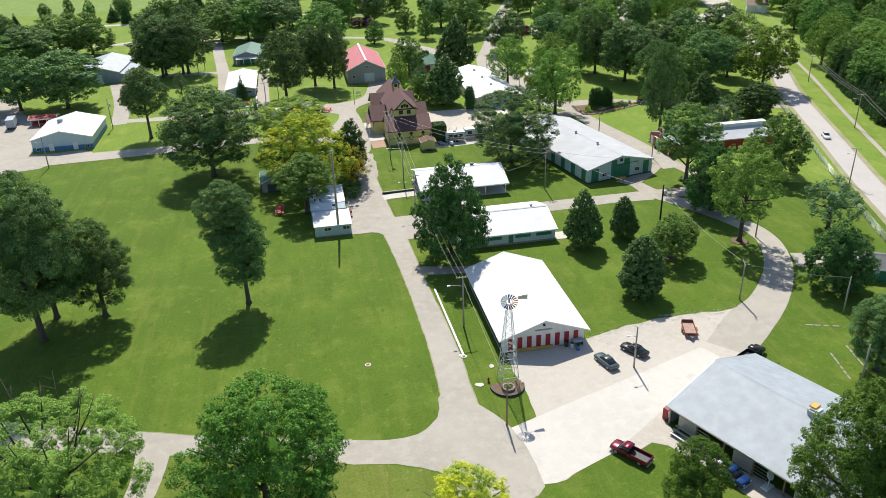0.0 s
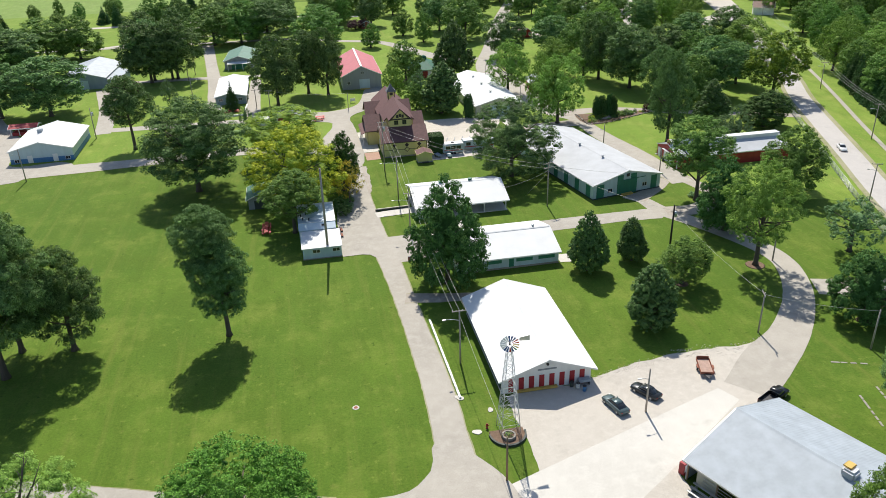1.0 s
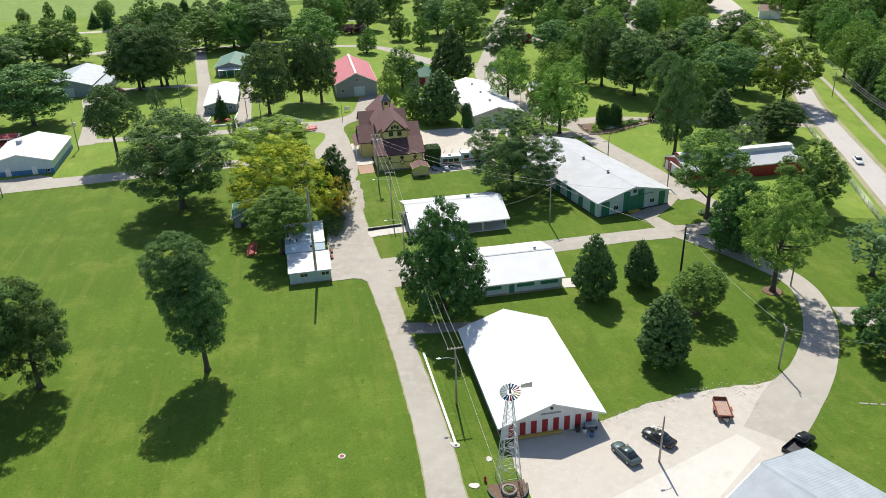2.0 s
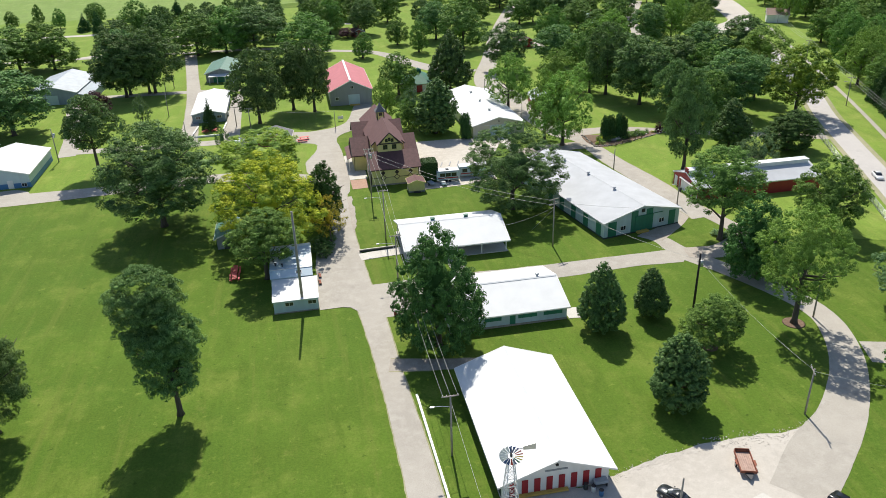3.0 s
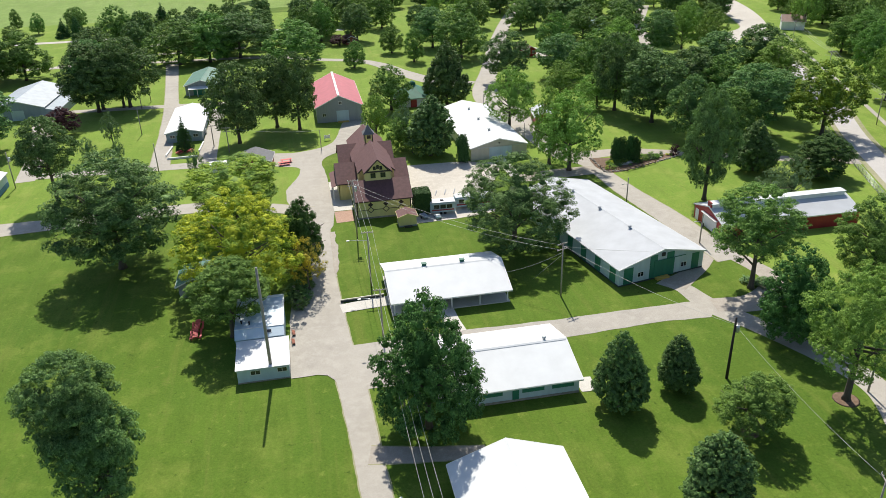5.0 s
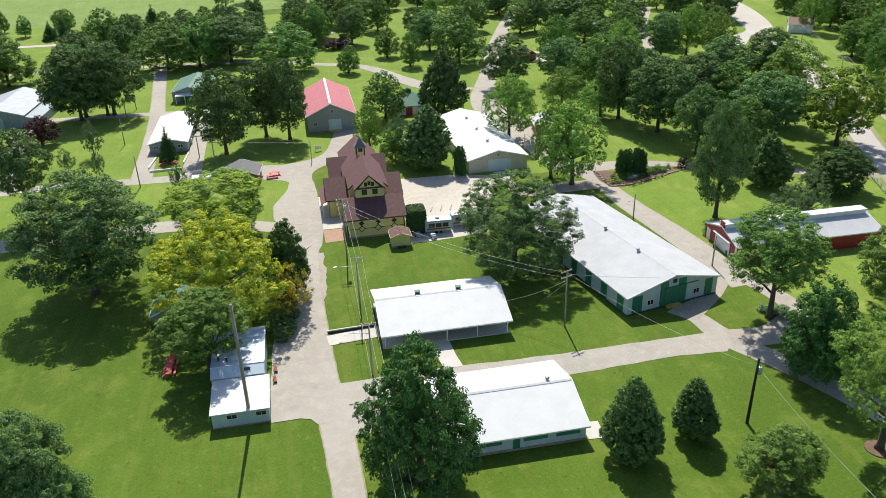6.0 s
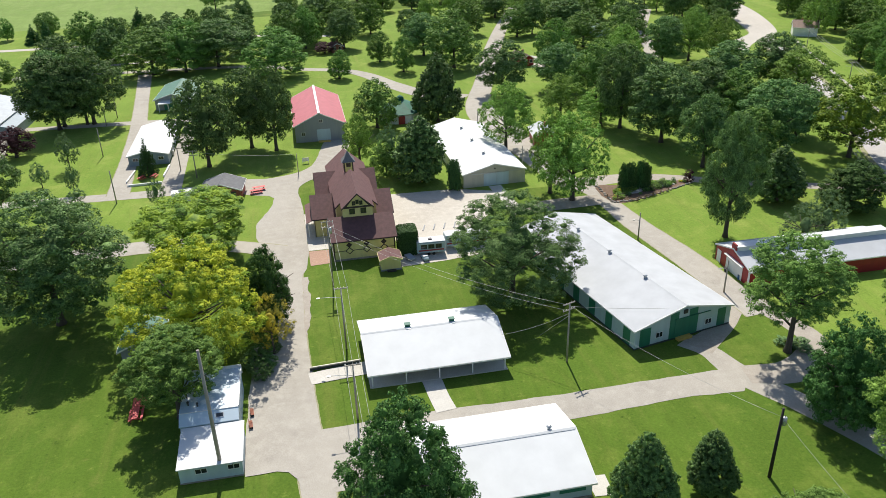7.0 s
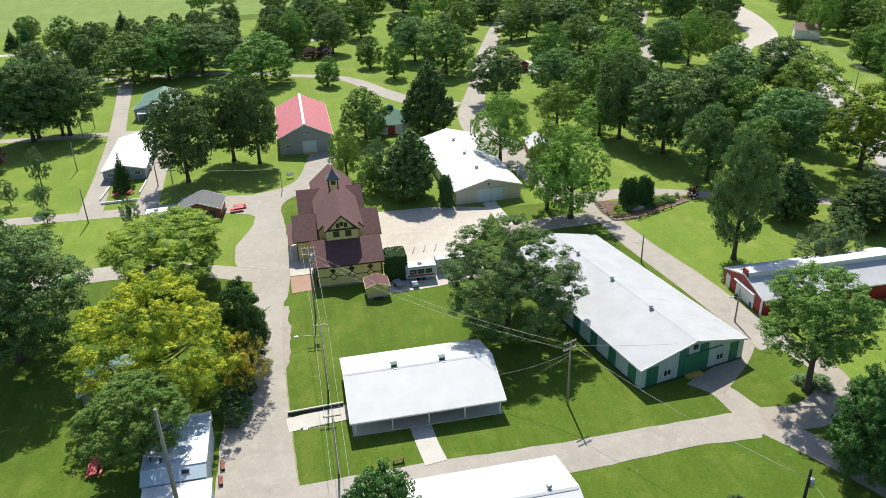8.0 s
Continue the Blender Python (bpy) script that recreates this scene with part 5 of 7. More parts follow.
def wood(seed, count, x0, x1, y0, y1, inside, kinds, hs, rs, heap=None):
    """Scatters trees where the plan leaves room; far ones go into one heap."""
    rng = random.Random(seed)
    for _ in range(count * 12):
        x, y = rng.uniform(x0, x1), rng.uniform(y0, y1)
        r, h, kind = rng.uniform(*rs), rng.uniform(*hs), rng.choice(kinds)
        if not inside(x, y) or not free_spot(x, y, r):
            continue
        if heap is None:
            tree(kind, x, y, h, r, 1)
        else:
            heap.append((kind, rng.randrange(3), x, y, h, r * 0.9, rng.uniform(0, 6.28)))
            planted.append((x, y, r))
        count -= 1
        if count == 0:
            break


def far_woods(heap):
    """Joins far trees into one mesh for each kind of leaf, and one for the trunks."""
    lists = {}
    for kind, variant, x, y, h, r, turn in heap:
        crown, trunk = tree_model(kind, variant, 0)
        for me, material in ((crown, KINDS[kind][1]), (trunk, BARK)):
            v = np.empty(len(me.vertices) * 3, np.float32)
            me.vertices.foreach_get("co", v)
            v = v.reshape(-1, 3) * np.array([r / 8.0, r / 8.0, h / 18.0])
            c_, s_ = math.cos(turn), math.sin(turn)
            v = np.stack([v[:, 0] * c_ - v[:, 1] * s_ + x, v[:, 0] * s_ + v[:, 1] * c_ + y, v[:, 2]], 1)
            f = np.empty(len(me.loops), np.int32)
            me.loops.foreach_get("vertex_index", f)
            if material is BARK:
                me.calc_loop_triangles()
                f = np.empty(len(me.loop_triangles) * 3, np.int32)
                me.loop_triangles.foreach_get("vertices", f)
            rows = lists.setdefault(material.name, [[], [], 0])
            rows[0].append(v)
            rows[1].append(f.reshape(-1, 3) + rows[2])
            rows[2] += len(v)
    ob = thing("far_woods", 0, 0, label="distant belt of mixed green trees", category="trees", kind="stuff")
    for name, (vs, fs, _) in lists.items():
        o = new("trunks" if name == "bark" else "foliage", triangles_mesh("foliage", np.concatenate(vs), np.concatenate(fs), bpy.data.materials[name]))
        o.parent = ob
        tagged(o, kind="stuff")


far = []
highway_x = lambda y: 135 + (y - 138) * 0.395
# grove north of the garden, belt beyond the highway, far belt
wood(3, 5, 96, 205, 232, 350, lambda x, y: x < highway_x(y) - 8 and y > 258 - 0.1 * x and not (100 < x < 122 and 228 < y < 262), ("oak", "oak", "maple", "lime"), (15, 22), (6, 9.5))
# mostly maple and lime: lighter leaf colours stand in for haze
wood(11, 34, 170, 260, 130, 330, lambda x, y: highway_x(y) + 21 < x < highway_x(y) + 62 and not (y < 178 and x < highway_x(y) + 34), ("maple", "maple", "lime"), (14, 21), (6, 9))
wood(4, 95, 170, 330, 120, 470, lambda x, y: x > highway_x(y) + 22, ("maple", "maple", "lime"), (13, 21), (5.5, 9.5), far)
wood(5, 60, 30, 240, 395, 540, lambda x, y: x < highway_x(y) - 10 and y > 425 - 0.1 * x, ("oak", "maple", "lime"), (13, 20), (6, 10), far)
wood(6, 18, -60, 40, 395, 470, lambda x, y: True, ("oak", "maple"), (13, 19), (5, 9), far)
wood(7, 16, -175, -100, 225, 420, lambda x, y: x < -118 or y > 330, ("oak", "maple"), (15, 21), (7, 10))
wood(8, 10, -160, -30, 440, 500, lambda x, y: True, ("maple", "spruce"), (8, 13), (3, 5))
wood(9, 14, 150, 240, 60, 130, lambda x, y: x > highway_x(y) + 20, ("maple", "lime"), (13, 19), (6, 9), far)
wood(10, 40, -120, 300, 540, 640, lambda x, y: x > -30, ("lime", "maple"), (13, 20), (7, 11), far)
far_woods(far)
snag_rng = random.Random(8)
for k in range(12):
    a = k * 2.4
    foot = Vector((math.cos(a) * 3.0, math.sin(a) * 3.0, 12.5))
    tip_ = foot + Vector((math.cos(a) * snag_rng.uniform(0.8, 3.2), math.sin(a) * snag_rng.uniform(0.8, 3.2), snag_rng.uniform(4.0, 6.8)))
    bm = bmesh.new()
    midp = foot.lerp(tip_, 0.55) + Vector((0.3, -0.2, 0))
    add_tube(bm, [foot, midp, tip_], [0.10, 0.06, 0.015], 5)
    for j in range(3):
        q = midp.lerp(tip_, j / 3)
        add_tube(bm, [q, q + Vector((snag_rng.uniform(-1, 1), snag_rng.uniform(-1, 1), snag_rng.uniform(0.5, 1.2)))], [0.035, 0.01], 4)
    part("dead_branch", bm, BARK, snag, "bare grey dead branch")
rng = random.Random(21)
for k in range(17):
    y = 180 + k * 3.3
    tree("spruce", 172.5 + (y - 180) * 0.40 + rng.uniform(-0.5, 0.5), y, rng.uniform(9.0, 12.5), rng.uniform(2.6, 3.4), 1, "spruce row along the footway")
for x, y, h in ((55.9, 232.0, 8.0), (95.4, 221.3, 6.8), (96.9, 221.0, 7.0), (99.4, 221.2, 7.2), (100.7, 220.9, 6.6)):
    tree("arborvitae", x, y, h, 1.5 if h < 7.5 else 1.9, 1)


def bush(x, y, h, r, material, label):
    key = ("bush", material.name)
    if key not in models:
        models[key] = crown_mesh("leaves", "maple", material, len(models) + 900, 3000, 0.05, pads=22, bulk=(0.24, 0.40), flat=0.9, tufts=12)
    ob = thing("bush", x, y, 0, (x * 37 + y * 11) % 360, label, "bush")
    o = new("leaves", models[key])
    o.parent = ob
    ob.scale = (r / 8, r / 8, h / 18)
    return ob


def hedge_block(x, y, w, d, h):
    """A clipped block of evergreen: a soft box set with leaf clumps."""
    rng = np.random.default_rng(5)
    n = 5200
    p = rng.uniform(-1, 1, (n, 3))
    ax = rng.integers(0, 3, n)
    sgn = np.where(rng.random(n) < 0.5, -1.0, 1.0)
    p[np.arange(n), ax] = sgn * rng.uniform(0.9, 1.05, n)
    nrm = np.zeros((n, 3))
    nrm[np.arange(n), ax] = sgn
    p = p / np.maximum(1, (np.abs(p) ** 6).sum(1, keepdims=True) ** (1 / 6) * 0.93)
    p = p * np.array([w / 2, d / 2, h / 2]) + np.array([0, 0, h / 2])
    p[:, 2] = np.maximum(p[:, 2], 0.05)
    nrm = nrm + rng.normal(size=(n, 3)) * 0.5 + np.array([0, 0, 0.2])
    nrm /= np.linalg.norm(nrm, axis=1, keepdims=True)
    t = np.cross(nrm, rng.normal(size=(n, 3)))
    t /= np.linalg.norm(t, axis=1, keepdims=True)
    b = np.cross(nrm, t)
    sz = rng.uniform(0.1, 0.22, (n, 1))
    q = np.stack([p - t * sz, p - b * sz * 0.6, p + t * sz, p + b * sz * 0.6], 1).reshape(-1, 3)
    me = bpy.data.meshes.new("leaves")
    me.from_pydata(q.tolist(), [], [(4 * i, 4 * i + 1, 4 * i + 2, 4 * i + 3) for i in range(n)])
    me.materials.append(EVERGREEN)
    ob = thing("hedge", x, y, label="tall clipped dark green hedge block", category="hedge")
    new("leaves", me).parent = ob
    part("core", box(-w / 2 * 0.9, w / 2 * 0.9, -d / 2 * 0.9, d / 2 * 0.9, 0, h * 0.94, 0.3), EVERGREEN, ob)


hedge_block(39.4, 201.3, 4.0, 4.4, 5.4)

# ---- poles and wires ----


def pole(x, y, h, arms=0, lamp=0, material=POLEWOOD, label="weathered wooden utility pole with crossarm", can=False, turn=0.0, r=0.14):
    p = thing("utility_pole", x, y, rot=turn, label=label, category="pole")
    part("shaft", tube([(0, 0, -0.1), (0, 0, h * 0.5), (0, 0, h)], [r * 1.15, r, r * 0.75], 8), material, p)
    for k in range(arms):
        z = h - 0.35 - k * 1.1
        a = part("crossarm", box(-1.15, 1.15, 0.1, 0.22, z, z + 0.14), material, p)
        for xx in (-1.05, -0.5, 0.5, 1.05):
            part("insulator", tube([(xx, 0.16, z + 0.14), (xx, 0.16, z + 0.34)], [0.06, 0.04], 6), STEEL, a)
    if lamp:
        z = h - 1.9
        part("lamp_arm", tube([(0, 0, z), (-lamp * 0.5, 0, z + 0.32), (-lamp, 0, z + 0.4)], [0.04, 0.04, 0.04], 6), STEEL, p)
        part("lamp_head", box(-lamp - 0.55, -lamp, -0.14, 0.14, z + 0.3, z + 0.46, 0.04), STEEL, p, "grey street lamp head")
    if can:
        c_ = part("transformer", tube([(0.45, 0, h - 2.6), (0.45, 0, h - 2.55), (0.45, 0, h - 1.5), (0.45, 0, h - 1.4)], [0.2, 0.32, 0.32, 0.2], 12), STEEL, p, "grey round transformer can")
        part("bushing", bar((0.45, 0, h - 1.4), (0.45, 0, h - 1.15), 0.05), DARKSTEEL, c_)
    return p


def wire(a, b, sag, r=0.022):
    a, b = Vector(a), Vector(b)
    pts = [a.lerp(b, t / 12) - Vector((0, 0, sag * (1 - (2 * t / 12 - 1) ** 2))) for t in range(13)]
    w = thing("overhead_wire", a.x, a.y, a.z, label="thin overhead cable between poles", category="cable")
    part("strand", tube([p - a for p in pts], [r] * 13, 4), WIRE, w)


street = [(24.0, 97.8, 10.1), (24.0, 124.4, 9.3), (23.9, 149.6, 9.6), (23.9, 168.2, 11.6), (23.3, 190.2, 13.6)]
pole(*street[0], arms=1, lamp=2.2)
pole(*street[1], arms=1)
pole(*street[2], arms=1, lamp=3.2)
pole(*street[3], arms=1, lamp=3.4)
pole(*street[4], arms=2, can=True)
for (x0, y0, h0), (x1, y1, h1) in zip(street, street[1:]):
    for dx in (-1.0, 0.0, 1.0):
        wire((x0 + dx, y0 + 0.16, h0 - 0.05), (x1 + dx, y1 + 0.16, h1 - 0.05), 0.5)
wire((24.3, 70.5, 7.1), (24.0, 97.8, 9.3), 0.4)
pole(5.4, 142.3, 19.6, label="very tall bare wooden light pole", r=0.24)
pole(57.7, 156.2, 10.9, arms=2, turn=20)
pole(74.0, 126.1, 10.9, material=DARKPOLE, can=True, label="dark tarred pole with round transformer", r=0.2)
pole(75.2, 95.1, 7.8, lamp=0, arms=1, turn=70, label="weathered pole with small crossarm by the drive")
pole(47.8, 79.6, 7.6, lamp=1.2, label="wooden lamp pole in the parking lot")
pole(24.3, 70.5, 7.2, label="reddish wooden pole at the corner of the grass", material=TIMBER)
pole(92.4, 118.3, 6.5, label="short wooden pole beside a tree")
pole(90.0, 86.4, 7.4, label="leaning wooden pole on the grass")
pole(79.0, 67.3, 7.4, label="wooden pole beside a dark tree")
pole(92.8, 170.4, 6.6, lamp=1.2, label="wooden lamp pole along the gravel road")
pole(87.0, 194.6, 6.2, lamp=1.0, label="wooden lamp pole along the gravel road")
pole(-71.5, 207.6, 9.2, lamp=1.4, label="wooden lamp pole by the asphalt lane")
pole(-60.6, 243.0, 9.8, can=True, label="wooden pole with a small can")
pole(-7.2, 257.2, 7.6, arms=2, label="wooden pole with double crossarm")
pole(-12.0, 264.4, 6.4, arms=1)
pole(-25.0, 244.6, 8.4, label="leaning wooden pole beside the lane")
pole(18.8, 253.1, 5.7, label="slim wooden post on the lawn", r=0.1)
pole(71.2, 270.7, 7.7, label="slim pole on the gravel road", r=0.12)
pole(74.8, 237.8, 7.6, label="slim pole beside the tan hall", r=0.12)
for x, y, h in ((-35.0, 282.4, 8.2), (-37.8, 322.3, 8.1), (-39.6, 313.4, 5.8), (-44.7, 387.2, 8.2), (-50.1, 402.3, 9.3), (-66.8, 423.6, 15.1), (-41.2, 355.2, 8.2)):
    pole(x, y, h, label="slim weathered pole along the straight lane", r=0.13)
hw = [(118, 107, 9.2), (131.0, 140.3, 9.2), (161.2, 178.9, 10.4), (181.4, 231.2, 9.4), (203, 285, 9.6), (225, 340, 9.6)]
for x, y, h in hw:
    pole(x, y, h, arms=1, turn=-22, lamp=1.4)
for (x0, y0, h0), (x1, y1, h1) in zip(hw[2:], hw[3:]):
    for dx in (-1.0, 0.0, 1.0):
        wire((x0 + dx, y0 - dx * 0.4, h0), (x1 + dx, y1 - dx * 0.4, h1), 0.9, 0.03)
wire((161.2, 178.9, 10.3), (138, 119, 10.3), 1.0, 0.03)
wire((162.2, 178.5, 10.3), (139, 118.6, 10.3), 1.0, 0.03)
wire((57.7, 156.2, 10.4), (74.0, 126.1, 9.6), 1.0)
wire((57.7, 156.2, 9.0), (48, 160, 4.2), 0.5)
wire((57.7, 156.2, 10.4), (23.3, 190.2, 12.8), 1.6)
wire((57.7, 156.2, 9.4), (23.3, 190.2, 11.8), 1.6)
wire((57.7, 156.2, 10.2), (88.2, 161.2, 3.4), 0.6)
wire((74.0, 126.1, 9.6), (75.2, 95.1, 7.5), 0.8)
wire((57.7, 156.2, 8.6), (54.6, 163.5, 0.1), 0.0)
wire((23.3, 190.2, 11), (24.2, 200.2, 5.5), 0.3)
wire((-7.2, 257.2, 7.2), (18.8, 253.1, 5.6), 0.7)
wire((75.2, 95.1, 7.4), (90.0, 86.4, 7.2), 0.5)

# ---- windmill and its garden ----
wm = thing("windmill", 27.2, 80.2, label="steel lattice windmill with a many-coloured wheel", category="windmill")
top, bs, ts = 14.4, 1.45, 0.28
corner = [(-1, -1), (1, -1), (1, 1), (-1, 1)]


def leg_at(k, z):
    f = z / top
    w = bs + (ts - bs) * f
    return (corner[k][0] * w, corner[k][1] * w, z)


for k in range(4):
    part("leg", bar(leg_at(k, 0), leg_at(k, top), 0.05), PALESTEEL, wm, "galvanised angle leg")
levels = [0.0, 1.8, 3.5, 5.1, 6.6, 8.0, 9.3, 10.5, 11.6, 12.6, 13.5]
for i, z in enumerate(levels[1:]):
    for k in range(4):
        part("girt", bar(leg_at(k, z), leg_at((k + 1) % 4, z), 0.035, 4), PALESTEEL, wm)
        part("brace", bar(leg_at(k, levels[i]), leg_at((k + 1) % 4, z), 0.022, 4), PALESTEEL, wm)
        part("brace", bar(leg_at((k + 1) % 4, levels[i]), leg_at(k, z), 0.022, 4), PALESTEEL, wm)
head = pose(0, 0, top + 0.5, 0, 0, -14)
blades = [plain("blade_" + n, rgb, 0.5) for n, rgb in (("white", (0.78, 0.78, 0.75)), ("red", (0.5, 0.04, 0.03)), ("blue", (0.04, 0.10, 0.28)), ("yellow", (0.70, 0.48, 0.05)), ("green", (0.05, 0.22, 0.10)))]
order = (3, 1, 1, 2, 2, 2, 0, 0, 0, 0, 0, 0, 2, 2, 1, 2, 4, 3)
for k in range(18):
    a = -2 * math.pi * k / 18 + 0.1
    m = head @ Matrix.Translation((0, -0.55, 0)) @ Matrix.Rotation(a, 4, "Y") @ Matrix.Rotation(radians(28), 4, "X")
    bm = bmesh.new()
    add_prism(bm, [(0.42, -0.012, -0.04), (1.28, -0.012, -0.17), (1.28, -0.012, 0.17), (0.42, -0.012, 0.05)], (0, 0.024, 0), m)
    part("blade", bm, blades[order[k]], wm, ("white", "red", "blue", "yellow", "green")[order[k]] + " painted blade")
bm = bmesh.new()
add_tube(bm, [head @ Vector((0, -0.7, 0)), head @ Vector((0, 0.5, 0))], [0.12, 0.12], 8)
part("hub", bm, DARKSTEEL, wm, "dark gear hub")
bm = bmesh.new()
add_tube(bm, [head @ Vector((0, 0.3, 0)), head @ Vector((1.5, 0.75, 0))], [0.04, 0.04], 5)
part("tail_boom", bm, STEEL, wm)
bm = bmesh.new()
add_prism(bm, [head @ Vector(p) for p in ((1.35, 0.7, -0.25), (2.75, 1.1, -0.42), (2.75, 1.1, 0.42), (1.35, 0.7, 0.25))], (0, 0.03, 0))
part("tail_vane", bm, STEEL, wm, "grey sheet metal tail vane")
patio = thing("brick_patio", 26.8, 79.4, label="half-round dark brick patio with low edging", category="patio")
ang = [math.pi + math.pi * k / 20 for k in range(21)]
part("paving", prism([(2.45 * math.cos(a), 2.6 * math.sin(a), 0) for a in ang] + [(2.45, 0.9, 0), (-2.45, 0.9, 0)], (0, 0, 0.14)), EARTH, patio, "dark brick paving")
for k in range(20):
    a0, a1 = ang[k], ang[k + 1]
    part("edging_block", prism([(2.45 * math.cos(a0), 2.6 * math.sin(a0), 0), (2.45 * math.cos(a1), 2.6 * math.sin(a1), 0), (2.70 * math.cos(a1), 2.88 * math.sin(a1), 0), (2.70 * math.cos(a0), 2.88 * math.sin(a0), 0)], (0, 0, 0.36)), DARK_AND_SHADE, patio)
pl = thing("round_planter", 26.8, 78.6, label="round pale planter ring with green plants", category="planter")
for k in range(14):
    a0, a1 = 2 * math.pi * k / 14, 2 * math.pi * (k + 0.94) / 14
    part("block", prism([(0.75 * math.cos(a0), 0.75 * math.sin(a0), 0.14), (0.75 * math.cos(a1), 0.75 * math.sin(a1), 0.14), (1.0 * math.cos(a1), 1.0 * math.sin(a1), 0.14), (1.0 * math.cos(a0), 1.0 * math.sin(a0), 0.14)], (0, 0, 0.4)), STONE, pl)
part("soil", tube([(0, 0, 0.14), (0, 0, 0.42)], [0.74, 0.74], 12), EARTH, pl)
bush(26.8, 78.6, 0.9, 0.6, MAPLE, "small green plants in a round planter")


def bench(x, y, rot, material=TIMBER, label="wooden park bench on the grass"):
    b = thing("bench", x, y, rot=rot, label=label, category="bench")
    for k in range(3):
        part("seat_slat", box(-0.8, 0.8, -0.22 + k * 0.16, -0.09 + k * 0.16, 0.43, 0.47), material, b)
    for k in range(2):
        part("back_slat", box(-0.8, 0.8, 0.26, 0.30, 0.58 + k * 0.18, 0.7 + k * 0.18), material, b)
    for xx in (-0.65, 0.65):
        part("leg", box(xx - 0.05, xx + 0.05, -0.22, 0.3, 0, 0.43), DARKSTEEL, b)
        part("back_post", box(xx - 0.04, xx + 0.04, 0.24, 0.3, 0.43, 0.9), DARKSTEEL, b)
    return b


def picnic_table(x, y, rot, material=PICNIC, label="red painted picnic table"):
    b = thing("picnic_table", x, y, rot=rot, label=label, category="table")
    for k in range(5):
        part("top_board", box(-0.95, 0.95, -0.38 + k * 0.155, -0.24 + k * 0.155, 0.72, 0.76), material, b)
    for sgn in (-1, 1):
        for k in range(2):
            y0 = sgn * 0.72 + (k - 1) * 0.15
            part("seat_board", box(-0.95, 0.95, y0, y0 + 0.135, 0.42, 0.46), material, b)
    for xx in (-0.7, 0.7):
        part("crossbar", box(xx - 0.04, xx + 0.04, -0.85, 0.85, 0.35, 0.42), material, b)
        for sgn in (-1, 1):
            part("leg", tube([(xx, sgn * 0.65, 0), (xx, sgn * 0.25, 0.72)], [0.05, 0.05], 4), material, b)
    return b


bench(31.8, 149.9, 185)
bench(8.9, 151.6, 95, RUST, "rusty bench beside the shed")
bench(9.0, 154.4, 95, RUST, "rusty bench beside the shed")
for x, y, r_ in ((-7.6, 157.6, 92), (-7.5, 160.6, 91)):
    picnic_table(x, y, r_, PICNIC, "red picnic table end to end with another on the lawn").scale = (1.5, 1.15, 1.1)
for x, y in ((8.2, 242.6), (8.8, 244.6)):
    picnic_table(x, y, 8).scale = (1.6, 1.3, 1.1)
picnic_table(-21.4, 260.2, 60)
picnic_table(-18.4, 261.0, 70)

# kerb beams along the lane
for k in range(9):
    kb = thing("kerb_beam", 21.5 + k * 0.06, 110.8 - k * 2.6, rot=-88.6, label="white painted concrete kerb beam beside the lane", category="kerb", group="white kerb beams")
    part("beam", box(-1.29, 1.29, -0.17, 0.17, 0, 0.34, 0.04), WHITE, kb)
wall_ = thing("retaining_wall", 21.8, 163.6, rot=3, label="low dark timber retaining wall beside the walk", category="wall")
for k in range(3):
    part("timber", box(-4.1, 4.0, -0.12 + 0.02 * k, 0.12 + 0.02 * k, 0.02 + 0.2 * k, 0.21 + 0.2 * k, 0.02), (DARK_AND_SHADE, DARK_AND_SHADE, TAN)[k], wall_)

# ---- vehicles ----


def wheel(parent, x, y, r=0.33, w=0.22):
    t = part("wheel", tube([(x - w / 2, y, r), (x - w / 2 + 0.04, y, r), (x + w / 2 - 0.04, y, r), (x + w / 2, y, r)], [r * 0.9, r, r, r * 0.9], 14), TYRE, parent, "black tyre")
    part("rim", tube([(x - w / 2 - 0.01, y, r), (x + w / 2 + 0.01, y, r)], [r * 0.58, r * 0.58], 10), STEEL, t, "silver rim")


def shell(sections):
    """Lofts a body through cross sections: rows of y, half width, bottom, top."""
    bm = bmesh.new()
    rings = []
    for y, hw, z0, z1 in sections:
        e = min(0.10, (z1 - z0) * 0.3)
        rings.append([bm.verts.new(p) for p in ((-hw + 0.05, y, z0), (-hw, y, z0 + e), (-hw, y, z1 - e), (-hw + e, y, z1), (hw - e, y, z1), (hw, y, z1 - e), (hw, y, z0 + e), (hw - 0.05, y, z0))])
    for a, b in zip(rings, rings[1:]):
        for k in range(8):
            bm.faces.new((a[k], a[(k + 1) % 8], b[(k + 1) % 8], b[k])).smooth = False
    bm.faces.new(rings[0][::-1])
    bm.faces.new(rings[-1])
    bmesh.ops.bevel(bm, geom=bm.edges[:], offset=0.035, segments=2, affect="EDGES", clamp_overlap=True)
    for f in bm.faces:
        f.smooth = True
    return bm


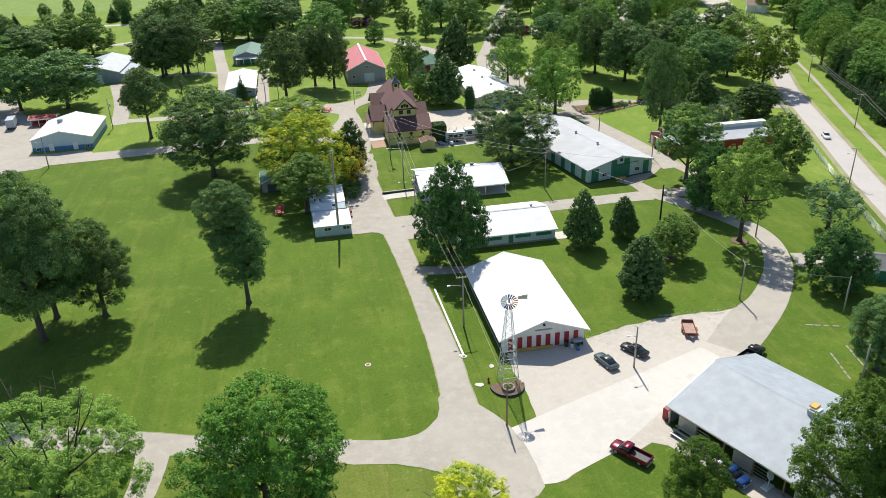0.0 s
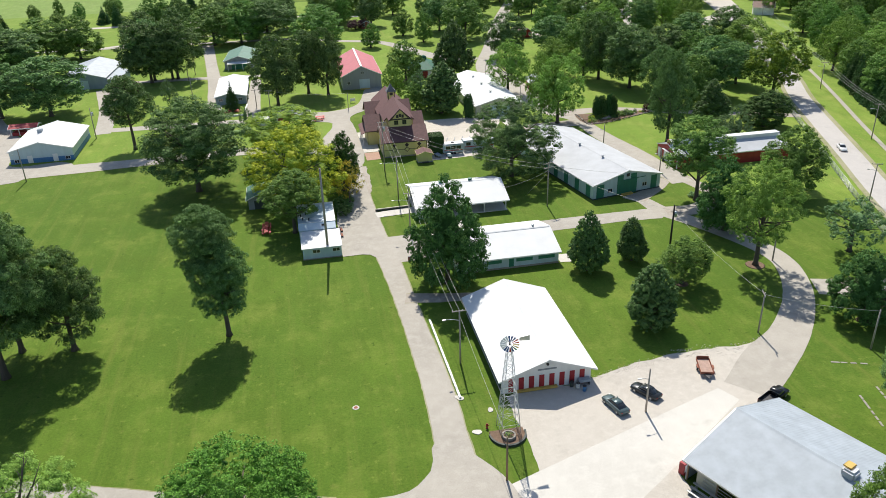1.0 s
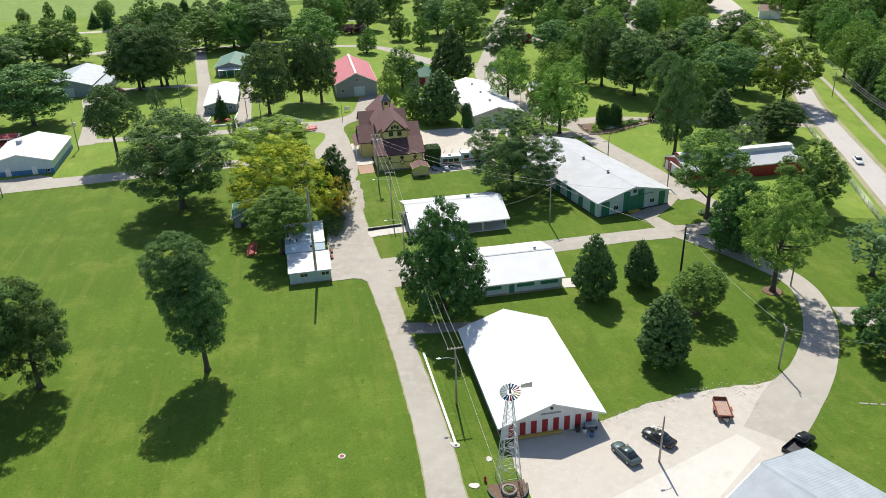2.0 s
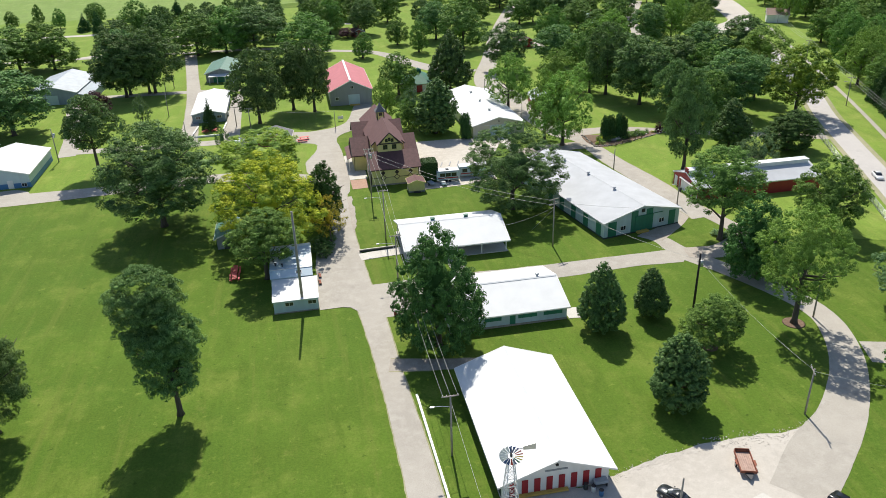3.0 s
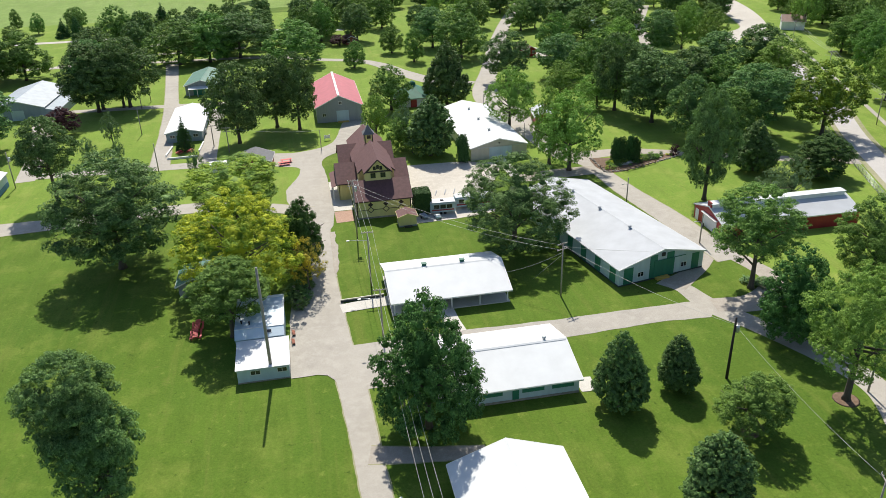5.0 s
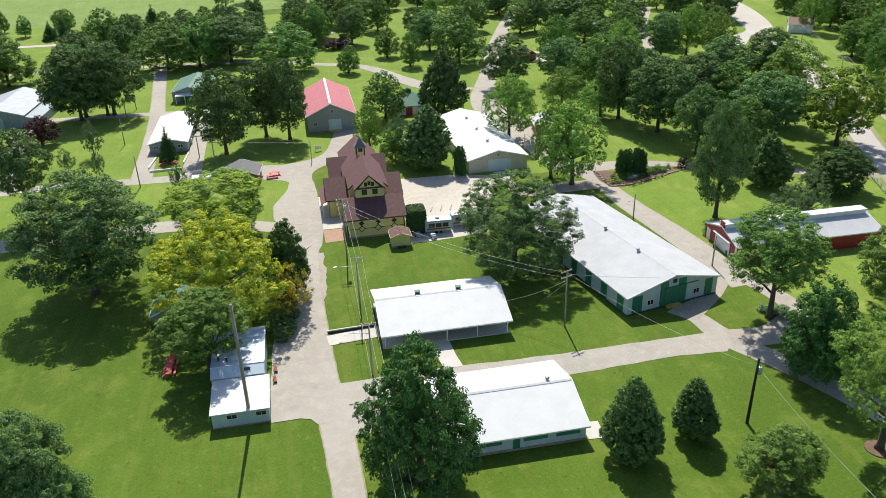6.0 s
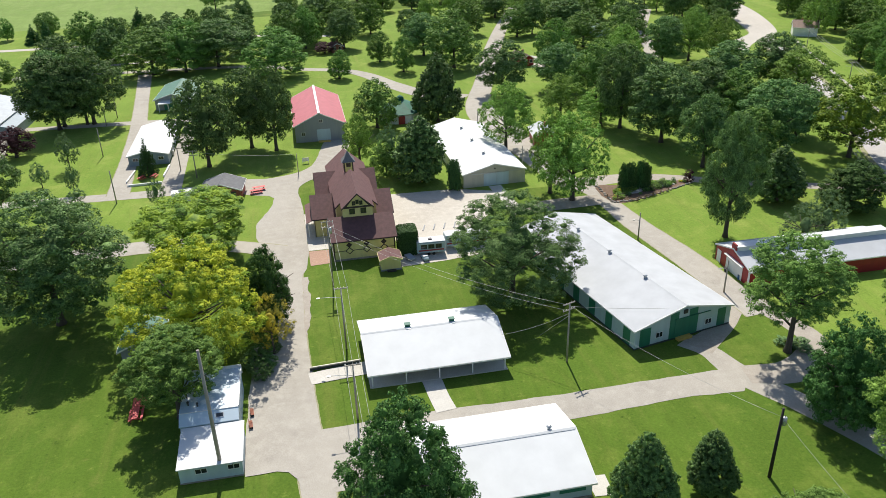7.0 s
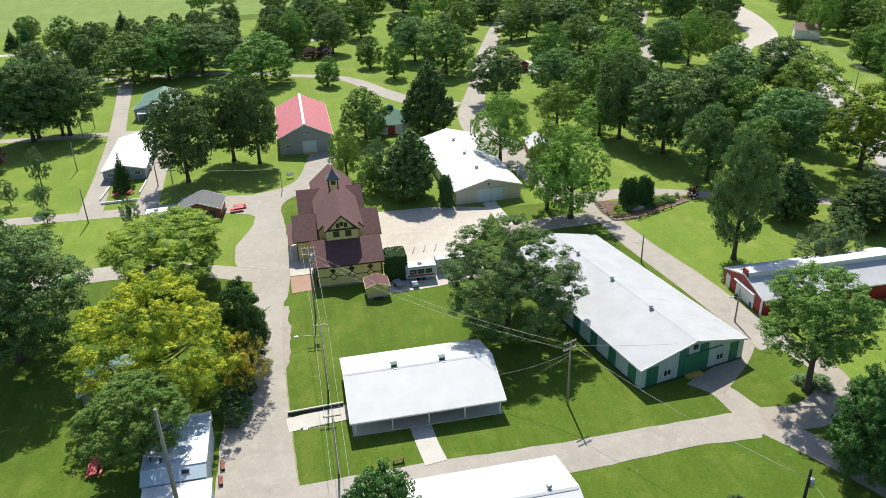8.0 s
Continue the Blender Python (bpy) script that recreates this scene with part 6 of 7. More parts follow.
def car(name, x, y, rot, paint, label, tall=1.0):
    """A saloon with its nose at +y."""
    c_ = thing(name, x, y, rot=rot, label=label, category="car")
    z = 1.0 * tall
    part("body", shell([(-2.42, 0.72, 0.35, 0.78 * z), (-2.3, 0.86, 0.25, 0.92 * z), (-1.3, 0.91, 0.2, 0.95 * z), (0.9, 0.91, 0.2, 0.93 * z), (1.9, 0.87, 0.22, 0.82 * z), (2.35, 0.74, 0.3, 0.66 * z), (2.45, 0.62, 0.38, 0.58 * z)]), paint, c_)
    part("glasshouse", shell([(-1.75, 0.70, 0.90 * z, 0.95 * z), (-1.0, 0.66, 0.90 * z, 1.38 * z), (0.25, 0.66, 0.90 * z, 1.40 * z), (1.1, 0.72, 0.88 * z, 0.93 * z)]), GLASS, c_, "dark tinted windows")
    part("roof", shell([(-1.02, 0.60, 1.37 * z, 1.43 * z), (-0.4, 0.62, 1.40 * z, 1.47 * z), (0.28, 0.60, 1.38 * z, 1.43 * z)]), paint, c_)
    for sx in (-1, 1):
        part("headlight", box(sx * 0.62 - 0.16, sx * 0.62 + 0.16, 2.2, 2.4, 0.52 * z, 0.66 * z, 0.03), STEEL, c_, "clear headlight")
        part("taillight", box(sx * 0.66 - 0.14, sx * 0.66 + 0.14, -2.42, -2.3, 0.66 * z, 0.82 * z, 0.02), RED, c_, "red taillight")
        part("mirror", box(sx * 0.98 - 0.08, sx * 0.98 + 0.08, 0.75, 0.9, 0.92 * z, 1.03 * z, 0.02), paint, c_)
        for yy in (-1.42, 1.42):
            wheel(c_, sx * 0.82, yy)
    return c_


def pickup(x, y, rot, paint, label, empty=True):
    """A pickup truck with its nose at +y."""
    c_ = thing("pickup_truck", x, y, rot=rot, label=label, category="truck")
    part("body", shell([(0.15, 0.96, 0.42, 1.12), (1.5, 0.97, 0.42, 1.13), (2.5, 0.94, 0.45, 1.05), (2.85, 0.84, 0.48, 0.95)]), paint, c_)
    part("bed_floor", box(-0.92, 0.92, -2.8, 0.16, 0.52, 0.72), DARKSTEEL, c_, "dark bed liner")
    for sx in (-1, 1):
        part("bed_side", box(sx * 0.92 - 0.06, sx * 0.92 + 0.06, -2.8, 0.18, 0.45, 1.16, 0.03), paint, c_)
    part("tailgate", box(-0.88, 0.88, -2.86, -2.76, 0.5, 1.14, 0.03), paint, c_)
    part("bumper", box(-0.95, 0.95, -3.02, -2.86, 0.42, 0.6, 0.04), STEEL, c_, "chrome rear bumper")
    part("front_bumper", box(-0.9, 0.9, 2.85, 3.0, 0.42, 0.66, 0.04), STEEL, c_)
    part("cab_glass", shell([(-0.05, 0.78, 1.05, 1.62), (0.1, 0.80, 1.05, 1.70), (1.0, 0.79, 1.05, 1.70), (1.75, 0.84, 1.05, 1.12)]), GLASS, c_, "dark cab windows")
    part("cab_roof", shell([(-0.1, 0.74, 1.66, 1.76), (0.4, 0.76, 1.70, 1.82), (1.05, 0.72, 1.67, 1.75)]), paint, c_)
    for sx in (-1, 1):
        part("headlight", box(sx * 0.66 - 0.16, sx * 0.66 + 0.16, 2.72, 2.88, 0.72, 0.92, 0.03), STEEL, c_, "clear headlight")
        part("taillight", box(sx * 0.9 - 0.06, sx * 0.9 + 0.06, -2.88, -2.78, 0.75, 1.05, 0.02), RED, c_, "red taillight")
        for yy in (-1.75, 1.8):
            wheel(c_, sx * 0.84, yy, 0.39, 0.26)
    if not empty:
        for k, (a, b) in enumerate(((-0.4, -1.6), (0.3, -1.0), (0.1, -2.1))):
            part("load_box", box(a - 0.3, a + 0.3, b - 0.25, b + 0.25, 0.72, 1.1 + 0.08 * k, 0.04), (WHITE, BRICK, TAN)[k], c_, "boxes in the bed")
    return c_


def paint(name, rgb, metal=0.3):
    return plain(name, rgb, 0.25, metal, 0.6)


car("car", 43.9, 81.6, 16, paint("grey_green_paint", (0.10, 0.145, 0.15)), "grey-green saloon car on the gravel lot")
car("car", 49.6, 83.6, 32, paint("dark_grey_paint", (0.035, 0.04, 0.045)), "dark charcoal saloon car on the gravel lot")
pickup(67.2, 77.9, -62, paint("black_paint", (0.012, 0.013, 0.015)), "black pickup truck parked behind the shed")
car("car", 147.9, 173.5, 158, paint("white_car_paint", (0.75, 0.76, 0.77), 0.0), "white saloon car on the highway")
pickup(38.9, 60.3, 36, paint("maroon_paint", (0.19, 0.012, 0.035)), "maroon pickup truck at the grass edge")
pickup(49.6, 54.0, 204, paint("blue_truck_paint", (0.02, 0.07, 0.24)), "dark blue pickup truck with a loaded bed", False)
tk = thing("box_truck", -94.6, 257.5, rot=8, label="grey box truck on the asphalt lot", category="truck")
part("cab", shell([(-1.0, 1.1, 0.6, 2.2), (0.2, 1.1, 0.6, 2.3), (1.0, 1.05, 0.6, 1.5)]), BLUEGREY, tk)
part("load_body", box(-1.25, 1.25, 0.9 - 8.0, -1.1, 0.9, 3.4, 0.06), GREY_METAL, tk)
for sx in (-1, 1):
    for yy in (0.2, -4.2, -5.6):
        wheel(tk, sx * 1.05, yy, 0.48, 0.3)

tr_ = thing("flat_trailer", 61.2, 87.3, rot=-17, label="rusty red flat trailer with low sides", category="trailer")
for k in range(7):
    part("deck_board", box(-0.93 + k * 0.268, -0.93 + k * 0.268 + 0.25, -1.9, 1.9, 0.58, 0.65), TRAILERDECK, tr_)
for x0, x1, y0, y1 in ((-1.03, -0.95, -1.95, 1.95), (0.95, 1.03, -1.95, 1.95), (-1.03, 1.03, 1.95, 2.03), (-1.03, 1.03, -2.03, -1.95)):
    part("side_rail", box(x0, x1, y0, y1, 0.5, 0.92), RUST, tr_, "rusty red side rail")
part("tailgate", box(-0.95, 0.95, 2.03, 2.12, 0.5, 1.15, 0.02), RUST, tr_, "raised rusty tailgate")
for sx in (-1, 1):
    wheel(tr_, sx * 1.2, -0.2, 0.34, 0.2)
    part("mudguard", box(sx * 1.2 - 0.13, sx * 1.2 + 0.13, -0.7, 0.3, 0.72, 0.78, 0.02), RUST, tr_)
part("drawbar", prism([(-0.6, -2.0, 0.5), (0.6, -2.0, 0.5), (0.05, -3.2, 0.5), (-0.05, -3.2, 0.5)], (0, 0, 0.1)), DARKSTEEL, tr_)


def camper(x, y, rot, l, label):
    cp = thing("camper", x, y, rot=rot, label=label, category="camper")
    part("body", box(-l / 2, l / 2, -1.25, 1.25, 0.55, 2.95, 0.12), PALEBLUE, cp)
    part("roof", box(-l / 2 + 0.02, l / 2 - 0.02, -1.27, 1.27, 2.93, 3.06, 0.04), WHITE_ROOF, cp, "white camper roof")
    part("stripe", box(-l / 2 + 0.3, l / 2 - 0.3, -1.275, -1.252, 1.05, 1.35), RED, cp, "red side stripe")
    for k in range(3):
        window(cp, -l / 2 + 1.4 + k * (l - 2.8) / 2, -1.25, 1.65, 1.1, 0.75, frame=DARKTRIM)
    part("roof_hatch", box(-0.5, 0.3, -0.4, 0.4, 3.06, 3.25, 0.05), DARKSTEEL, cp, "dark roof hatch")
    part("awning", box(-l / 2 + 0.4, l / 2 - 0.4, -1.42, -1.26, 2.6, 2.78, 0.04), WHITE, cp)
    for xx in (-0.5, 0.5):
        for sy in (-1, 1):
            part("wheel", tube([(xx, sy * 1.1 - 0.1, 0.33), (xx, sy * 1.1 + 0.1, 0.33)], [0.33, 0.33], 12), TYRE, cp)
    part("jack", bar((l / 2 - 0.6, 0, 0), (l / 2 - 0.6, 0, 0.6), 0.05), STEEL, cp)


camper(43.9, 199.6, -2, 5.8, "pale camper trailer with red stripe and white roof")
camper(51.7, 201.5, 0, 9.0, "pale camper trailer under the oak")
cart = thing("golf_cart", 42.2, 196.8, rot=10, label="pale blue utility cart beside the camper", category="cart")
part("body", shell([(-1.2, 0.55, 0.3, 0.75), (0.2, 0.6, 0.3, 0.8), (1.2, 0.5, 0.3, 0.6)]), PALEBLUE, cart)
part("seat", box(-0.5, 0.5, -0.5, 0.0, 0.75, 1.0, 0.05), WHITE, cart)
for sx in (-0.5, 0.5):
    for yy in (-0.8, 0.8):
        wheel(cart, sx, yy, 0.24, 0.18)
mw_ = thing("boat_trailer", 39.3, 197.6, rot=18, label="small grey trailer with tongue", category="trailer")
part("bed", box(-0.7, 0.7, -1.3, 1.3, 0.45, 0.75, 0.05), GREY_METAL, mw_)
part("tongue", bar((0, -1.3, 0.5), (0, -2.3, 0.45), 0.05), STEEL, mw_)
for sx in (-0.8, 0.8):
    wheel(mw_, sx, 0, 0.3, 0.18)
for k in range(4):
    st = thing("parking_block", 44.6 + k * 2.3, 211.6, rot=72, label="grey concrete parking block on the yard", category="kerb", group="parking blocks")
    part("block", box(-1.5, 1.5, -0.12, 0.12, 0, 0.22, 0.03), GREY_WALL, st)

# ---- small things ----


def barrel(x, y, material, label):
    b = thing("barrel", x, y, label=label, category="barrel")
    part("drum", tube([(0, 0, 0), (0, 0, 0.28), (0, 0, 0.32), (0, 0, 0.6), (0, 0, 0.64), (0, 0, 0.9)], [0.29, 0.29, 0.31, 0.29, 0.31, 0.29], 14), material, b)
    part("rim", tube([(0, 0, 0.88), (0, 0, 0.93)], [0.31, 0.31], 14), DARKSTEEL, b)


barrel(40.2, 87.3, WHITE, "white drum by the hall doors")
barrel(40.9, 86.4, BLUE, "bright blue drum on the gravel")
barrel(39.4, 87.9, DARK_AND_SHADE, "dark drum by the hall doors")
barrel(21.6, 136.3, BRICK, "brown litter drum at the lawn corner")
barrel(98.0, 174.2, BLUE, "blue drum beside the red shed")
barrel(97.2, 177.6, DARK_AND_SHADE, "dark bin beside the red shed")
cab_ = thing("tool_cart", 41.4, 88.0, label="grey cart with clutter by the hall", category="cart")
part("tray", box(-0.9, 0.9, -0.4, 0.4, 0.6, 1.1, 0.04), GREY_METAL, cab_)
for xx in (-0.8, 0.8):
    part("leg", box(xx - 0.05, xx + 0.05, -0.35, 0.35, 0, 0.6), DARKSTEEL, cab_)
vm = thing("drinks_cabinet", 47.2, 66.7, rot=24.5, label="red drinks cabinet at the shed corner", category="cabinet")
part("case", box(-0.5, 0.5, -0.45, 0.45, 0, 1.85, 0.05), RED, vm)
part("front_panel", box(-0.42, 0.42, -0.5, -0.452, 0.6, 1.7), WHITE, vm)
bl = thing("bleacher", 47.6, 61.2, rot=-65, label="small pale aluminium bleacher beside the shed", category="bleacher")
for k in range(3):
    part("plank", box(-2.6, 2.6, -0.7 + k * 0.6, -0.35 + k * 0.6, 0.4 + 0.28 * k, 0.46 + 0.28 * k), STEEL, bl, "aluminium plank")
for xx in (-2.2, 0, 2.2):
    part("support", prism([(xx, -0.75, 0), (xx, 1.0, 0), (xx, 1.0, 0.95), (xx, -0.75, 0.38)], (0.06, 0, 0)), STEEL, bl)
hp = thing("basketball_stand", 53.4, 51.0, rot=205, label="white portable stand with round top", category="stand")
part("base", box(-0.8, 0.8, -0.5, 0.5, 0, 0.25, 0.05), WHITE, hp)
part("mast", bar((0, 0, 0.2), (0, 0.2, 2.0), 0.07), WHITE, hp)
part("disc", tube([(0, 0.1, 2.1), (0, 0.18, 2.15)], [0.62, 0.62], 16), WHITE, hp)
mh = thing("manhole_cover", 6.3, 90.2, label="pale concrete manhole ring in the lawn", category="manhole")
part("ring", tube([(0, 0, 0), (0, 0, 0.06)], [0.55, 0.5], 16), CONCRETE, mh)
part("lid", tube([(0, 0, 0.06), (0, 0, 0.08)], [0.32, 0.3], 16), RUST, mh)
sg = thing("notice_board", 21.0, 261.0, rot=8, label="white notice board on two posts", category="sign")
part("board", box(-0.9, 0.9, -0.04, 0.04, 0.6, 1.6), WHITE, sg)
for xx in (-0.8, 0.8):
    part("post", box(xx - 0.05, xx + 0.05, -0.05, 0.05, 0, 1.7), WHITE, sg)
wt = thing("food_trailer", -9.2, 241.5, rot=5, label="white food trailer with open flap", category="trailer")
part("body", box(-2.4, 2.4, -1.4, 1.4, 0.4, 2.7, 0.12), WHITE, wt)
part("flap", prism([(-1.6, -1.42, 2.3), (1.6, -1.42, 2.3), (1.6, -2.3, 2.6), (-1.6, -2.3, 2.6)], (0, 0, 0.06)), WHITE, wt)
part("roof_unit", box(-0.6, 0.4, -0.4, 0.4, 2.7, 3.05, 0.05), PALE_ROOF, wt)
for sy in (-1, 1):
    part("wheel", tube([(0, sy * 1.25 - 0.1, 0.33), (0, sy * 1.25 + 0.1, 0.33)], [0.33, 0.33], 12), TYRE, wt)
for x, y, r_ in ((-24.4, 262.3, 84), (-15.6, 264.6, 86), (-20.0, 255.6, 2)):
    wb_ = thing("low_wall", x, y, rot=r_, label="low white block wall round the small garden", category="wall")
    part("blocks", box(-4.2, 4.2, -0.2, 0.2, 0, 0.55, 0.03), WHITE, wb_)

# highway fence
fence = [(114.5, 103.5), (124.8, 132.5), (142.7, 176.9), (156.2, 211.1), (166, 236)]
fn = thing("chain_link_fence", 114.5, 103.5, label="grey chain-link fence along the highway", category="fence")
for (x0, y0), (x1, y1) in zip(fence, fence[1:]):
    a, b = Vector((x0 - 114.5, y0 - 103.5, 0)), Vector((x1 - 114.5, y1 - 103.5, 0))
    n = int((b - a).length / 3.0)
    for k in range(n):
        p = a.lerp(b, k / n)
        part("post", bar(p, p + Vector((0, 0, 1.85)), 0.05), STEEL, fn)
    bm = bmesh.new()
    for z in [0.15 + 0.17 * j for j in range(10)]:
        add_tube(bm, [a + Vector((0, 0, z)), b + Vector((0, 0, z))], [0.018, 0.018], 4)
    m_ = int((b - a).length / 0.45)
    for k in range(m_):
        p, q = a.lerp(b, k / m_), a.lerp(b, (k + 1) / m_)
        add_tube(bm, [p + Vector((0, 0, 0.1)), q + Vector((0, 0, 1.75))], [0.012, 0.012], 3)
    tagged(part("chain_link", bm, STEEL, fn), kind="stuff")
    part("top_rail", bar(a + Vector((0, 0, 1.8)), b + Vector((0, 0, 1.8)), 0.035), STEEL, fn)

# garden behind the barn
rng = random.Random(4)
for k in range(34):
    f = k / 33
    pts_ = [(89.8, 225), (89.8, 214.5), (95.7, 214.3), (105.7, 218.2), (113, 221.3)]
    i = min(int(f * 4), 3)
    u = f * 4 - i
    x, y = pts_[i][0] + (pts_[i + 1][0] - pts_[i][0]) * u, pts_[i][1] + (pts_[i + 1][1] - pts_[i][1]) * u
    st = thing("garden_stone", x + rng.uniform(-0.2, 0.2), y + rng.uniform(-0.2, 0.2), rot=rng.uniform(0, 360), label="rough grey edging stone of the garden", category="stone", group="garden edging stones")
    bm = bmesh.new()
    bmesh.ops.create_icosphere(bm, subdivisions=1, radius=1.0)
    for v in bm.verts:
        v.co = Vector((v.co.x * rng.uniform(0.35, 0.55), v.co.y * rng.uniform(0.25, 0.4), 0.15 + v.co.z * rng.uniform(0.2, 0.32)))
    part("stone", bm, STONE, st)
for k in range(26):
    x = rng.uniform(90.5, 110)
    y = 215.5 + (x - 90) * 0.28 + rng.uniform(0.3, 6.5 - (x - 90) * 0.22)
    bush(x, y, rng.uniform(0.6, 1.6), rng.uniform(0.5, 1.2), rng.choice((MAPLE, LIME, OAK, SILVER)), "leafy garden shrub in the mulched bed")
bush(112.6, 222.0, 3.2, 1.3, PURPLE, "dark reddish shrub at the garden end")
rf = thing("rail_fence", 95.7, 213.9, rot=21.5, label="weathered split-rail garden fence", category="fence")
for k in range(5):
    part("post", box(k * 2.5 - 0.08, k * 2.5 + 0.08, -0.08, 0.08, 0, 1.05), TIMBER, rf)
for z in (0.4, 0.8):
    part("rail", bar((0, 0, z), (10, 0, z), 0.06), TIMBER, rf)
for x, y, h, r_ in ((10.4, 163.5, 2.4, 1.8), (11.2, 166.4, 2.0, 1.7), (10.2, 169.2, 2.6, 1.9), (12.0, 170.5, 1.6, 1.4), (8.6, 166.5, 2.8, 1.7)):
    bush(x, y, h, r_, OAK, "dark shrub beside the trailer shed")
for x, y in ((94.2, 151.5), (95.6, 150.3), (93.2, 153.0), (96.2, 152.2)):
    bush(x, y, 1.2, 1.2, SILVER, "low grey-green plants under the tree")
for x, y, r_ in ((70.6, 113.9, 1.3), (58.5, 101.3, 0.9), (88.1, 117.4, 1.9), (94.6, 94.3, 1.2)):
    mu = thing("mulch_ring", x, y, label="ring of brown mulch round a trunk", category="mulch", kind="structure")
    part("mulch", tube([(0, 0, 0), (0, 0, 0.07)], [r_, r_ * 0.85], 18), EARTH, mu)
bush(95.4, 93.2, 1.0, 1.1, PURPLE, "dark red shrub under a tree")
# slabs on the grass stand in for the glints of a shiny wire
for x0, y0, x1, y1, n in ((81.5, 84.6, 87.1, 82.7, 4), (80.2, 76.0, 78.6, 68.9, 6), (84.0, 77.3, 82.7, 70.5, 6)):
    fs = thing("wire_glint_slabs", x0, y0, label="broken line of slabs standing for a wire's glints", category="paving", kind="structure")
    for k in range(n):
        f = k / n
        m = Matrix.Translation(((x1 - x0) * f, (y1 - y0) * f, 0)) @ Matrix.Rotation(math.atan2(y1 - y0, x1 - x0), 4, "Z")
        bm = bmesh.new()
        add_box(bm, 0, math.hypot(x1 - x0, y1 - y0) / n * rng.uniform(0.6, 0.9), -0.16, 0.16, 0, 0.04, m)
        part("slab", bm, STONE, fs)

# loose stones along the edge of the gravel lot
fringe = spline([(42.4, 89.0), (51.2, 91.0), (60.7, 92.2), (71.3, 92.0), (76.5, 94.4)], 0.5)
stone_rng = random.Random(77)
bm = bmesh.new()
for k in range(700):
    p = fringe[stone_rng.randrange(len(fringe))]
    heap = 0.5 < (p.x - 42) / 35 < 0.82
    cx, cy = p.x + stone_rng.gauss(0, 0.6), p.y + stone_rng.gauss(-0.35, 0.55 if not heap else 0.8)
    s_ = stone_rng.uniform(0.03, 0.08) * (1.5 if heap else 1.0)
    h_ = s_ * stone_rng.uniform(0.2, 0.5) + 0.045
    n_ = stone_rng.choice((5, 6, 7))
    ring = [(cx + s_ * stone_rng.uniform(0.7, 1.2) * math.cos(6.283 * i / n_), cy + s_ * stone_rng.uniform(0.7, 1.2) * math.sin(6.283 * i / n_)) for i in range(n_)]
    lo_ = [bm.verts.new((x, y, 0)) for x, y in ring]
    hi_ = [bm.verts.new((cx + (x - cx) * 0.7, cy + (y - cy) * 0.7, h_)) for x, y in ring]
    bm.faces.new(hi_)
    for i in range(n_):
        bm.faces.new((lo_[i], lo_[(i + 1) % n_], hi_[(i + 1) % n_], hi_[i]))
tagged(new("loose_stones", mesh_of(bm, "loose_stones", GRAVEL)), "pale loose stones along the edge of the lot", "stones", "", "stuff")

# planting in the garden bed
bed_rng = random.Random(31)
kinds_ = ((LIME, "low pale green shrub in the garden"), (MAPLE, "low mid-green shrub in the garden"), (SILVER, "grey-green leafy perennial in mulch"), (YELLOW, "yellow-green leafy perennial in mulch"))
for k in range(26):
    u_ = bed_rng.random()
    x = 90.6 + 21.0 * u_
    y = 215.2 + 6.2 * u_ + bed_rng.uniform(0.2, 5.5 - 4.2 * u_)
    mat_, lab_ = kinds_[k % 4]
    r_ = bed_rng.uniform(0.35, 0.85)
    bush(x, y, r_ * bed_rng.uniform(1.0, 1.7), r_, mat_, lab_)
patch("garden_path", [(93.0, 218.0), (97.5, 218.4), (100.5, 219.6), (99.5, 220.6), (95.5, 220.0), (92.6, 219.6)], GRAVEL, "pale gravel patch in the garden bed", "pavement", 0.3)

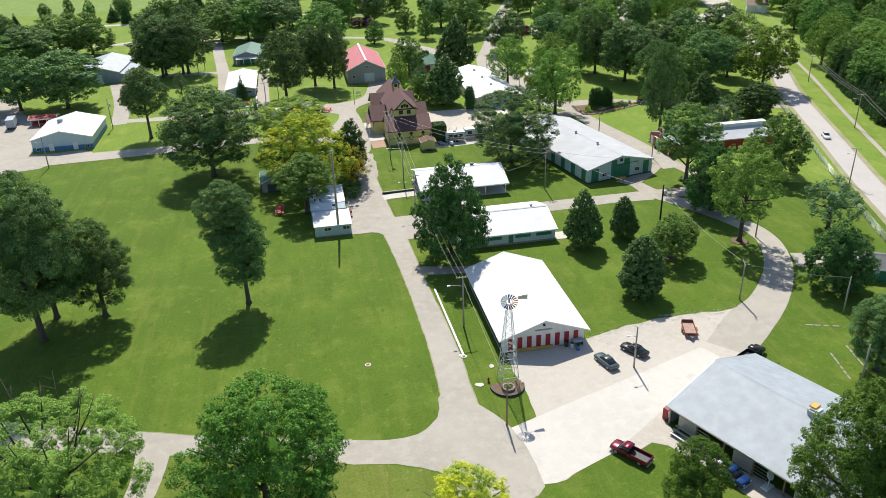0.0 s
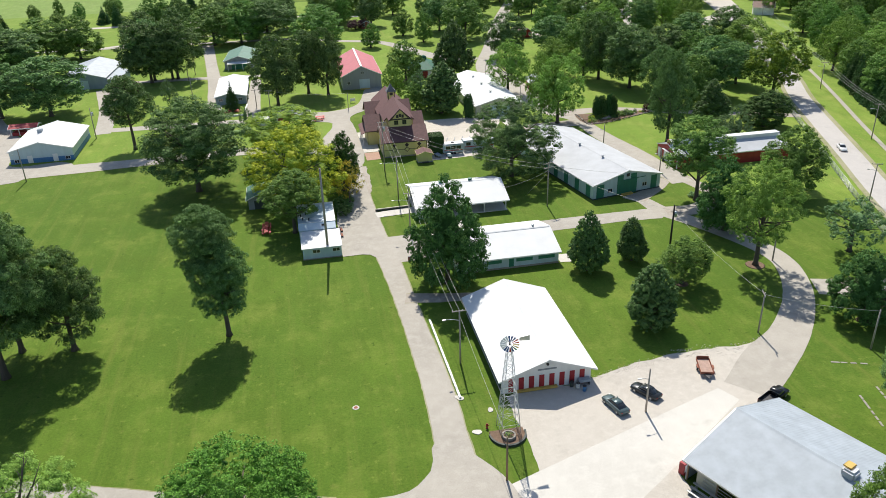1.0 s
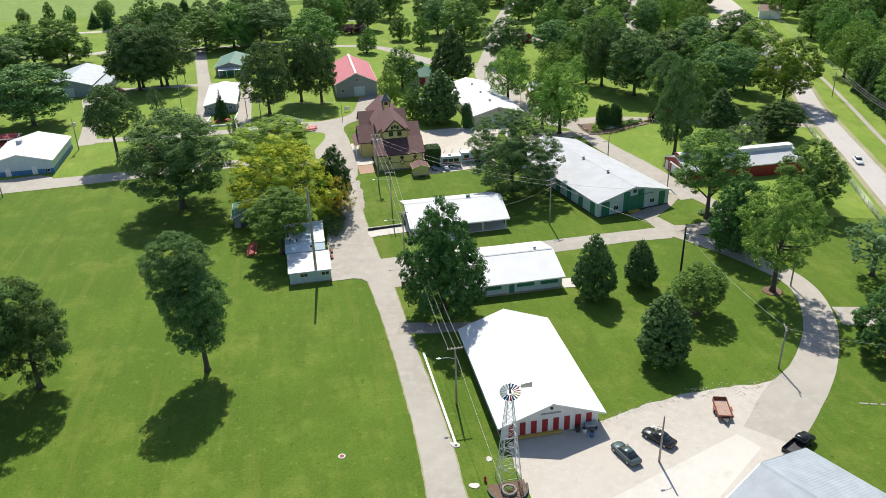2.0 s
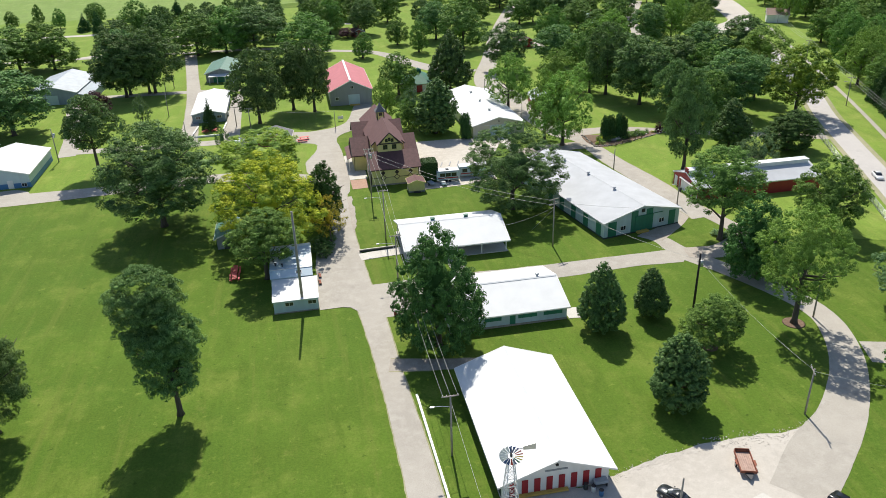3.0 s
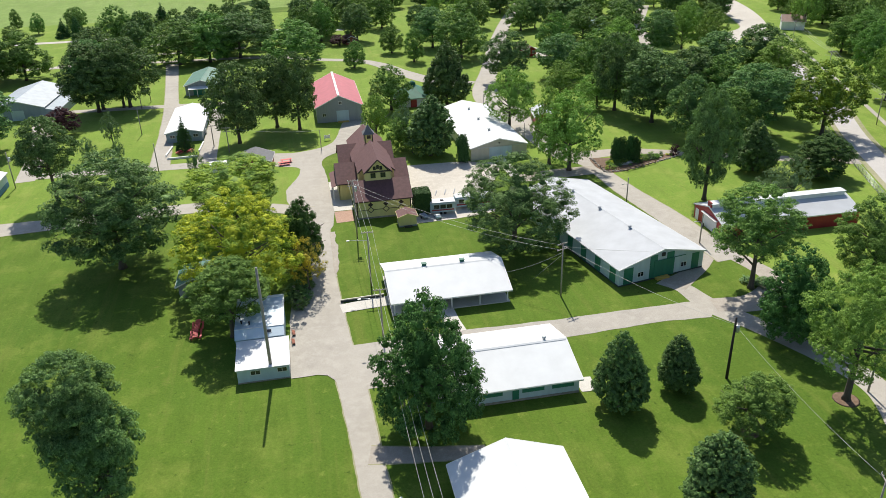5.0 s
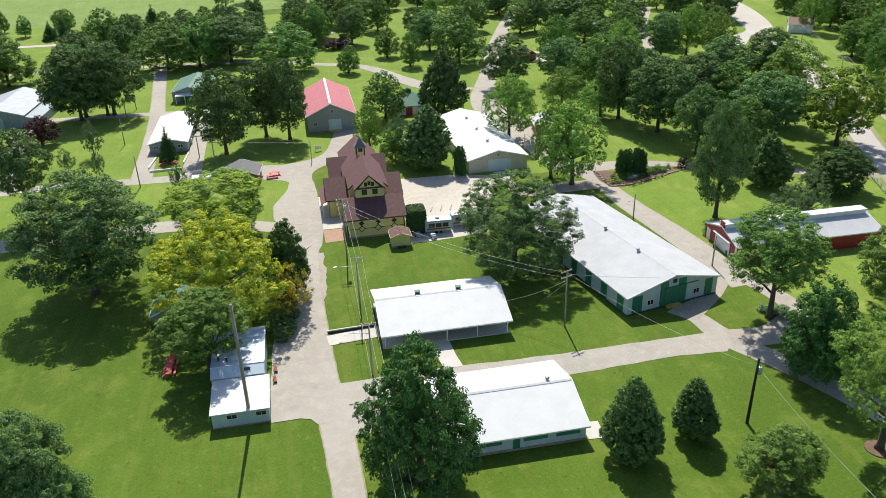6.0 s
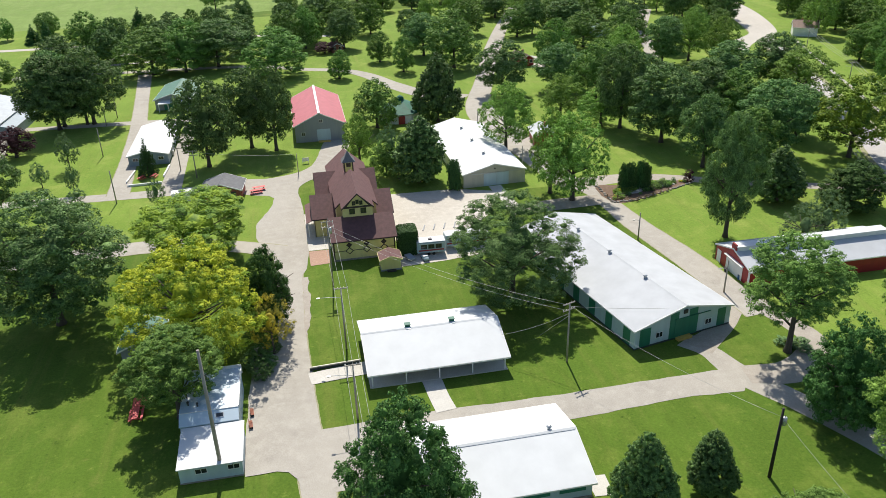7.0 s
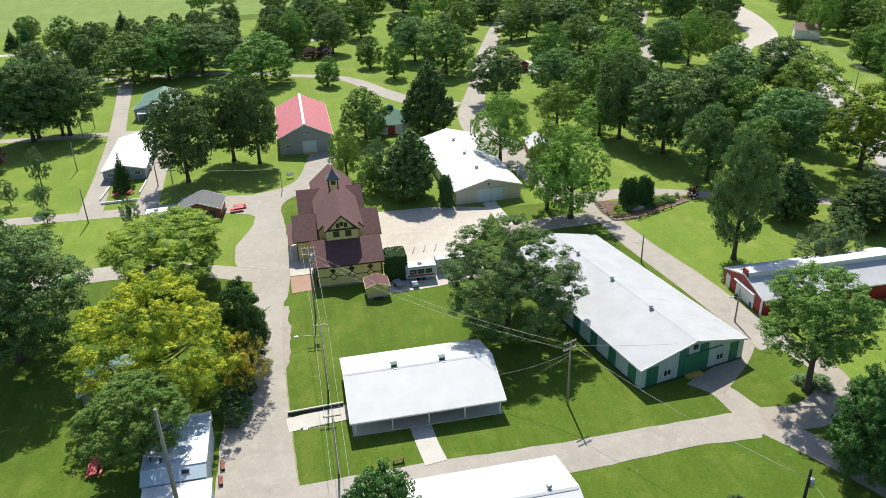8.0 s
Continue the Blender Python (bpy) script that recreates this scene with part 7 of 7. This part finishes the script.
hy = thing("fire_hydrant", 24.3, 81.2, label="small red fire hydrant on the grass", category="hydrant")
part("barrel", tube([(0, 0, 0), (0, 0, 0.06), (0, 0, 0.07), (0, 0, 0.62), (0, 0, 0.66)], [0.2, 0.2, 0.14, 0.14, 0.18], 10), RED, hy)
part("bonnet", tube([(0, 0, 0.66), (0, 0, 0.78), (0, 0, 0.86)], [0.17, 0.13, 0.04], 10), RED, hy)
for sx in (-1, 1):
    part("outlet", bar((0, 0, 0.48), (sx * 0.26, 0, 0.48), 0.07, 8), RED, hy)
for x, y, w, d in ((25.8, 85.1, 1.1, 0.8), (22.7, 80.7, 1.0, 1.5), (21.9, 89.0, 1.0, 1.6)):
    fl = thing("flagstone", x, y, rot=(x * 31) % 90, label="pale worn flagstone set in the grass", category="stone")
    outline = [(w * 0.5 * math.cos(a) * (1 + 0.18 * math.sin(3 * a + x)), d * 0.5 * math.sin(a), 0) for a in [2 * math.pi * k / 9 for k in range(9)]]
    part("slab", prism(outline, (0, 0, 0.09)), CONCRETE, fl)
rf2 = thing("rail_fence", 95.3, 213.6, rot=146, label="weathered split-rail garden fence", category="fence")
for k in range(4):
    part("post", box(k * 2.3 - 0.08, k * 2.3 + 0.08, -0.08, 0.08, 0, 1.05), TIMBER, rf2)
for z in (0.4, 0.8):
    part("rail", bar((0, 0, z), (6.9, 0, z), 0.06), TIMBER, rf2)
rock_rng = random.Random(12)
for k in range(22):
    u_ = rock_rng.random()
    rk = thing("garden_stone", 91.0 + 19 * u_, 216.2 + 5.6 * u_ + rock_rng.uniform(0, 4.2 - 3.6 * u_), rot=rock_rng.uniform(0, 360), label="pale limestone rock among garden plants", category="stone", group="garden rocks")
    bm = bmesh.new()
    bmesh.ops.create_icosphere(bm, subdivisions=1, radius=1.0)
    w_ = rock_rng.uniform(0.35, 0.8)
    for v in bm.verts:
        v.co = Vector((v.co.x * w_ * rock_rng.uniform(0.8, 1.2), v.co.y * w_ * rock_rng.uniform(0.5, 0.9), 0.12 + v.co.z * rock_rng.uniform(0.2, 0.35)))
    part("stone", bm, CONCRETE, rk)
